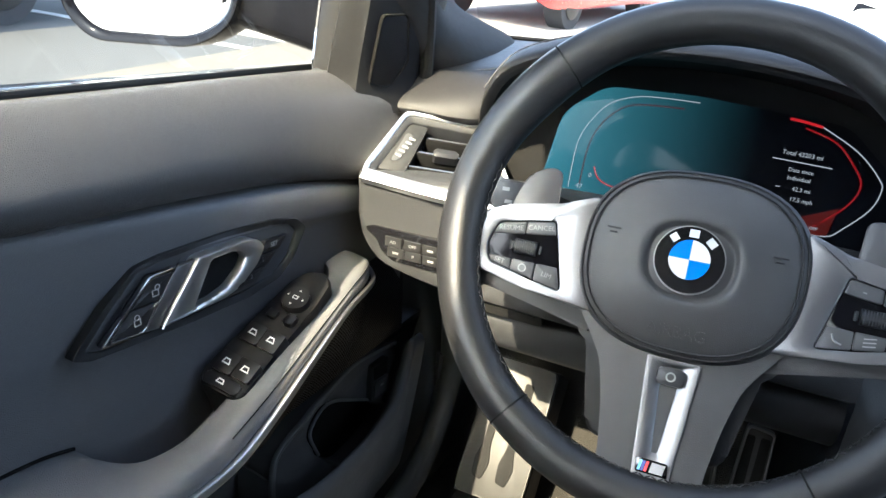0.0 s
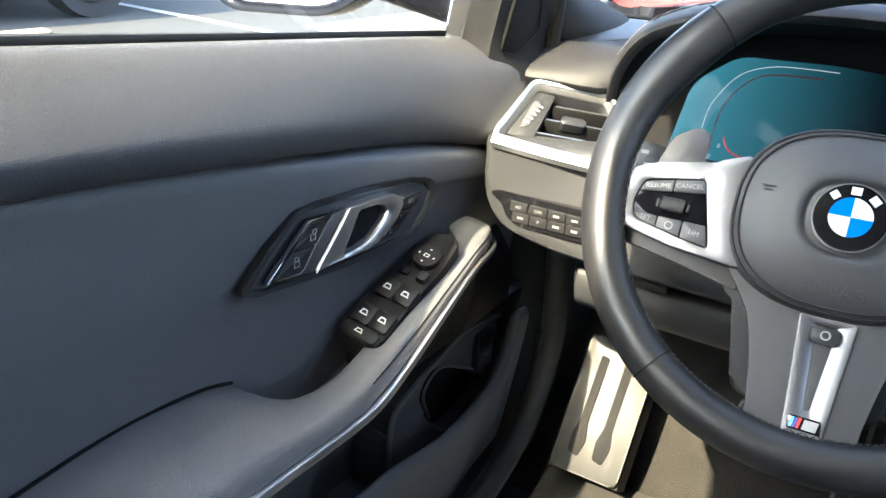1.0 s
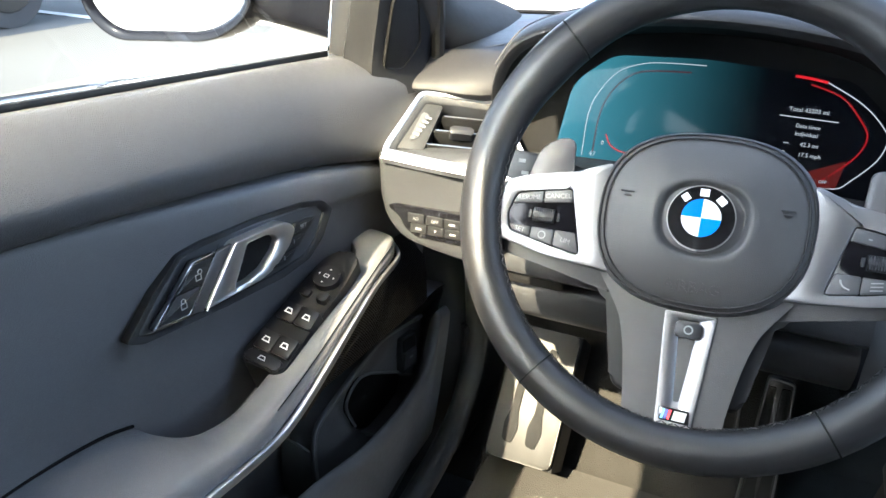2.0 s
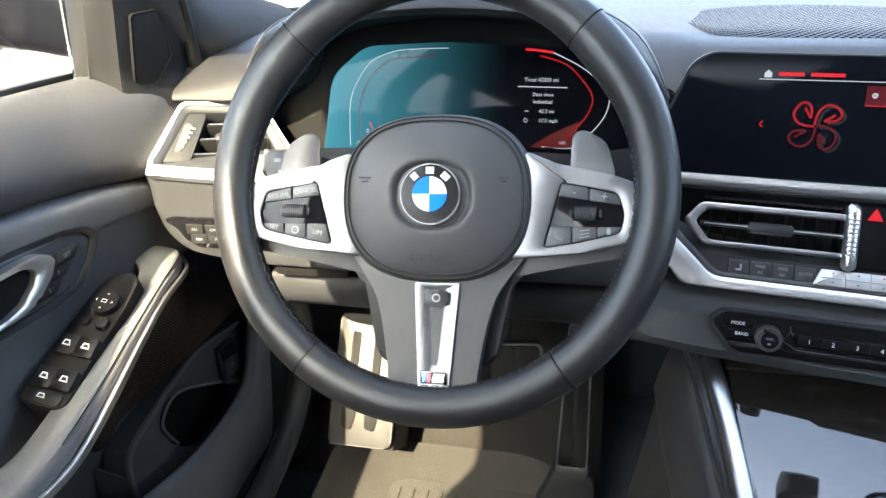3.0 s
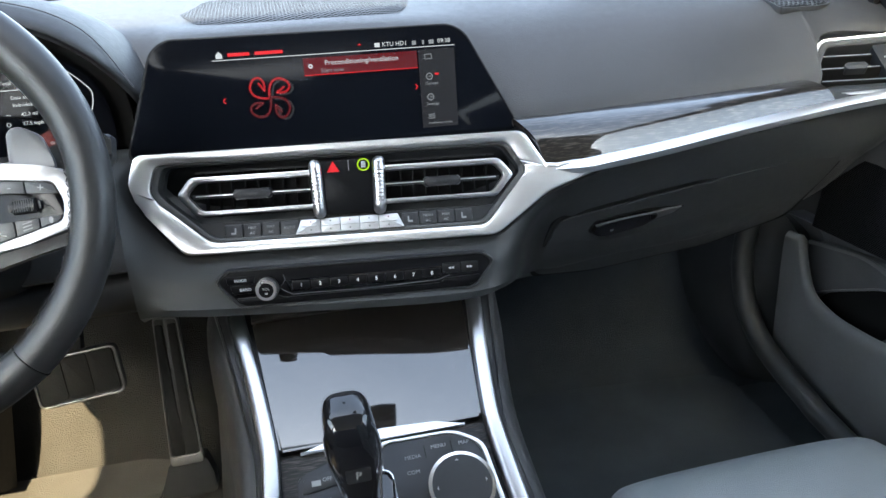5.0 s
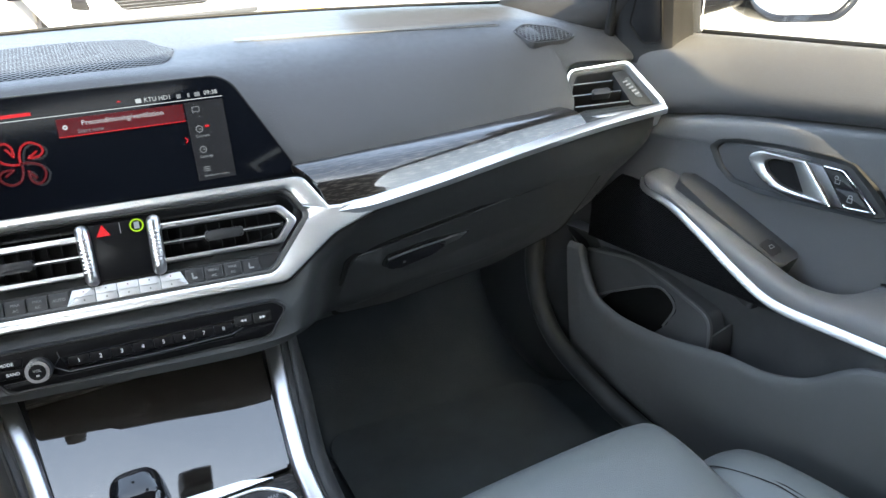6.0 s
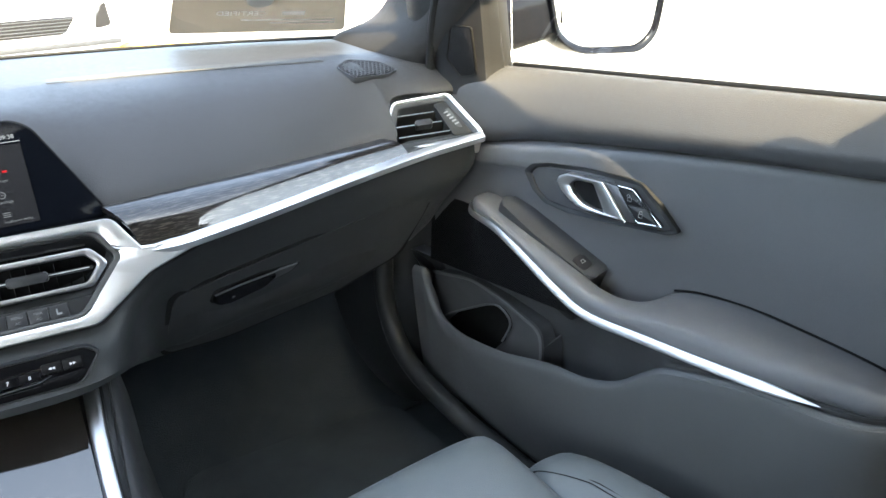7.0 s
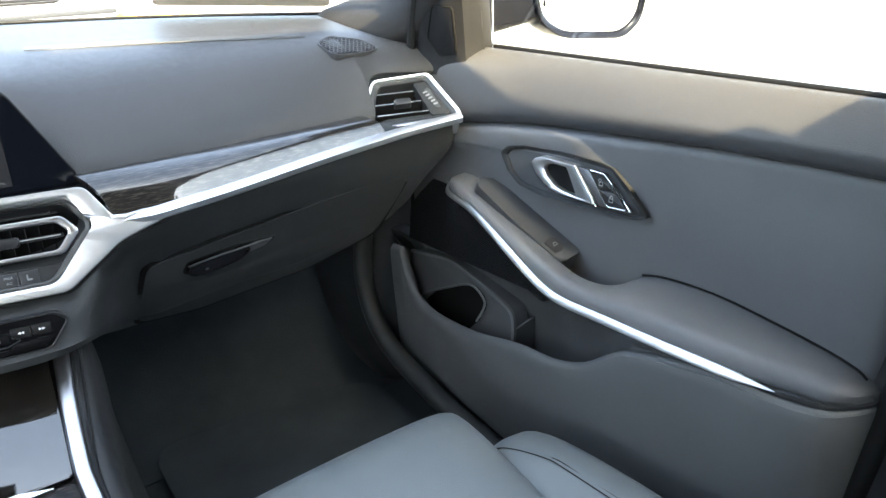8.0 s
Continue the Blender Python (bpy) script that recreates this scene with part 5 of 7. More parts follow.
def car_door(s, label):
    d = thing("car_door", (s * 0.72, -0.2, 0.30), label, "car door", "car doors")
    X = lambda bm: mirror(bm, s)
    # upper roll below the window
    rows = []
    for y in YS:
        z, f = sill_z(y), fold_z(y)
        k = max(0.0, min(1.0, (y - 0.0) / 0.22))
        k = 0.040 * k * k * (3 - 2 * k)
        rows.append([(0.742, y, z - 0.004), (0.722 - k * 0.3, y, z), (0.712 - k * 0.6, y, z - 0.003), (0.699 - k, y, z - 0.020), (0.689 - k, y, (z + f) / 2 - 0.004), (0.686 - k, y, f + 0.020), (0.690 - k, y, f + 0.007), (0.700 - k, y, f + 0.001), (0.715, y, f)])
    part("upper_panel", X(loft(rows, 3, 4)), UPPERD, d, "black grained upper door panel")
    # middle panel
    rows = []
    for y in YS[:8] + (-0.38, -0.435, -0.452, -0.462):
        f, x = fold_z(y), face_x(y) + 0.03 * max(0.0, (-0.435 - y) / 0.027) ** 2
        rows.append([(x + 0.022, y, f + 0.004), (x + 0.004, y, f - 0.001), (x - 0.006, y, f - 0.008), (x - 0.005, y, f - 0.03), (x, y, 0.72), (x + 0.006, y, 0.67), (x + 0.012, y, 0.60), (x + 0.014, y, 0.54)])
    part("middle_panel", X(loft(rows, 3, 4)), LEATHER, d, "black leather middle door panel")
    # armrest: band along the switches, scoop, padded rest
    rows = []
    for y, tx, tz, ex, ez, fz in (
        (0.131, 0.676, 0.640, 0.692, 0.640, 0.635), (0.127, 0.666, 0.669, 0.690, 0.671, 0.667), (0.114, 0.656, 0.674, 0.690, 0.676, 0.671), (0.095, 0.653, 0.6735, 0.688, 0.674, 0.664), (0.080, 0.652, 0.671, 0.674, 0.670, 0.640), (0.06, 0.651, 0.666, 0.671, 0.664, 0.625),
        (0.0, 0.650, 0.650, 0.670, 0.648, 0.600), (-0.06, 0.650, 0.631, 0.670, 0.629, 0.575), (-0.105, 0.650, 0.619, 0.671, 0.617, 0.560), (-0.130, 0.652, 0.615, 0.673, 0.614, 0.555), (-0.150, 0.654, 0.615, 0.677, 0.615, 0.557), (-0.162, 0.656, 0.616, 0.682, 0.617, 0.575),
        (-0.172, 0.658, 0.618, 0.692, 0.620, 0.614), (-0.184, 0.660, 0.621, 0.705, 0.627, 0.626), (-0.21, 0.664, 0.625, 0.714, 0.634, 0.634), (-0.27, 0.670, 0.630, 0.720, 0.639, 0.640), (-0.34, 0.677, 0.633, 0.722, 0.638, 0.639), (-0.40, 0.684, 0.633, 0.723, 0.635, 0.636),
        (-0.430, 0.690, 0.630, 0.724, 0.630, 0.631), (-0.445, 0.702, 0.624, 0.728, 0.624, 0.625), (-0.452, 0.716, 0.618, 0.735, 0.618, 0.619), (-0.456, 0.736, 0.614, 0.745, 0.614, 0.615)):
        p = strip_at(y) if y > -0.40 else Vector((0.668 + (-0.385 - y) * 0.20 + end_round(y), y, 0.611 + (-0.385 - y) * 0.06))
        rows.append([(p.x + 0.030, y, p.z - 0.018), (p.x + 0.004, y, p.z - 0.005), (p.x, y, p.z + 0.004), (p.x + (tx - p.x) * 0.3, y, p.z + (tz - p.z) * 0.75), (tx, y, tz), (tx * 0.5 + ex * 0.5, y, (tz + ez) / 2 + 0.001), (ex, y, ez), (ex + 0.003, y, ez * 0.85 + fz * 0.15), (ex + 0.008, y, ez * 0.1 + fz * 0.9), (0.738, y, fz)])
    part("armrest", X(loft(rows, 4, 4)), LEATHER, d, "padded black leather armrest")
    if s < 0:
        part("armrest_seam", X(sweep([Vector(r[3]) + Vector((-0.0004, 0, 0.0004)) for r in rows[2:9]], disc(0.0006, n=6), k=5)), DARK, d, "sewn seam along the armrest")
    part("armrest_gap", X(sweep([(face_x(y) + 0.0075, y, z) for y, z in ((-0.180, 0.6275), (-0.21, 0.6355), (-0.27, 0.6410), (-0.34, 0.6400), (-0.40, 0.6365), (-0.432, 0.6315), (-0.444, 0.6255))], disc(0.0013, n=6), k=5)), DARK, d)
    # black tube added to paint the dark gap behind the door
    part("rear_edge_gap_shade", X(sweep([(0.742, -0.452, 0.24), (0.738, -0.460, 0.45), (0.738, -0.468, 0.62), (0.738, -0.474, 0.76), (0.742, -0.478, 0.86)], disc(0.013, n=12), (1, 0, 0), 5)), SEAL, d, "dark strip in place of the shaded gap at the door's rear edge")
    sec = round_poly(box(0, 0, 0.006, 0.0110 if s > 0 else 0.0075), 0.002, 2)
    part("silver_strip", X(sweep([(x - 0.002, y, z - 0.004) for x, y, z in STRIP], sec, (0.5 if s > 0 else 0.12, 0, 1), 5, scale=lambda f: min(1.0, 0.55 + 1.2 * f) if f < 0.93 else max(0.05, (1 - f) / 0.07))), SILVER, d, "slim satin silver strip")
    # speaker mesh below the front of the strip
    rows = []
    for y in (0.25, 0.20, 0.15, 0.10, 0.05, 0.0, -0.05, -0.10):
        p = strip_at(y)
        b = 0.523 + 0.036 * (0.272 - y) / 0.35
        t = p.z - 0.012 if y < 0.15 else 0.650 - (y - 0.15) * 0.1
        x0 = p.x + 0.006 if y < 0.15 else 0.674 + (y - 0.15) * 0.1
        rows.append([(x0, y, t), (x0 * 0.6 + 0.668 * 0.4, y, t * 0.6 + b * 0.4), (0.674, y, min(b, t - 0.003))])
    part("speaker_mesh", X(loft(rows, 3, 3, uv=True)), MESH, d, "fine black loudspeaker mesh")
    # lower panel with the pocket
    rows = []
    for y, lipz, open_ in ((0.272, 0.545, 0.0), (0.257, 0.535, 0.5), (0.243, 0.520, 0.9), (0.232, 0.488, 1), (0.205, 0.448, 1), (0.165, 0.436, 1), (0.12, 0.440, 1), (0.045, 0.455, 1), (-0.046, 0.483, 1), (-0.112, 0.495, 1), (-0.163, 0.518, 0.7), (-0.203, 0.554, 0.2), (-0.235, 0.572, 0.0), (-0.32, 0.568, 0.0), (-0.39, 0.578, 0.0), (-0.43, 0.582, 0.0), (-0.450, 0.585, 0.0), (-0.462, 0.585, 0.0)):
        tz = (0.522 + 0.036 * (0.272 - y) / 0.35) if y > -0.10 else strip_at(max(y, -0.38)).z - 0.014
        tx = 0.676 if y > -0.10 else strip_at(max(y, -0.38)).x + 0.012
        lipz = min(lipz, tz - 0.012)
        if y <= -0.235:
            p = strip_at(y) if y > -0.40 else Vector((0.668 + (-0.385 - y) * 0.20 + end_round(y), y, 0.611 + (-0.385 - y) * 0.06))
            k = min(1.0, (-0.225 - y) / 0.08)
            tz = tz * (1 - k) + (p.z - 0.006) * k
            lipz = lipz * (1 - k) + (tz - 0.008) * k
        dx = 0.050 * open_
        fz = max(0.34, lipz - 0.07 * open_)
        lx = 0.648 + 0.007 * max(0.0, min(1.0, (y - 0.08) / 0.08)) + 0.01 * max(0.0, (-0.3 - y) / 0.15) + 0.035 * max(0.0, (-0.43 - y) / 0.032) ** 2
        if y <= -0.30:
            tx = 0.680 - 0.008 * min(1, (y + 0.46) / 0.16) + 0.03 * max(0.0, (-0.43 - y) / 0.032) ** 2
        if y <= -0.235:
            tx = tx * (1 - k) + (p.x + 0.008) * k
            lx = lx * (1 - k) + (p.x + 0.003) * k
        v = y + 0.035 * max(0.0, min(1.0, (y - 0.12) / 0.10))
        rows.append([(tx + 0.02, v, tz + 0.004), (tx, v, tz), (tx + dx * 0.55, v, tz - 0.012 * open_ - 0.002), (tx + dx, v, (tz + fz) / 2), (tx + dx * 0.95, v, fz + 0.004), (lx + 0.012 + dx * 0.25, y, fz), (lx + 0.010, y, lipz - 0.006), (lx + 0.004, y, lipz), (lx - 0.002, y, lipz - 0.004), (lx - 0.004, y, lipz - 0.02), (lx + 0.004, y, (lipz + 0.30) / 2), (lx + 0.018, y, 0.295), (lx + 0.040, y, 0.262)])
    part("lower_panel", X(loft([r[6:] for r in rows], 4, 3)), DOORP, d, "dark grey moulded lower panel with map pocket")
    # same plastic as the panel, the deep pocket's shade put into darker grey
    part("pocket_liner", X(loft([r[:7] for r in rows], 4, 3)), POCKM, d, "lining of the map pocket, darker than its panel for shade")
    # bottle rest in the pocket
    BH = basis((0.665, 0, 0), (0, -1, 0), (0.05, 0, 1))
    ridge = [(-0.276, 0.452), (-0.262, 0.492), (-0.220, 0.503), (-0.159, 0.516), (-0.100, 0.511), (-0.058, 0.504), (-0.014, 0.494), (-0.002, 0.470), (0.004, 0.40), (-0.06, 0.37), (-0.25, 0.37)]
    hole = [(-0.262, 0.382), (-0.225, 0.424), (-0.147, 0.474), (-0.118, 0.490), (-0.098, 0.495), (-0.078, 0.488), (-0.070, 0.474), (-0.085, 0.44), (-0.118, 0.40), (-0.15, 0.378), (-0.20, 0.376)]
    part("bottle_holder", X(ringplate(round_poly(ridge, 0.010), round_poly(hole, 0.010), 0.030, BH, 0.003, inset=0.004)), POCKM, d, "dark moulded bottle holder in the pocket")
    # dark plate that paints the bottle opening's deep shade
    part("holder_cavity_shade", X(prism(round_poly([(y * 1.02, z * 1.005) for y, z in hole], 0.010), 0.001, at(BH, 0, 0, -0.027), 0)), DARK, d)
    part("holder_lip", X(sweep([BH @ Vector((y, z, 0.001)) for y, z in ridge[1:8]] + [BH @ Vector((0.0, 0.43, 0.001))], round_poly(box(0, 0, 0.006, 0.006), 0.002, 2), (1, 0, 0), 5)), DOORP, d, "raised edge of the bottle holder")
    part("hole_lip", X(sweep([BH @ Vector((y, z + 0.001, 0.0005)) for y, z in hole[:8]], disc(0.0018, n=8), (1, 0, 0), 5)), DOORP, d, "rounded edge of the bottle opening")
    part("holder_side", X(loft([[(0.688, 0.003, 0.466), (0.688, 0.000, 0.44), (0.688, 0.0, 0.40)], [(0.725, 0.001, 0.478), (0.725, -0.002, 0.44), (0.725, -0.002, 0.40)]], 2, 2, 0.003)), POCKM, d)
    # inner release: bezel, lever, keys
    HM = basis((face_x(-0.075) - 0.006, -0.075, 0.726), (0.11, -1, 0.0), (0.06, 0, 1))
    # local x runs to the rear
    bo = round_poly([(0.112, -0.018), (0.083, 0.009), (0.057, 0.028), (0.036, 0.030), (-0.024, 0.028), (-0.079, 0.0225), (-0.107, 0.015), (-0.1185, 0.004), (-0.102, -0.0186), (-0.081, -0.032), (-0.045, -0.035), (0.011, -0.032), (0.056, -0.028), (0.098, -0.0245)], 0.004)
    bi = round_poly([(0.100, -0.0172), (0.079, 0.0035), (0.0535, 0.0225), (0.035, 0.0245), (-0.024, 0.0230), (-0.077, 0.0175), (-0.100, 0.0115), (-0.108, 0.003), (-0.095, -0.0165), (-0.077, -0.027), (-0.044, -0.0295), (0.011, -0.0275), (0.054, -0.0245), (0.090, -0.0215)], 0.003)
    part("release_bezel", X(ringplate(bo, bi, 0.008, at(HM, 0, 0, 0.0040), 0.0012, inset=0.0025)), HARD, d, "black bezel round the release")
    part("release_recess", X(prism(bi, 0.003, at(HM, 0, 0, -0.0005), 0)), WBTN, d)
    part("release_lever", X(ringplate(
        round_poly([(0.008, 0.0190), (-0.045, 0.0175), (-0.0565, 0.0120), (-0.0605, 0.0055), (-0.0510, -0.0070), (-0.0310, -0.0178), (-0.0150, -0.0228), (0.046, -0.0215)], 0.004),
        round_poly([(-0.006, 0.0130), (-0.028, 0.0120), (-0.036, 0.0090), (-0.0405, 0.0035), (-0.0345, -0.0050), (-0.0190, -0.0148), (-0.0030, -0.0182), (0.014, -0.0185)], 0.003), 0.016, at(HM, 0, 0, 0.010), 0.002, inset=0.0015)), SILVER, d, "satin silver door release lever")
    # dark plate laid where the finger hollow would be in shade
    part("lever_cavity_shade", X(prism(round_poly([(-0.004, 0.0140), (-0.037, 0.0095), (-0.043, 0.002), (-0.025, -0.018), (0.016, -0.0200)], 0.004), 0.001, at(HM, 0, 0, 0.0008), 0)), DARK, d)
    part("lever_line", X(sweep([HM @ Vector((0.0075, 0.0195, 0.0105)), HM @ Vector((0.0460, -0.0215, 0.0105))], disc(0.0007, n=8), k=3)), SILVER, d, "thin silver edge line")
    part("lever_plate", X(prism([(0.0095, 0.0188), (0.0270, 0.0185), (0.0600, -0.0190), (0.0470, -0.0212)], 0.004, at(HM, 0, 0, 0.0085), 0.0008)), SPOKEM, d, "dark satin plate")
    kp = round_poly([(0.0275, 0.0200), (0.0500, 0.0205), (0.0740, 0.0010), (0.0940, -0.0155), (0.0600, -0.0200)], 0.003)
    ki = round_poly([(0.0295, 0.0175), (0.0490, 0.0178), (0.0710, 0.0000), (0.0870, -0.0140), (0.0610, -0.0172)], 0.003)
    part("chrome_line", X(ringplate(kp, ki, 0.006, at(HM, 0, 0, 0.0095), 0.0008)), CHROME, d, "chrome outline round the lock keys")
    for k, pts in enumerate(([(0.0300, 0.0172), (0.0488, 0.0175), (0.0680, 0.0020), (0.0435, 0.0005)], [(0.0443, -0.0005), (0.0690, 0.0010), (0.0862, -0.0137), (0.0606, -0.0168)])):
        key = part("lock_key", X(prism(round_poly(pts, 0.0012, 2), 0.004, at(HM, 0, 0, 0.0088), 0.0006)), KEYP, d)
        cx, cy = ((0.0470, 0.0080), (0.0640, -0.0080))[k]
        part("symbol", X(merge(ringplate(box(cx, cy - 0.001, 0.0055, 0.0050), box(cx, cy - 0.001, 0.0042, 0.0036), 0.0003, at(HM, 0, 0, 0.0092), 0), ringplate(disc(0.0022, n=16), disc(0.0015, n=16), 0.0003, at(HM, cx - (0.002 if k == 0 else 0), cy + 0.0028, 0.0092), 0))), GREYMARK, key)
    if s < 0:
        # seat memory keys
        for k, (w, px, py) in enumerate((("SET", -0.080, 0.0014), ("1", -0.066, -0.0085), ("2", -0.052, -0.0185))):
            mk = part("memory_key", X(prism(round_poly([(px - 0.014, py + 0.0035), (px + 0.012, py + 0.0050), (px + 0.018, py - 0.0045), (px - 0.003, py - 0.0060)], 0.001, 2), 0.007, at(HM, 0, 0, 0.0035), 0.0006)), KEYP, d)
            wm = at(HM, px + 0.003, py, 0.0038)
            # text reads upright from inside the car
            writing(w, 0.0055, Matrix.Diagonal((-1, 1, 1, 1)) @ wm, GREYMARK, mk, flip=True)
    # switch pod on the armrest
    PM = basis((0.679, -0.026, 0.652), (1, 0.06, 0.12), (0, 1, 0.42))
    if s < 0:
        pod = part("switch_panel", X(prism(round_poly([(0.000, 0.087), (-0.018, 0.082), (-0.023, 0.050), (-0.0245, -0.010), (-0.0275, -0.0516), (-0.021, -0.0575), (0.013, -0.0580), (0.018, -0.048), (0.0145, 0.061), (0.010, 0.075)], 0.007), 0.085, PM, 0.003, 3)), PODM, d, "black panel of window and mirror switches")
        for i, (x, y) in enumerate(((0.0030, -0.0010), (-0.0155, -0.0005), (0.0025, -0.0345), (-0.0160, -0.0335))):
            sw = part("window_switch", X(prism(round_poly(box(x, y, 0.0180, 0.0182), 0.0016), 0.012, at(PM, 0, 0, 0.005) @ Matrix.Translation((0, y, 0)) @ pose(0, 0, 0, 10) @ Matrix.Translation((0, -y, 0)), 0.0011, 2)), PODK, d)
            part("symbol", X(ringplate([(x - 0.004, y - 0.002), (x + 0.004, y - 0.002), (x + 0.003, y + 0.003), (x - 0.002, y + 0.003)], [(x - 0.0028, y - 0.001), (x + 0.0030, y - 0.001), (x + 0.0022, y + 0.002), (x - 0.0014, y + 0.002)], 0.0004, at(PM, 0, 0, 0.0055) @ Matrix.Translation((0, y, 0)) @ pose(0, 0, 0, 10) @ Matrix.Translation((0, -y, 0)), 0)), WHITEMARK, sw)
        sw = part("child_lock_switch", X(prism(round_poly(box(-0.005, -0.0505, 0.036, 0.011), 0.004), 0.006, at(PM, 0, 0, 0.002), 0.0015)), PODK, d)
        part("symbol", X(ringplate([(-0.008, -0.052), (0.000, -0.052), (-0.001, -0.048), (-0.006, -0.048)], [(-0.0068, -0.0512), (-0.0010, -0.0512), (-0.0018, -0.0488), (-0.0054, -0.0488)], 0.0004, at(PM, 0, 0, 0.0024), 0)), WHITEMARK, sw)
        kn = part("mirror_knob", X(prism(disc(0.0125, n=40), 0.010, at(PM, -0.0055, 0.0460, 0.007), 0.002, 3)), PODK, d, "round black mirror adjuster")
        part("symbol", X(ringplate(box(0, 0, 0.005, 0.0036), box(0, 0, 0.0038, 0.0025), 0.0003, at(PM, -0.0055, 0.0460, 0.0074), 0)), WHITEMARK, kn)
        for a in range(4):
            part("arrow", X(prism([(-0.0013, 0), (0.0013, 0), (0, 0.0015)], 0.0003, at(PM, -0.0055, 0.0460, 0.0074, 90 * a) @ pose(0, 0.0072, 0), 0)), WHITEMARK, kn)
        part("mirror_fold_switch", X(prism(round_poly(box(-0.0150, 0.0255, 0.0105, 0.0105), 0.003), 0.008, at(PM, 0, 0, 0.006), 0.002)), PODK, d)
        part("mirror_select_switch", X(prism(round_poly(box(0.0040, 0.0250, 0.0100, 0.0080), 0.002), 0.006, at(PM, 0, 0, 0.003), 0.001)), PODK, d)
    else:
        pod = part("switch_panel", X(prism(round_poly([(-0.014, 0.100), (0.012, 0.104), (0.022, 0.055), (0.031, -0.056), (0.026, -0.070), (-0.014, -0.070), (-0.018, 0.03)], 0.010), 0.085, at(PM, 0, 0, -0.004), 0.005, 4)), UPPERD, d, "dark panel with one window switch")
        sw = part("window_switch", X(prism(round_poly(box(0.000, -0.044, 0.020, 0.022), 0.003), 0.010, at(PM, 0, 0, 0.0015) @ pose(0, 0, 0, 5), 0.002, 3)), KEYP, d)
        part("symbol", X(ringplate([(-0.004, -0.040), (0.004, -0.040), (0.003, -0.035), (-0.002, -0.035)], [(-0.0028, -0.039), (0.0030, -0.039), (0.0022, -0.036), (-0.0014, -0.036)], 0.0004, at(PM, 0.000, -0.006, 0.0020) @ pose(0, 0, 0, 5), 0)), GREYMARK, sw)
    if s < 0:
        tm = basis((0.684, 0.214, 0.466), (0.12, -1, 0.10), (0.10, 0.14, 1))
        rel = part("boot_release_switch", X(prism(round_poly(box(0, 0, 0.036, 0.048), 0.003), 0.008, at(tm, 0, 0, 0.003), 0.001)), GREYP, d)
        part("rocker", X(prism(round_poly(box(0, -0.009, 0.028, 0.022), 0.002), 0.005, at(tm, 0, 0, 0.006) @ pose(0, 0, 0, 6), 0.001)), WBTN, rel)
        part("recess", X(prism(round_poly(box(0, 0.012, 0.028, 0.016), 0.002), 0.001, at(tm, 0, 0, 0.0036), 0)), DARK, rel)
        part("symbol", X(prism(box(0, -0.006, 0.007, 0.0025), 0.0003, at(tm, 0, 0, 0.0066) @ pose(0, 0, 0, 6), 0)), GREYMARK, rel)
    # window frame post with the sail panel, seal, glass
    rows = []
    for z in (0.812, 0.826, 0.840, 0.856, 0.88, 0.92, 1.0, 1.1):
        q = z - 0.878
        row = [Vector((0.732, 0.150, z)), Vector((0.716, 0.130, z)), Vector((0.702, 0.106, z)), Vector((0.697, 0.104, z)), Vector((0.678, 0.110, z)), Vector((0.671, 0.116, z)), Vector((0.652, 0.170, z)), Vector((0.650, 0.185, z)), Vector((0.654, 0.23, z)), Vector((0.672, 0.275, z))]
        flare = 0.010 * max(0.0, (0.862 - z) / 0.05) ** 2
        rows.append([(p.x - flare - 0.2 * q, p.y + 0.013 - flare - 0.08 * q * (1 if p.x < 0.70 else 0.0), z) for p in row])
    part("sail_panel", X(loft(rows, 3, 3)), SAILM, d, "black triangular panel with tweeter")
    TW = basis((0.6605, 0.1555, 0.875), (0.34, -0.94, 0.0), (-0.2, -0.06, 1))
    tw = round_poly([(-0.010, 0.030), (-0.022, -0.014), (-0.004, -0.038), (0.020, -0.033), (0.019, 0.030)], 0.005)
    part("tweeter_frame", X(ringplate([(x * 1.10, y * 1.05) for x, y in tw], tw, 0.008, at(TW, 0, 0, 0.0024), 0.0006, inset=0.0022)), DARK, d)
    bm = prism(tw, 0.003, at(TW, 0, 0, 0.0012), 0.0005)
    lay = bm.loops.layers.uv.new("UVMap")
    inv = TW.inverted()
    for f in bm.faces:
        for lp in f.loops:
            q = inv @ lp.vert.co
            lp[lay].uv = (q.x, q.y)
    part("tweeter_mesh", X(bm), FINEMESH, d, "black tweeter mesh")
    part("window_seal", X(sweep([(0.727, y, sill_z(y) + 0.0015) for y in (0.12, 0.0, -0.2, -0.4, -0.62)], round_poly(box(0, 0, 0.006, 0.006), 0.002, 2), (0, 0, 1), 3)), SEAL, d)
    part("window_post", X(sweep([(0.717, 0.136, 0.85), (0.695, 0.134, 0.98), (0.655, 0.120, 1.10)], round_poly(box(0, 0, 0.020, 0.024), 0.004, 2), (1, 0, 0), 3)), SEAL, d)
    rows = []
    for f in (0, 0.25, 0.5, 0.75, 1.0):
        rows.append([(0.735 - 0.17 * f - 0.02 * math.sin(math.pi * f) * -1, y * (1 - 0.12 * f) - 0.08 * f, sill_z(y) - 0.01 + (1.275 - sill_z(y)) * f) for y in (0.13, -0.1, -0.35, -0.62)])
    gl = part("window_glass", X(loft(rows, 2, 2, 0.004)), GLASS, d, "clear side window glass")
    gl.visible_shadow = False
    # outer skin
    rows = []
    for y in (0.45, 0.2, -0.1, -0.4, -0.64):
        rows.append([(0.740, y, sill_z(y)), (0.800, y, sill_z(y) - 0.02), (0.855, y, 0.70), (0.865, y, 0.50), (0.83, y, 0.28)])
    part("outer_skin", X(loft(rows, 3, 3)), PAINT, d, "dark blue-black painted outer skin")
    return d


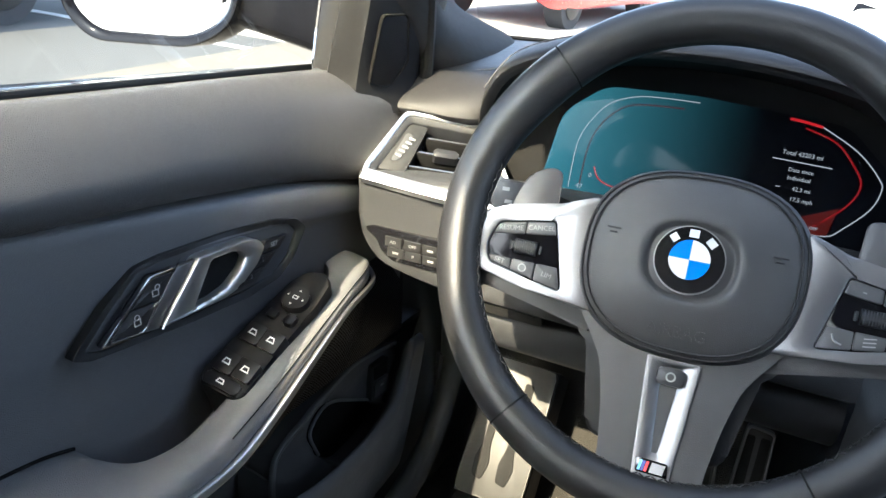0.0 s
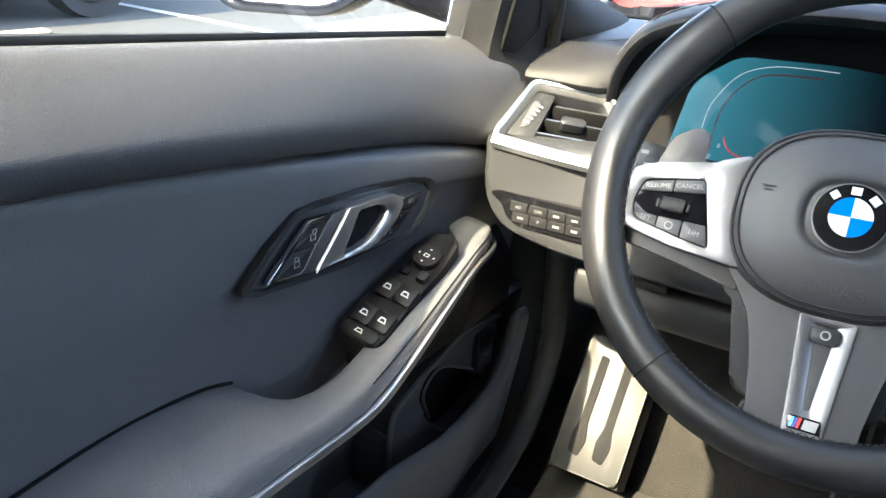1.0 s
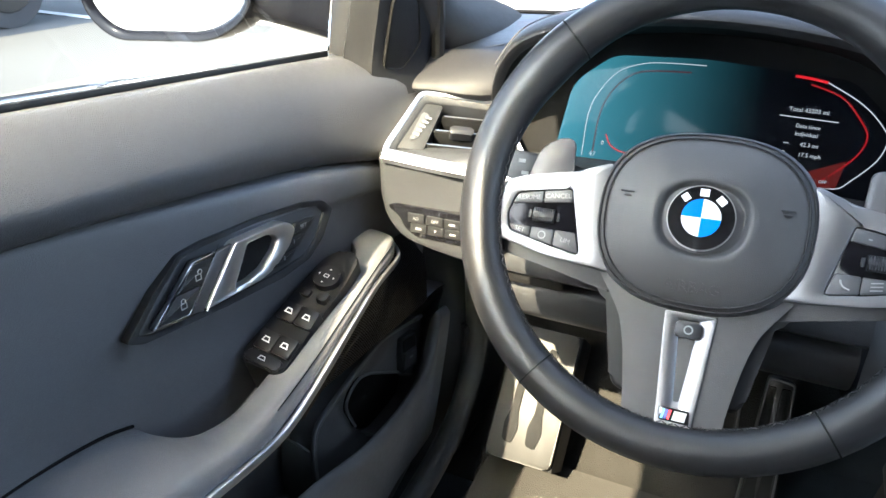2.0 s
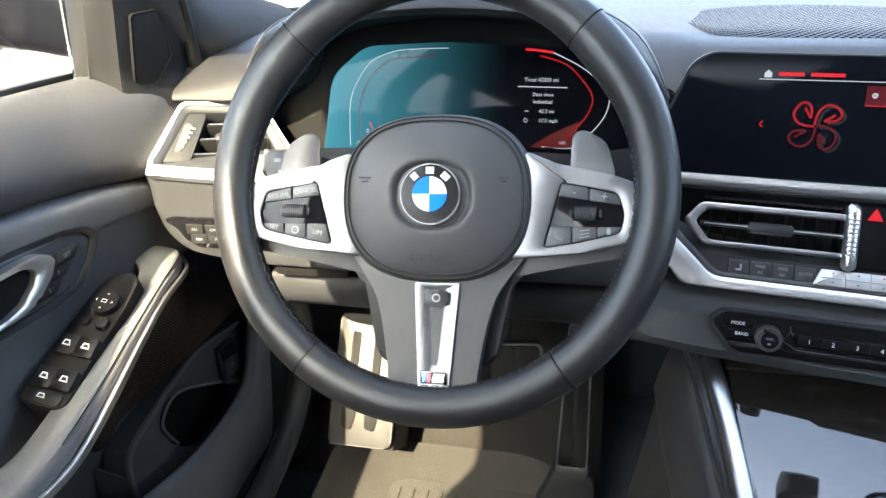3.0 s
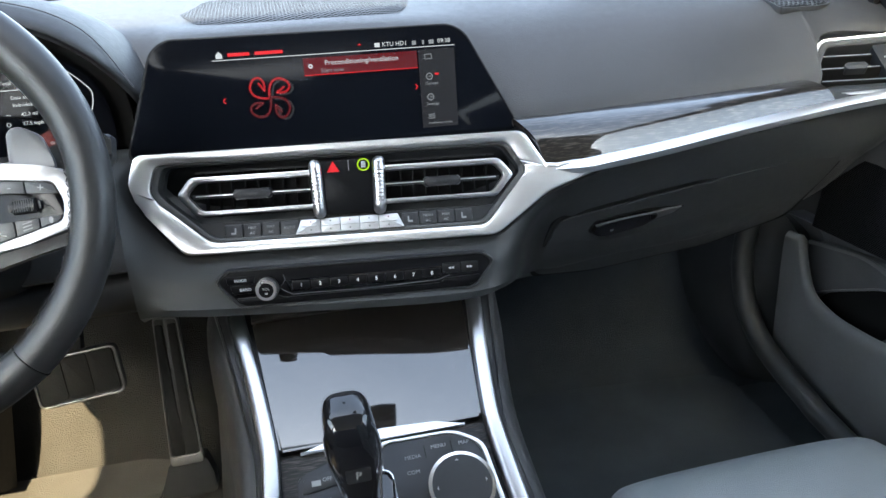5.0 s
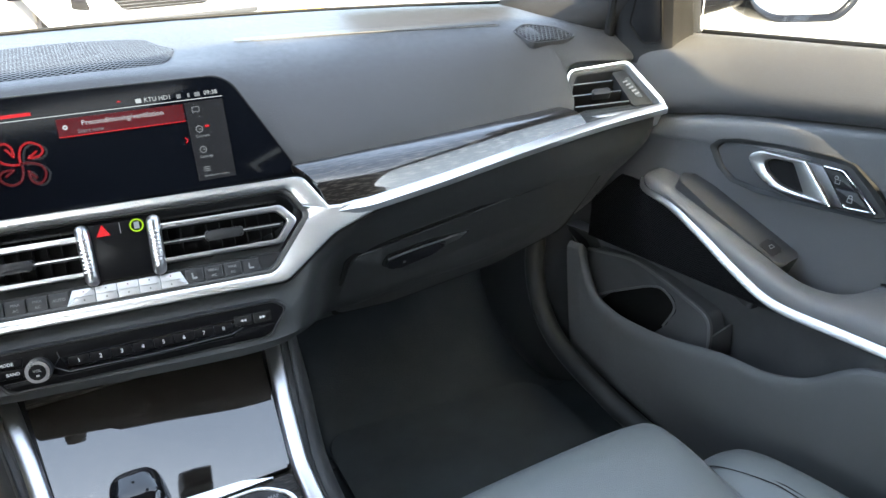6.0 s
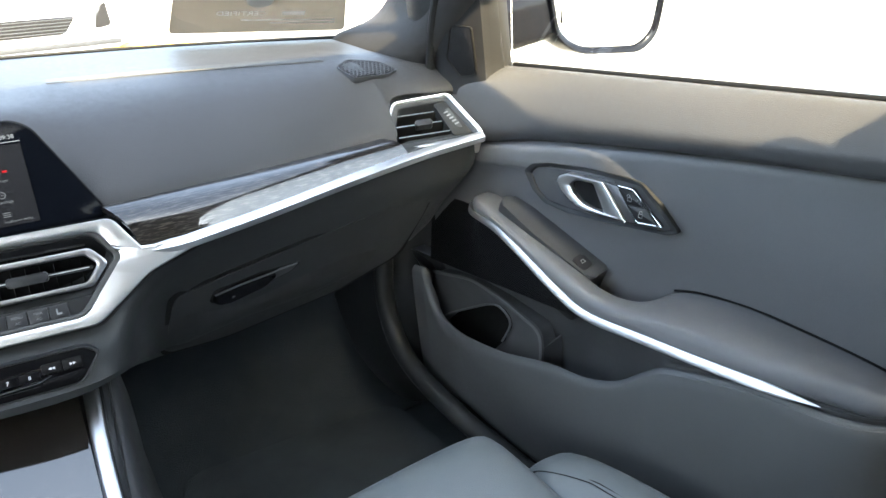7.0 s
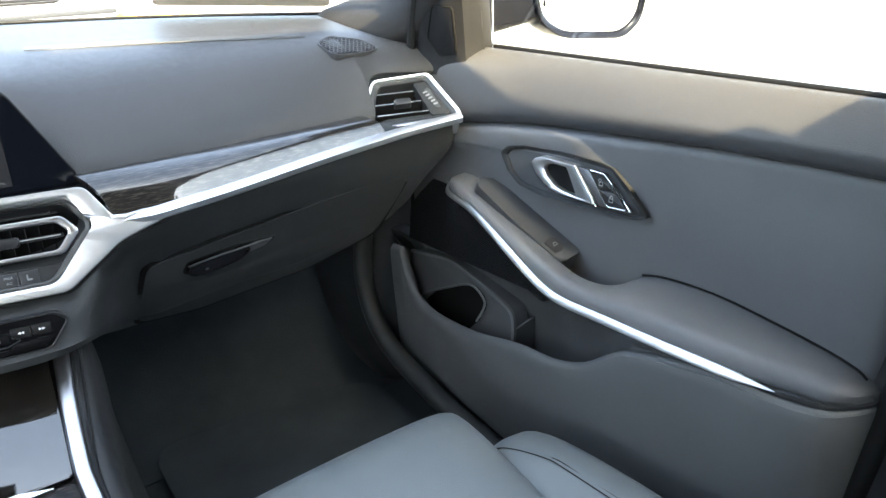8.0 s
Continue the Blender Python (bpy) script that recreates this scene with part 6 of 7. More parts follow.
PAINT = mat("dark_blue_paint", (0.010, 0.013, 0.020), 0.18, coat=1.0, var=0.1)
car_door(-1, "black leather driver's door with window switches, closed")
car_door(1, "black leather passenger door with silver strip, closed")

# ---- pillars ----
for s, nm in ((-1, "pillar_trim_left"), (1, "pillar_trim_right")):
    rows = []
    foot = [(0.73, 0.545), (0.672, 0.525), (0.630, 0.45), (0.612, 0.35), (0.618, 0.26), (0.645, 0.215), (0.68, 0.20)]
    flank = [(0.745, 0.52), (0.722, 0.46), (0.695, 0.385), (0.662, 0.31), (0.645, 0.255), (0.655, 0.215), (0.68, 0.20)]
    head = [(0.60, -0.12), (0.565, -0.14), (0.545, -0.17), (0.545, -0.21), (0.555, -0.24), (0.575, -0.255), (0.60, -0.26)]
    for f in (-0.03, 0.01, 0.04, 0.10, 0.25, 0.5, 0.75, 1.0):
        w = max(0.0, min(1.0, f / 0.09))
        base = [(a[0] * (1 - w) + b[0] * w, a[1] * (1 - w) + b[1] * w) for a, b in zip(foot, flank)]
        rows.append([(p[0] * (1 - f) + q[0] * f + 0.012 * math.sin(math.pi * f), p[1] * (1 - f) + q[1] * f, 0.852 + 0.43 * f + 0.02 * math.sin(math.pi * max(f, 0))) for p, q in zip(base, head)])
    tagged(part(nm, mirror(loft(rows, 4, 4), s), PILLAR), "grey cloth-covered windscreen pillar trim", "pillar", kind="structure")
    part("pillar_seal", mirror(sweep([(0.650, 0.212, 0.835), (0.644, 0.196, 0.90), (0.630, 0.150, 0.99), (0.600, 0.040, 1.12), (0.560, -0.16, 1.26)], disc(0.007, n=10), k=5), s), SEAL, bpy.data.objects[nm])
    rows = []
    for y in (-0.485, -0.51, -0.60, -0.74):
        rows.append([(0.735 - 0.17 * f + (0.0 if y < -0.50 else 0.02), y - (0.26 if y > -0.7 else 0.15) * f, 0.30 + 0.98 * f) for f in (0.0, 0.3, 0.57, 0.75, 1.0)])
    tagged(part("centre_pillar_left" if s < 0 else "centre_pillar_right", mirror(loft(rows, 3, 3, 0.02), s), POCKM), "grey centre pillar trim behind the door", "pillar", kind="structure")

slab("door_jamb_left", -0.80, -0.735, -0.70, -0.44, 0.2, 0.86, HARD, "dark door jamb beside the seat", "wall")
slab("door_jamb_right", 0.735, 0.80, -0.70, -0.44, 0.2, 0.86, HARD, "dark door jamb beside the seat", "wall")

# ---- sensor housing under the top of the windscreen ----
sh = thing("sensor_housing", (0.07, -0.05, 1.21), "black plastic sensor housing at the top of the windscreen", "sensor housing")
rows = []
for z, w, y0, y1 in ((1.175, 0.030, -0.075, -0.045), (1.182, 0.036, -0.085, -0.035), (1.225, 0.042, -0.100, -0.040), (1.262, 0.046, -0.125, -0.085)):
    rows.append([(0.075 - w, y1, z), (0.075 - w, y0, z), (0.075, y0 - 0.004, z), (0.075 + w, y0, z), (0.075 + w, y1, z), (0.075, y1 + 0.003, z), (0.075 - w, y1, z)])
part("cover", loft(rows, 3, 1), HARD, sh)
part("lower_cap", loft([[(0.075 - w, y, 1.175 - d) for w in (0.030, 0.010, -0.010, -0.030)] for y, d in ((-0.079, 0.0), (-0.070, 0.003), (-0.050, 0.003), (-0.042, 0.0))], 2, 2), HARD, sh)

# ---- mirrors ----
MIRROR = mat("mirror_glass", (0.9, 0.92, 0.92), 0.01, metal=1.0, var=0.0)
for s in (-1, 1):
    mr = thing("side_mirror", (s * 0.86, 0.2, 0.86), "dark gloss side mirror with bright mirror glass", "side mirror", "side mirrors")
    MMx = basis((0.942, 0.145, 0.914), (-0.985, 0.17, 0), (0, 0, 1))
    o = round_poly([(-0.110, 0.045), (-0.100, 0.075), (0.075, 0.075), (0.098, 0.030), (0.088, -0.048), (0.060, -0.072), (-0.050, -0.066), (-0.090, -0.040)][::-1], 0.030, 6)
    o = [(x * 1.12, y * 1.06) for x, y in o]
    i = [(x * 0.90, y * 0.85) for x, y in o]
    MO = MMx @ Matrix.Rotation(math.pi, 4, "Y")
    part("housing_rim", mirror(ringplate(o, i, 0.03, at(MO, 0, 0, 0.012), 0.004, inset=0.006), s), MIRRORBLK, mr)
    part("mirror_glass", mirror(prism(i, 0.003, at(MO, 0, 0, 0.004), 0), s), MIRROR, mr, "flat bright mirror glass")
    rows = []
    for f, k in ((0.0, 1.0), (0.03, 1.03), (0.07, 0.92), (0.10, 0.70), (0.115, 0.35), (0.118, 0.02)):
        rows.append([MO @ Vector((x * k, y * k, -f)) for x, y in o + o[:1]])
    part("housing", mirror(loft(rows, 3, 1), s), MIRRORBLK, mr, "dark painted mirror housing", 60)
    part("arm", mirror(sweep([(0.722, 0.208, 0.884), (0.745, 0.210, 0.890), (0.80, 0.205, 0.900), (0.862, 0.19, 0.912)], round_poly(box(0, 0, 0.07, 0.085), 0.025, 4), (0, 0, 1), 5), s), MIRRORBLK, mr)

# ---- driver's footwell ----
slab("toe_board", -0.74, 0.74, 0.555, 0.585, 0.2, 0.62, CARPET, "black carpeted toe board", "wall")
rows = []
for x in (-0.74, -0.5, -0.2):
    rows.append([(x, 0.30, 0.203), (x, 0.38, 0.21), (x, 0.46, 0.27), (x, 0.54, 0.40), (x, 0.57, 0.58)])
tagged(part("toe_carpet", loft(rows, 3, 4, 0.01), WARMC), "black carpet rising to the toe board, tinted warm for the sun", "carpet", kind="structure")
rows = []
for x in (0.2, 0.5, 0.74):
    rows.append([(x, 0.30, 0.203), (x, 0.38, 0.21), (x, 0.46, 0.27), (x, 0.54, 0.40), (x, 0.57, 0.58)])
tagged(part("toe_carpet_right", loft(rows, 3, 4, 0.01), CARPET), "black carpet rising to the toe board", "carpet", kind="structure")

fm = thing("floor_mat", (-0.42, 0.1, 0.20), "black ribbed rubber floor mat on the driver's side", "floor mat", "floor mats")
part("mat_sheet", prism(round_poly([(-0.60, -0.55), (-0.22, -0.55), (-0.20, 0.30), (-0.30, 0.37), (-0.61, 0.37)], 0.04), 0.010, Matrix.Translation((0, 0, 0.218)), 0.003), MAT, fm)
pad_o = round_poly([(-0.50, -0.10), (-0.25, -0.10), (-0.25, 0.29), (-0.50, 0.29)], 0.02)
part("heel_pad", prism(pad_o, 0.003, Matrix.Translation((0, 0, 0.2205)), 0.001), MAT, fm, "ribbed heel pad")
for k in range(12):
    part("rib", sweep([(-0.488 + 0.0205 * k, -0.08, 0.2205), (-0.488 + 0.0205 * k, 0.27, 0.2205)], round_poly(box(0, 0, 0.010, 0.005), 0.002, 2), k=2), MAT, fm)
fm2 = thing("floor_mat", (0.42, 0.1, 0.20), "black carpet floor mat on the passenger side", "floor mat", "floor mats")
part("mat_sheet", prism(round_poly([(0.22, -0.55), (0.64, -0.55), (0.64, 0.33), (0.24, 0.37)], 0.05), 0.008, Matrix.Translation((0, 0, 0.210)), 0.004), MATC, fm2)

# footrest
FR = basis((-0.545, 0.334, 0.360), (1, 0, 0), (0, 0.62, 0.80))
fr = thing("footrest", (-0.545, 0.29, 0.23), "brushed aluminium footrest with black rubber strips", "footrest")
part("plate", prism(round_poly(box(0, 0, 0.094, 0.190), 0.010), 0.010, FR, 0.002), ALU, fr, "brushed aluminium plate")
for x in (-0.018, 0.016):
    part("rubber_strip", prism(round_poly([(x - 0.010, -0.070), (x + 0.004, -0.073), (x + 0.009, -0.050), (x + 0.004, -0.025), (x + 0.005, 0.068), (x - 0.007, 0.070), (x - 0.007, -0.025), (x - 0.012, -0.045)], 0.004), 0.003, at(FR, 0, 0, 0.003), 0.001), RUBBER, fr, "black rubber strip")
part("base", prism(box(0, 0, 0.098, 0.194), 0.09, at(FR, 0, 0, -0.012), 0.004), HARD, fr)
# accelerator
GA = basis((-0.242, 0.315, 0.372), (1, 0.02, 0), (-0.05, 0.36, 1))
ga = thing("accelerator_pedal", (-0.25, 0.28, 0.24), "tall aluminium accelerator pedal with rubber inserts", "pedal", "pedals")
part("pedal_plate", prism(round_poly([(-0.024, -0.105), (0.020, -0.105), (0.017, 0.105), (-0.015, 0.108)], 0.006), 0.012, GA, 0.003), ALU, ga, "brushed aluminium pedal plate")
for x in (-0.0095, 0.0075):
    part("rubber_insert", prism(round_poly([(x - 0.0085, -0.090), (x + 0.0070, -0.090), (x + 0.0085, -0.06), (x + 0.0060, -0.03), (x + 0.0055, 0.096), (x - 0.0055, 0.096), (x - 0.0065, -0.03), (x - 0.0095, -0.06)], 0.003), 0.003, at(GA, 0, 0, 0.0025), 0.0008), RUBBER, ga)
part("pedal_frame", ringplate(round_poly([(-0.024, -0.105), (0.020, -0.105), (0.017, 0.105), (-0.015, 0.108)], 0.006), round_poly([(-0.021, -0.092), (0.0172, -0.092), (0.0148, 0.102), (-0.0128, 0.105)], 0.005), 0.004, at(GA, 0, 0, 0.003), 0.001), PEDFR, ga, "bright pedal frame")
part("foot", prism(round_poly([(-0.050, -0.155), (0.032, -0.155), (0.030, -0.125), (0.022, -0.100), (-0.026, -0.100), (-0.036, -0.128)], 0.006), 0.03, at(GA, 0, 0, -0.004), 0.004), HARD, ga)
# brake
BR = basis((-0.335, 0.255, 0.463), (1, 0.05, 0.06), (0, 0.35, 1))
br = thing("brake_pedal", (-0.33, 0.27, 0.45), "wide aluminium brake pedal with rubber pads", "pedal", "pedals")
part("pedal_plate", prism(round_poly(box(0, 0, 0.100, 0.062), 0.010), 0.010, BR, 0.003), ALU, br)
part("pedal_frame", ringplate(round_poly(box(0, 0, 0.100, 0.062), 0.010), round_poly(box(0, 0, 0.094, 0.056), 0.008), 0.004, at(BR, 0, 0, 0.004), 0.001), PEDFR, br, "bright pedal frame")
for k in range(3):
    part("rubber_pad", prism(round_poly(box(-0.0300 + 0.0300 * k, 0.001, 0.0290, 0.052), 0.004), 0.003, at(BR, 0, 0, 0.0025), 0.001), RUBBER, br)
part("pedal_arm", sweep([(-0.335, 0.27, 0.47), (-0.335, 0.31, 0.52), (-0.335, 0.36, 0.60)], round_poly(box(0, 0, 0.018, 0.012), 0.003, 2), (1, 0, 0)), HARD, br)

# ---- passenger seat ----
seat = thing("passenger_seat", (0.40, -0.5, 0.22), "dark grey-blue leather passenger seat", "car seat")
SX = 0.373
rows = []
for y, z, k in ((-0.072, 0.36, 0.93), (-0.060, 0.405, 1.0), (-0.070, 0.452, 1.03), (-0.12, 0.474, 1.02), (-0.25, 0.465, 1.0), (-0.40, 0.450, 1.0), (-0.58, 0.445, 1.0), (-0.66, 0.45, 1.0)):
    rows.append([(SX - 0.155 * k, y, z - 0.05), (SX - 0.150 * k, y, z - 0.012), (SX - 0.13 * k, y, z), (SX - 0.05, y, z + 0.004), (SX + 0.05, y, z + 0.004), (SX + 0.105 * k, y, z), (SX + 0.130 * k, y, z - 0.012), (SX + 0.132 * k, y, z - 0.05)])
part("cushion", loft(rows, 4, 4), SEAT, seat, "smooth leather seat cushion", 80)
for s in (-1, 1):
    rows = []
    for y, z in ((-0.115, 0.36), (-0.13, 0.410), (-0.165, 0.449), (-0.25, 0.472), (-0.40, 0.490), (-0.60, 0.505), (-0.68, 0.50)):
        c = SX + s * 0.185 - (0.01 if s > 0 else -0.01)
        w = 0.056
        rows.append([(c - s * w, y, z - 0.055), (c - s * w * 0.95, y, z - 0.015), (c - s * w * 0.5, y, z + 0.002), (c, y, z + 0.006), (c + s * w * 0.6, y, z - 0.006), (c + s * w, y, z - 0.05), (c + s * w, y, z - 0.12)])
    b = part("bolster", loft(rows, 4, 4), SEAT, seat, "stitched leather side bolster", 80)
    for off in (-0.004, 0.002):
        part("stitch_line", sweep([(SX + s * (x + off), y - off * 0.5, z) for x, y, z in ((0.128, -0.155, 0.440), (0.148, -0.168, 0.4525), (0.159, -0.224, 0.4725), (0.160, -0.266, 0.4800), (0.158, -0.40, 0.4965), (0.156, -0.60, 0.5115))], disc(0.0007, n=5), k=8), THREAD, b)
part("seat_base", prism(round_poly(box(SX, -0.40, 0.40, 0.52), 0.03), 0.22, Matrix.Translation((0, 0, 0.43)), 0.01), HARD, seat)
rows = []
for z, y in ((0.44, -0.60), (0.55, -0.64), (0.75, -0.71), (0.95, -0.78), (1.02, -0.81), (1.04, -0.86)):
    rows.append([(SX - 0.25, y - 0.04, z), (SX - 0.23, y + 0.05, z), (SX - 0.15, y + 0.035, z), (SX, y, z), (SX + 0.15, y + 0.035, z), (SX + 0.23, y + 0.05, z), (SX + 0.25, y - 0.04, z)])
part("backrest", loft(rows, 4, 4, 0.04), SEAT, seat, "leather backrest with side bolsters", 80)

# ---- display pages ----
UIW = glow("white_light", (0.9, 0.92, 0.95), 0.040)
UIG = glow("grey_light", (0.35, 0.36, 0.38), 0.04)
DRED = glow("dark_red_light", (0.45, 0.01, 0.02), 0.013)
DRED2 = glow("deep_red_light", (0.75, 0.012, 0.02), 0.030)
GLOWR = glow("faint_red_light", (0.9, 0.06, 0.03), 0.006)
PANEL = glow("dim_panel_light", (0.10, 0.10, 0.11), 0.010)


def line(pts, r, m, material, parent, name="graphic", z=0.0006):
    return part(name, sweep([m @ Vector((x, y, z)) for x, y in pts], [(-r, -0.0002), (r, -0.0002), (r, 0.0002), (-r, 0.0002)], m.to_3x3() @ Vector((0, 0, 1)), 4), material, parent)


line([(-0.118, -0.050), (-0.119, -0.01), (-0.113, 0.012), (-0.098, 0.034), (-0.075, 0.0445), (-0.05, 0.0475), (-0.018, 0.0485)], 0.00035, CM, UIW, disp)
line([(-0.108, -0.045), (-0.108, -0.01), (-0.102, 0.012), (-0.088, 0.030), (-0.07, 0.038), (-0.03, 0.041)], 0.0005, CM, DRED, disp)
line([(0.058, 0.0478), (0.070, 0.0470), (0.085, 0.0450)], 0.0011, CM, RED, disp)
line([(0.085, 0.0450), (0.108, 0.0340), (0.123, 0.0240), (0.136, 0.0110), (0.1405, 0.0020), (0.136, -0.0160), (0.120, -0.0360), (0.108, -0.0455), (0.078, -0.0450)], 0.00045, CM, UIW, disp)
line([(0.072, 0.0420), (0.098, 0.0340), (0.115, 0.0180), (0.1245, 0.0030), (0.120, -0.0140), (0.105, -0.0320), (0.096, -0.0400)], 0.0007, CM, DRED2, disp)
line([(-0.098, -0.026), (-0.092, -0.036), (-0.080, -0.041), (-0.068, -0.040), (-0.060, -0.028)], 0.0006, CM, RED, disp)
for k in range(4):
    f = 1 - 0.22 * k
    part("graphic", prism([(0.096 - 0.030 * f, -0.046), (0.099 + 0.010 * f, -0.046), (0.103 + 0.010 * f, -0.046 + 0.026 * f), (0.096 - 0.010 * f, -0.046 + 0.013 * f)], 0.0002, at(CM, 0, 0, 0.0004 + 0.0002 * k), 0), GLOWR, disp)
writing("Total 43203 mi", 0.0053, at(CM, 0.075, 0.019, 0.0006), UIW, disp)
line([(0.052, 0.0125), (0.100, 0.0120)], 0.0004, CM, UIW, disp)
writing("Data since", 0.0048, at(CM, 0.077, 0.005, 0.0006), UIW, disp)
writing("Individual", 0.0050, at(CM, 0.077, -0.002, 0.0006), UIW, disp)
writing("42.3 mi", 0.0050, at(CM, 0.081, -0.011, 0.0006), UIW, disp)
writing("17.5 mph", 0.0050, at(CM, 0.083, -0.020, 0.0006), UIW, disp)
bar(0.004, 0.0006, at(CM, 0.062, -0.011, 0.0005), UIW, disp, "graphic")
part("graphic", ringplate(disc(0.0020, n=16), disc(0.0015, n=16), 0.0003, at(CM, 0.061, -0.020, 0.0006), 0), UIW, disp)
writing("OFF", 0.0038, at(CM, 0.098, -0.041, 0.0010), UIW, disp)
writing("0", 0.0060, at(CM, -0.100, -0.035, 0.0006), UIW, disp)
writing("47", 0.0065, at(CM, -0.108, -0.047, 0.0006), UIW, disp)

# centre screen
bar(0.232, 0.0007, at(DM, 0.007, 0.0255, 0.0004), UIW, scr, "header_line")
part("home_icon", prism([(-0.003, -0.003), (0.003, -0.003), (0.003, 0.0005), (0, 0.0035), (-0.003, 0.0005)], 0.0003, at(DM, -0.102, 0.030, 0.0004), 0), UIW, scr)
bar(0.012, 0.0007, at(DM, -0.102, 0.0255, 0.0006), UIW, scr, "header_line")
for x, w in ((-0.084, 0.020), (-0.056, 0.026)):
    bar(w, 0.0030, at(DM, x, 0.0300, 0.0004), RED, scr, "greeting")
writing("KTU HD1", 0.0058, at(DM, 0.064, 0.0300, 0.0004), UIW, scr)
bar(0.005, 0.004, at(DM, 0.047, 0.0300, 0.0004), UIW, scr, "radio_icon")
for x, w in ((0.083, 0.004), (0.092, 0.002), (0.100, 0.005)):
    bar(w, 0.004, at(DM, x, 0.0298, 0.0004), UIG, scr, "status_icon")
writing("09:38", 0.0058, at(DM, 0.1125, 0.0300, 0.0004), UIW, scr)
part("chevron", prism([(-0.002, 0), (0.002, 0), (0, 0.0016)], 0.0003, at(DM, 0.030, 0.031, 0.0004), 0), RED, scr)
bar(0.110, 0.0165, at(DM, 0.030, 0.0140, 0.0003), DRED, scr, "menu_bar")
bar(0.110, 0.0007, at(DM, 0.030, 0.0062, 0.0006), RED, scr, "menu_bar_edge")
writing("Preconditioning/ventilation", 0.0066, at(DM, 0.031, 0.0168, 0.0008), UIW, scr)
writing("Start now", 0.0056, at(DM, 0.002, 0.0098, 0.0008), UIG, scr)
part("fan_icon", ringplate(disc(0.0022, n=12), disc(0.0008, n=12), 0.0003, at(DM, -0.0185, 0.0145, 0.0008), 0), UIW, scr)
bar(0.036, 0.076, at(DM, 0.1045, -0.0150, 0.0003), PANEL, scr, "side_menu")
for y, w in ((0.016, ""), (-0.003, "Current"), (-0.023, "Settings"), (-0.042, "Notification display")):
    if w in ("Current", "Settings"):
        part("menu_icon", ringplate(disc(0.0034, n=20), disc(0.0026, n=20), 0.0003, at(DM, 0.096, y, 0.0008), 0), UIG, scr)
        bar(0.0022, 0.0009, at(DM, 0.0965, y, 0.0008), UIG, scr, "icon_mark")
    elif w:
        for k in (-1, 0, 1):
            bar(0.0066, 0.0007, at(DM, 0.096, y + 0.0019 * k, 0.0008), UIG, scr, "icon_mark")
    else:
        part("menu_icon", ringplate(box(0.096, y, 0.007, 0.005), box(0.096, y, 0.0058, 0.0038), 0.0003, at(DM, 0, 0, 0.0008), 0), UIG, scr)
    if w:
        writing(w, 0.0040 if len(w) < 12 else 0.0031, at(DM, 0.098 if len(w) < 12 else 0.1045, y - 0.0068, 0.0008), UIG, scr)
bar(0.004, 0.002, at(DM, 0.1035, -0.001, 0.0008), RED, scr, "menu_badge")
# four-bladed fan picture, two blades with a grey echo
BLADE = spline([(-0.02, 0.06, 0), (0.0, 0.45, 0), (0.2, 0.92, 0), (0.62, 1.12, 0), (1.08, 0.92, 0), (1.22, 0.58, 0), (0.95, 0.30, 0), (0.45, 0.28, 0), (0.72, 0.46, 0), (0.92, 0.62, 0)], 5)
for k in range(4):
    ca, sa = math.cos(radians(90 * k)), math.sin(radians(90 * k))
    pts = [(-0.060 + 0.0158 * (p.x * ca - p.y * sa), -0.012 + 0.0158 * (p.x * sa + p.y * ca)) for p in BLADE]
    if k in (0, 3):
        line([(x + 0.0030, y - 0.0018) for x, y in pts[:40]], 0.0010, at(DM, 0, 0, -0.0002), PANEL, scr, "blade_echo")
    line(pts, 0.0010, DM, DRED2 if k in (0, 1) else DRED, scr, "fan_blade")
for s in (-1, 1):
    line([(-0.010 + s * 0.0915, -0.0095), (-0.010 + s * 0.0935, -0.012), (-0.010 + s * 0.0915, -0.0145)], 0.0005, DM, RED, scr, "page_arrow")

# light switches by the driver's door
ls = thing("light_switch_panel", (-0.61, 0.115, 0.68), "black panel of lighting keys beneath the vent", "control panel")
KM = basis((-0.604, 0.1095, 0.7015), (1, 0.04, 0), (0, -0.03, 1))
part("base", prism(round_poly([(-0.050, 0.0135), (-0.040, 0.0175), (0.075, 0.0165), (0.075, -0.0155), (-0.018, -0.0155), (-0.030, -0.008), (-0.036, 0.004)], 0.004), 0.012, at(KM, 0, 0, 0.003), 0.002), GLOSS, ls)
for x, y, w in ((-0.018, 0.005, "AD"), (0.002, 0.005, "OFF"), (0.020, 0.005, ""), (0.038, 0.005, ""), (-0.015, -0.0055, ""), (0.003, -0.0055, "P"), (0.021, -0.0055, ""), (0.039, -0.0055, "")):
    b = part("key", prism(round_poly(box(x, y, 0.0172, 0.0098), 0.0006, 2), 0.003, at(KM, 0, 0, 0.0046), 0.0004), KEYP, ls)
    if w:
        writing(w, 0.0045, at(KM, x, y, 0.0048), GREYMARK, b)
    else:
        bar(0.006, 0.0022, at(KM, x, y, 0.0046), GREYMARK, b, "symbol")
# slot in the knee panel
ks = thing("knee_panel_tray", (-0.50, 0.12, 0.66), "narrow black slot tray in the knee panel", "storage tray")
part("slot", prism(round_poly(box(0, 0, 0.078, 0.009), 0.003), 0.004, basis((-0.512, 0.1215, 0.6575), (1, 0, 0), (0, 0, 1)) @ pose(0, 0, 0.001), 0.001), DARK, ks)
bl = thing("bonnet_release", (-0.662, 0.415, 0.28), "black bonnet release lever beside the footwell", "lever")
LV = basis((-0.655, 0.318, 0.408), (0.55, 0.84, 0), (-0.1, -0.1, 1))
part("surround", prism(round_poly(box(0, 0, 0.050, 0.125), 0.012), 0.03, at(LV, 0, 0, -0.004), 0.006, 3), HARD, bl, "black moulded surround")
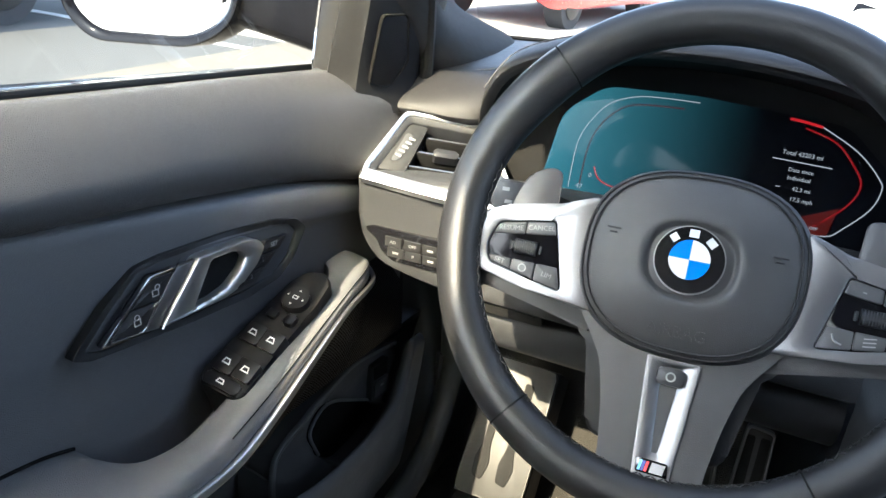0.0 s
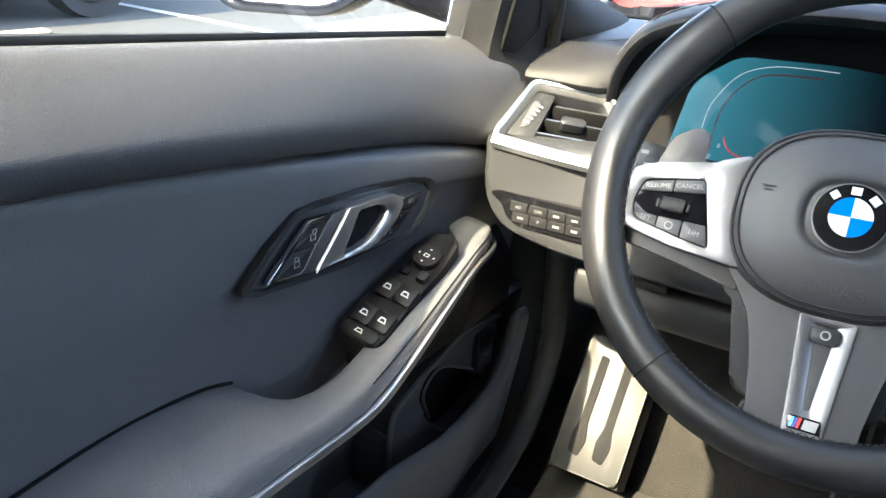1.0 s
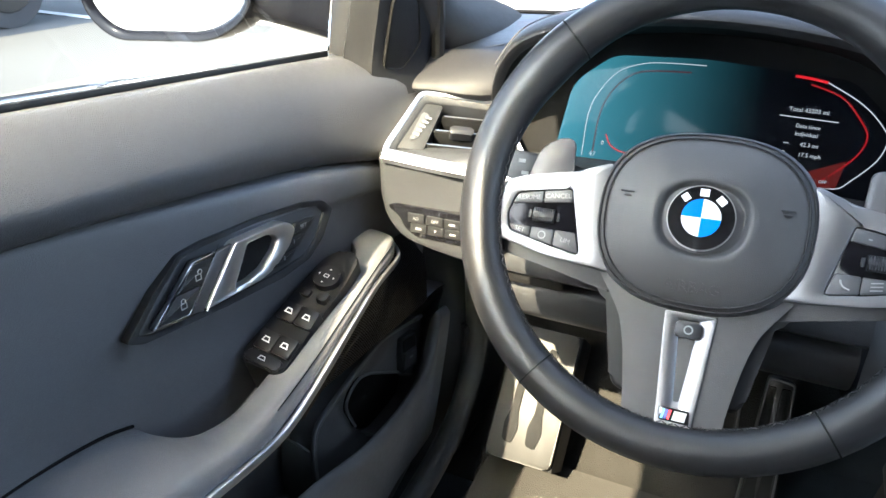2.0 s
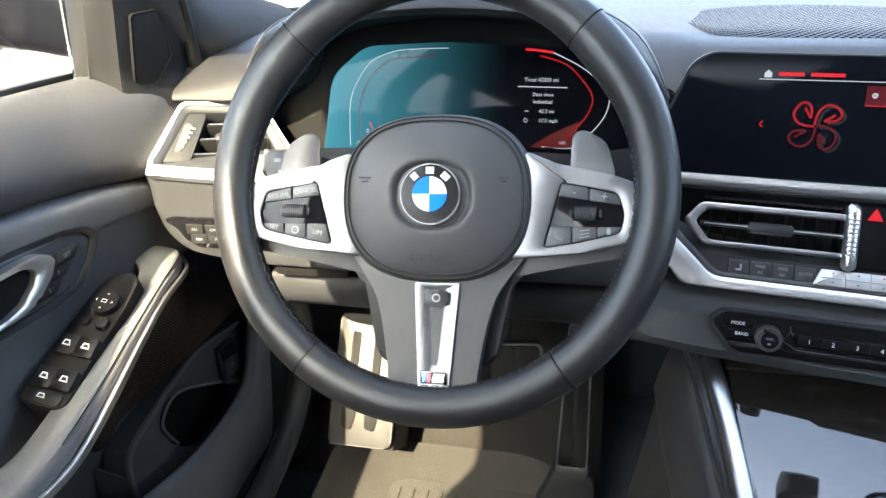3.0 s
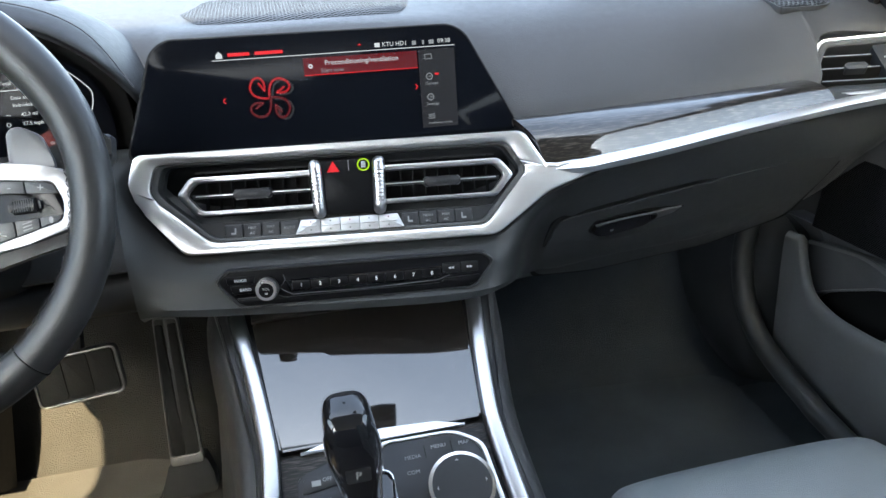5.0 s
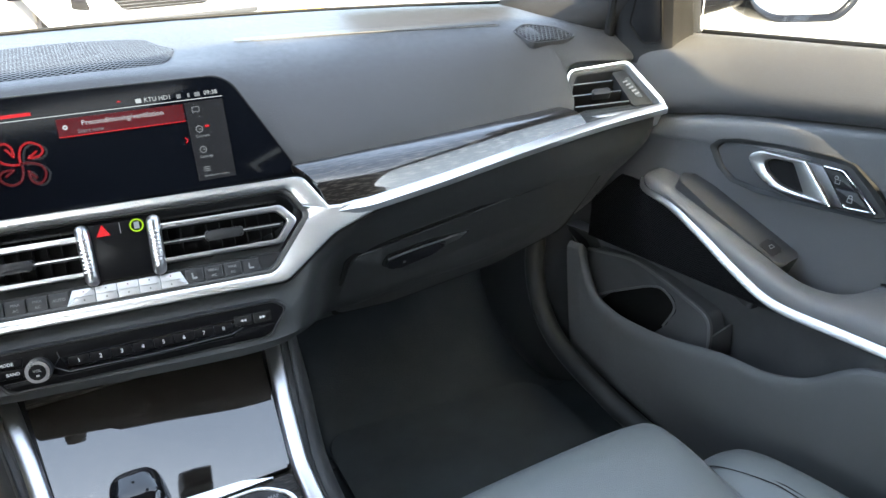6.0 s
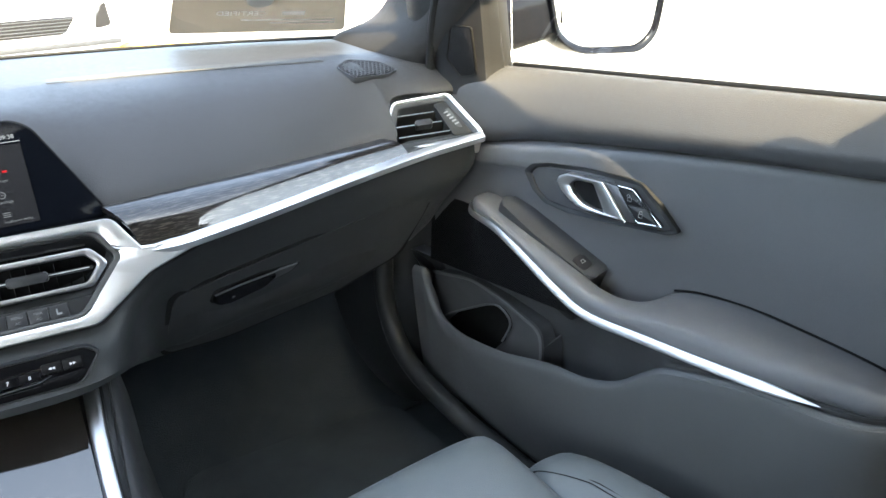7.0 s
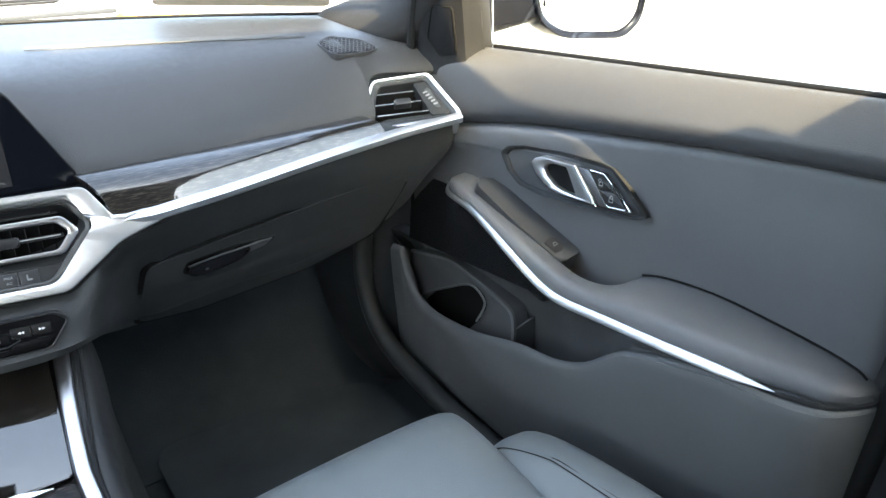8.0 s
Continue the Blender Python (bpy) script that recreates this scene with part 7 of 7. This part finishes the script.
part("recess", prism(round_poly(box(-0.004, 0, 0.032, 0.100), 0.008), 0.001, at(LV, 0, 0, -0.0035), 0), DARK, bl)
part("lever", prism(round_poly([(0.002, -0.055), (0.014, -0.058), (0.020, 0.02), (0.014, 0.045), (0.004, 0.050)], 0.005), 0.016, at(LV, 0, 0, 0.010), 0.005, 3), GREYP, bl)
bar(0.008, 0.004, at(LV, -0.006, -0.036, -0.002), GREYMARK, bl, "symbol")
# footwell side panels
for s in (-1, 1):
    rows = []
    for y, o in ((0.285, 0.075), (0.295, 0.045), (0.315, 0.012), (0.37, 0.0), (0.45, 0.0), (0.58, 0.0)):
        rows.append([(0.700 + o, y, 0.79), (0.680 + o, y, 0.62), (0.656 + o, y, 0.52), (0.640 + o, y, 0.42), (0.634 + o, y, 0.32), (0.640 + o, y, 0.25), (0.66 + o, y, 0.20)])
    tagged(part("kick_panel_left" if s < 0 else "kick_panel_right", mirror(loft(rows, 3, 4, 0.01), s), LOWP), "black moulded footwell side panel", "panel", kind="structure")
    tagged(part("door_seal_left" if s < 0 else "door_seal_right", mirror(sweep([(0.656, 0.360, 0.60), (0.640, 0.342, 0.50), (0.635, 0.335, 0.43), (0.634, 0.305, 0.365), (0.634, 0.250, 0.325), (0.637, 0.150, 0.300), (0.645, 0.02, 0.282), (0.65, -0.65, 0.270)], disc(0.017, n=12), (1, 0, 0), 6), s), LOWP), "black rubber door seal along the footwell", "trim", kind="structure")
    tagged(part("sill_trim_left" if s < 0 else "sill_trim_right", mirror(sweep([(0.722, 0.24, 0.262), (0.712, 0.10, 0.262), (0.71, -0.2, 0.262), (0.71, -0.7, 0.262)], round_poly(box(0, 0, 0.06, 0.05), 0.02, 4), (0, 0, 1), 5), s), GREYP), "black plastic door sill cover", "trim", kind="structure")

# ---- banner sheet on the windscreen, read from behind ----
bn = thing("windscreen_banner", (0.42, 0.62, 0.87), "dark sales sheet on the windscreen, lettering seen reversed", "banner")
BN = basis((0.5, 0.548, 0.865), (1, -0.35, 0), (0, -0.62, 0.44))
FILM = mat("smoked_film", (0.075, 0.056, 0.034), 0.4)
FILM.node_tree.nodes["Principled BSDF"].inputs["Alpha"].default_value = 0.74
part("sheet", prism(round_poly([(-0.095, 0.015), (0.185, 0.000), (0.175, 0.115), (-0.075, 0.135)], 0.012), 0.0006, BN, 0), FILM, bn)
writing("CERTIFIED", 0.0165, at(BN, 0.017, 0.066, 0.0008, -4), WENAMEL, bn, flip=True)
bar(0.036, 0.011, at(BN, 0.097, 0.0605, 0.0004, -4), WENAMEL, bn, "logo_word")
for k, (w, y) in enumerate(((0.150, 0.0445), (0.105, 0.0345))):
    bar(w, 0.0035, at(BN, 0.165 - w / 2, y - 0.003, 0.0004, -4), WENAMEL, bn, "small_print")
part("logo_disc", prism(disc(0.020), 0.0006, at(BN, 0.045, 0.100, 0.0006), 0), GREYMARK, bn)

# ---- outside: parked cars, kerb, hedge ----
TYRE = mat("tyre_rubber", (0.015, 0.015, 0.016), 0.8, bump=0.4, scale=60)
CARW = mat("white_car_paint", (0.60, 0.60, 0.60), 0.2, coat=0.8)
CARR = mat("red_car_paint", (0.45, 0.02, 0.02), 0.25, coat=0.8)
CARG = mat("grey_car_paint", (0.10, 0.10, 0.11), 0.25, coat=0.8)


def parked_car(place, turn, paint, label):
    c = thing("parked_car", (0, 0, 0), label, "car", "parked cars")
    c.matrix_basis = Matrix.Identity(4)
    M = pose(*place, 0, 0, turn)
    rows = []
    for y, zb, zt, w in ((-2.29, 0.36, 0.57, 0.03), (-2.285, 0.22, 0.58, 0.55), (-2.27, 0.17, 0.60, 0.74), (-2.20, 0.155, 0.72, 0.84), (-2.05, 0.15, 0.80, 0.88), (-1.3, 0.20, 0.92, 0.90), (-0.4, 0.22, 0.98, 0.90), (1.0, 0.22, 0.99, 0.90), (1.9, 0.25, 0.98, 0.86), (2.2, 0.35, 0.85, 0.78), (2.26, 0.45, 0.65, 0.6), (2.27, 0.50, 0.72, 0.03)):
        rows.append([M @ Vector(p) for p in ((-w * 0.95, y, zb), (-w, y, zb + 0.12), (-w, y, zt - 0.2), (-w * 0.88, y, zt), (0, y, zt + 0.03), (w * 0.88, y, zt), (w, y, zt - 0.2), (w, y, zb + 0.12), (w * 0.95, y, zb))])
    part("body", loft(rows, 4, 3), paint, c)
    rows = []
    for y, z, w in ((-0.9, 0.95, 0.78), (-0.2, 1.35, 0.62), (0.5, 1.43, 0.60), (1.2, 1.36, 0.60), (1.9, 1.0, 0.70)):
        rows.append([M @ Vector(p) for p in ((-0.82, y, 0.93), (-w, y, z), (0, y, z + 0.03), (w, y, z), (0.82, y, 0.93))])
    part("cabin", loft(rows, 4, 3), GLOSS, c, "dark glazed cabin")
    part("front_bumper", prism(round_poly([(-0.78, 0.12), (0.78, 0.12), (0.85, 0.34), (0.80, 0.54), (-0.80, 0.54), (-0.85, 0.34)], 0.06), 0.30, M @ basis((0, -2.280, 0), (1, 0, 0), (0, 0, 1)), 0.03, 3), paint, c)
    part("bumper_lip", prism(round_poly([(-0.74, 0.145), (0.74, 0.145), (0.74, 0.185), (-0.74, 0.185)], 0.015), 0.05, M @ basis((0, -2.292, 0), (1, 0, 0), (0, 0, 1)), 0.008), GREYP, c)
    for k in range(5):
        part("grille_bar", prism(box(0, 0.267 + 0.024 * k, 0.66 + 0.036 * k, 0.007), 0.02, M @ basis((0, -2.300, 0), (1, 0, 0), (0, 0, 1)), 0.002), GREYP, c)
    part("grille", prism(round_poly([(-0.32, 0.25), (0.32, 0.25), (0.42, 0.38), (-0.42, 0.38)], 0.03), 0.05, M @ basis((0, -2.295, 0), (1, 0, 0), (0, 0, 1)), 0.01), GLOSS, c)
    for s in (-1, 1):
        part("fog_recess", prism(round_poly([(s * 0.55, 0.27), (s * 0.68, 0.29), (s * 0.66, 0.47), (s * 0.58, 0.42)][::s], 0.02), 0.06, M @ basis((0, -2.292, 0), (1, 0, 0), (0, 0, 1)), 0.01), GLOSS, c)
        part("headlight", prism(round_poly([(s * 0.50, 0.58), (s * 0.78, 0.62), (s * 0.74, 0.74), (s * 0.48, 0.68)][::s], 0.03), 0.08, M @ basis((0, -2.225, 0), (1, 0, 0), (0, 0, 1)), 0.01), SCREEN, c)
        part("tail_light", prism(round_poly([(s * 0.35, 0.70), (s * 0.76, 0.68), (s * 0.76, 0.82), (s * 0.35, 0.84)][::s], 0.03), 0.08, M @ basis((0, 2.245, 0), (-1, 0, 0), (0, 0, 1)) @ Matrix.Diagonal((-1, 1, 1, 1)), 0.01), CARR, c)
        for y in (-1.4, 1.4):
            w = part("wheel", prism(disc(0.33, n=40), 0.22, M @ basis((s * 0.84, y, 0.33), (0, s, 0), (0, 0, 1)), 0.03, 3), TYRE, c)
            part("hubcap", prism(disc(0.22, n=30), 0.02, M @ basis((s * 0.855, y, 0.33), (0, s, 0), (0, 0, 1)), 0.01), ALU, w)
    return c


parked_car((0.72, 7.98, 0.0), 5, CARW, "white parked car facing the windscreen")
parked_car((-3.1, 9.6, 0.0), 172, CARR, "red parked car seen from behind")
parked_car((-6.50, 2.05, 0.0), 0, CARG, "dark grey car parked across the lane")
slab("kerb_1", -5.28, -5.17, 2.20, 2.74, 0.0, 0.03, mat("yellow_kerb_paint", (0.40, 0.30, 0.16), 0.8), "yellow painted parking stop", "kerb", 0.02)
slab("kerb_2", 1.55, 2.35, 5.98, 6.10, 0.0, 0.10, mat("yellow_kerb", (0.62, 0.45, 0.08), 0.7), "yellow painted kerb ahead of the car", "kerb", 0.02)
# parking line
slab("road_marking", -6.4, -2.0, 4.06, 4.16, 0.002, 0.006, mat("white_road_paint", (0.28, 0.28, 0.27), 0.8), "white painted parking line", "marking", 0)
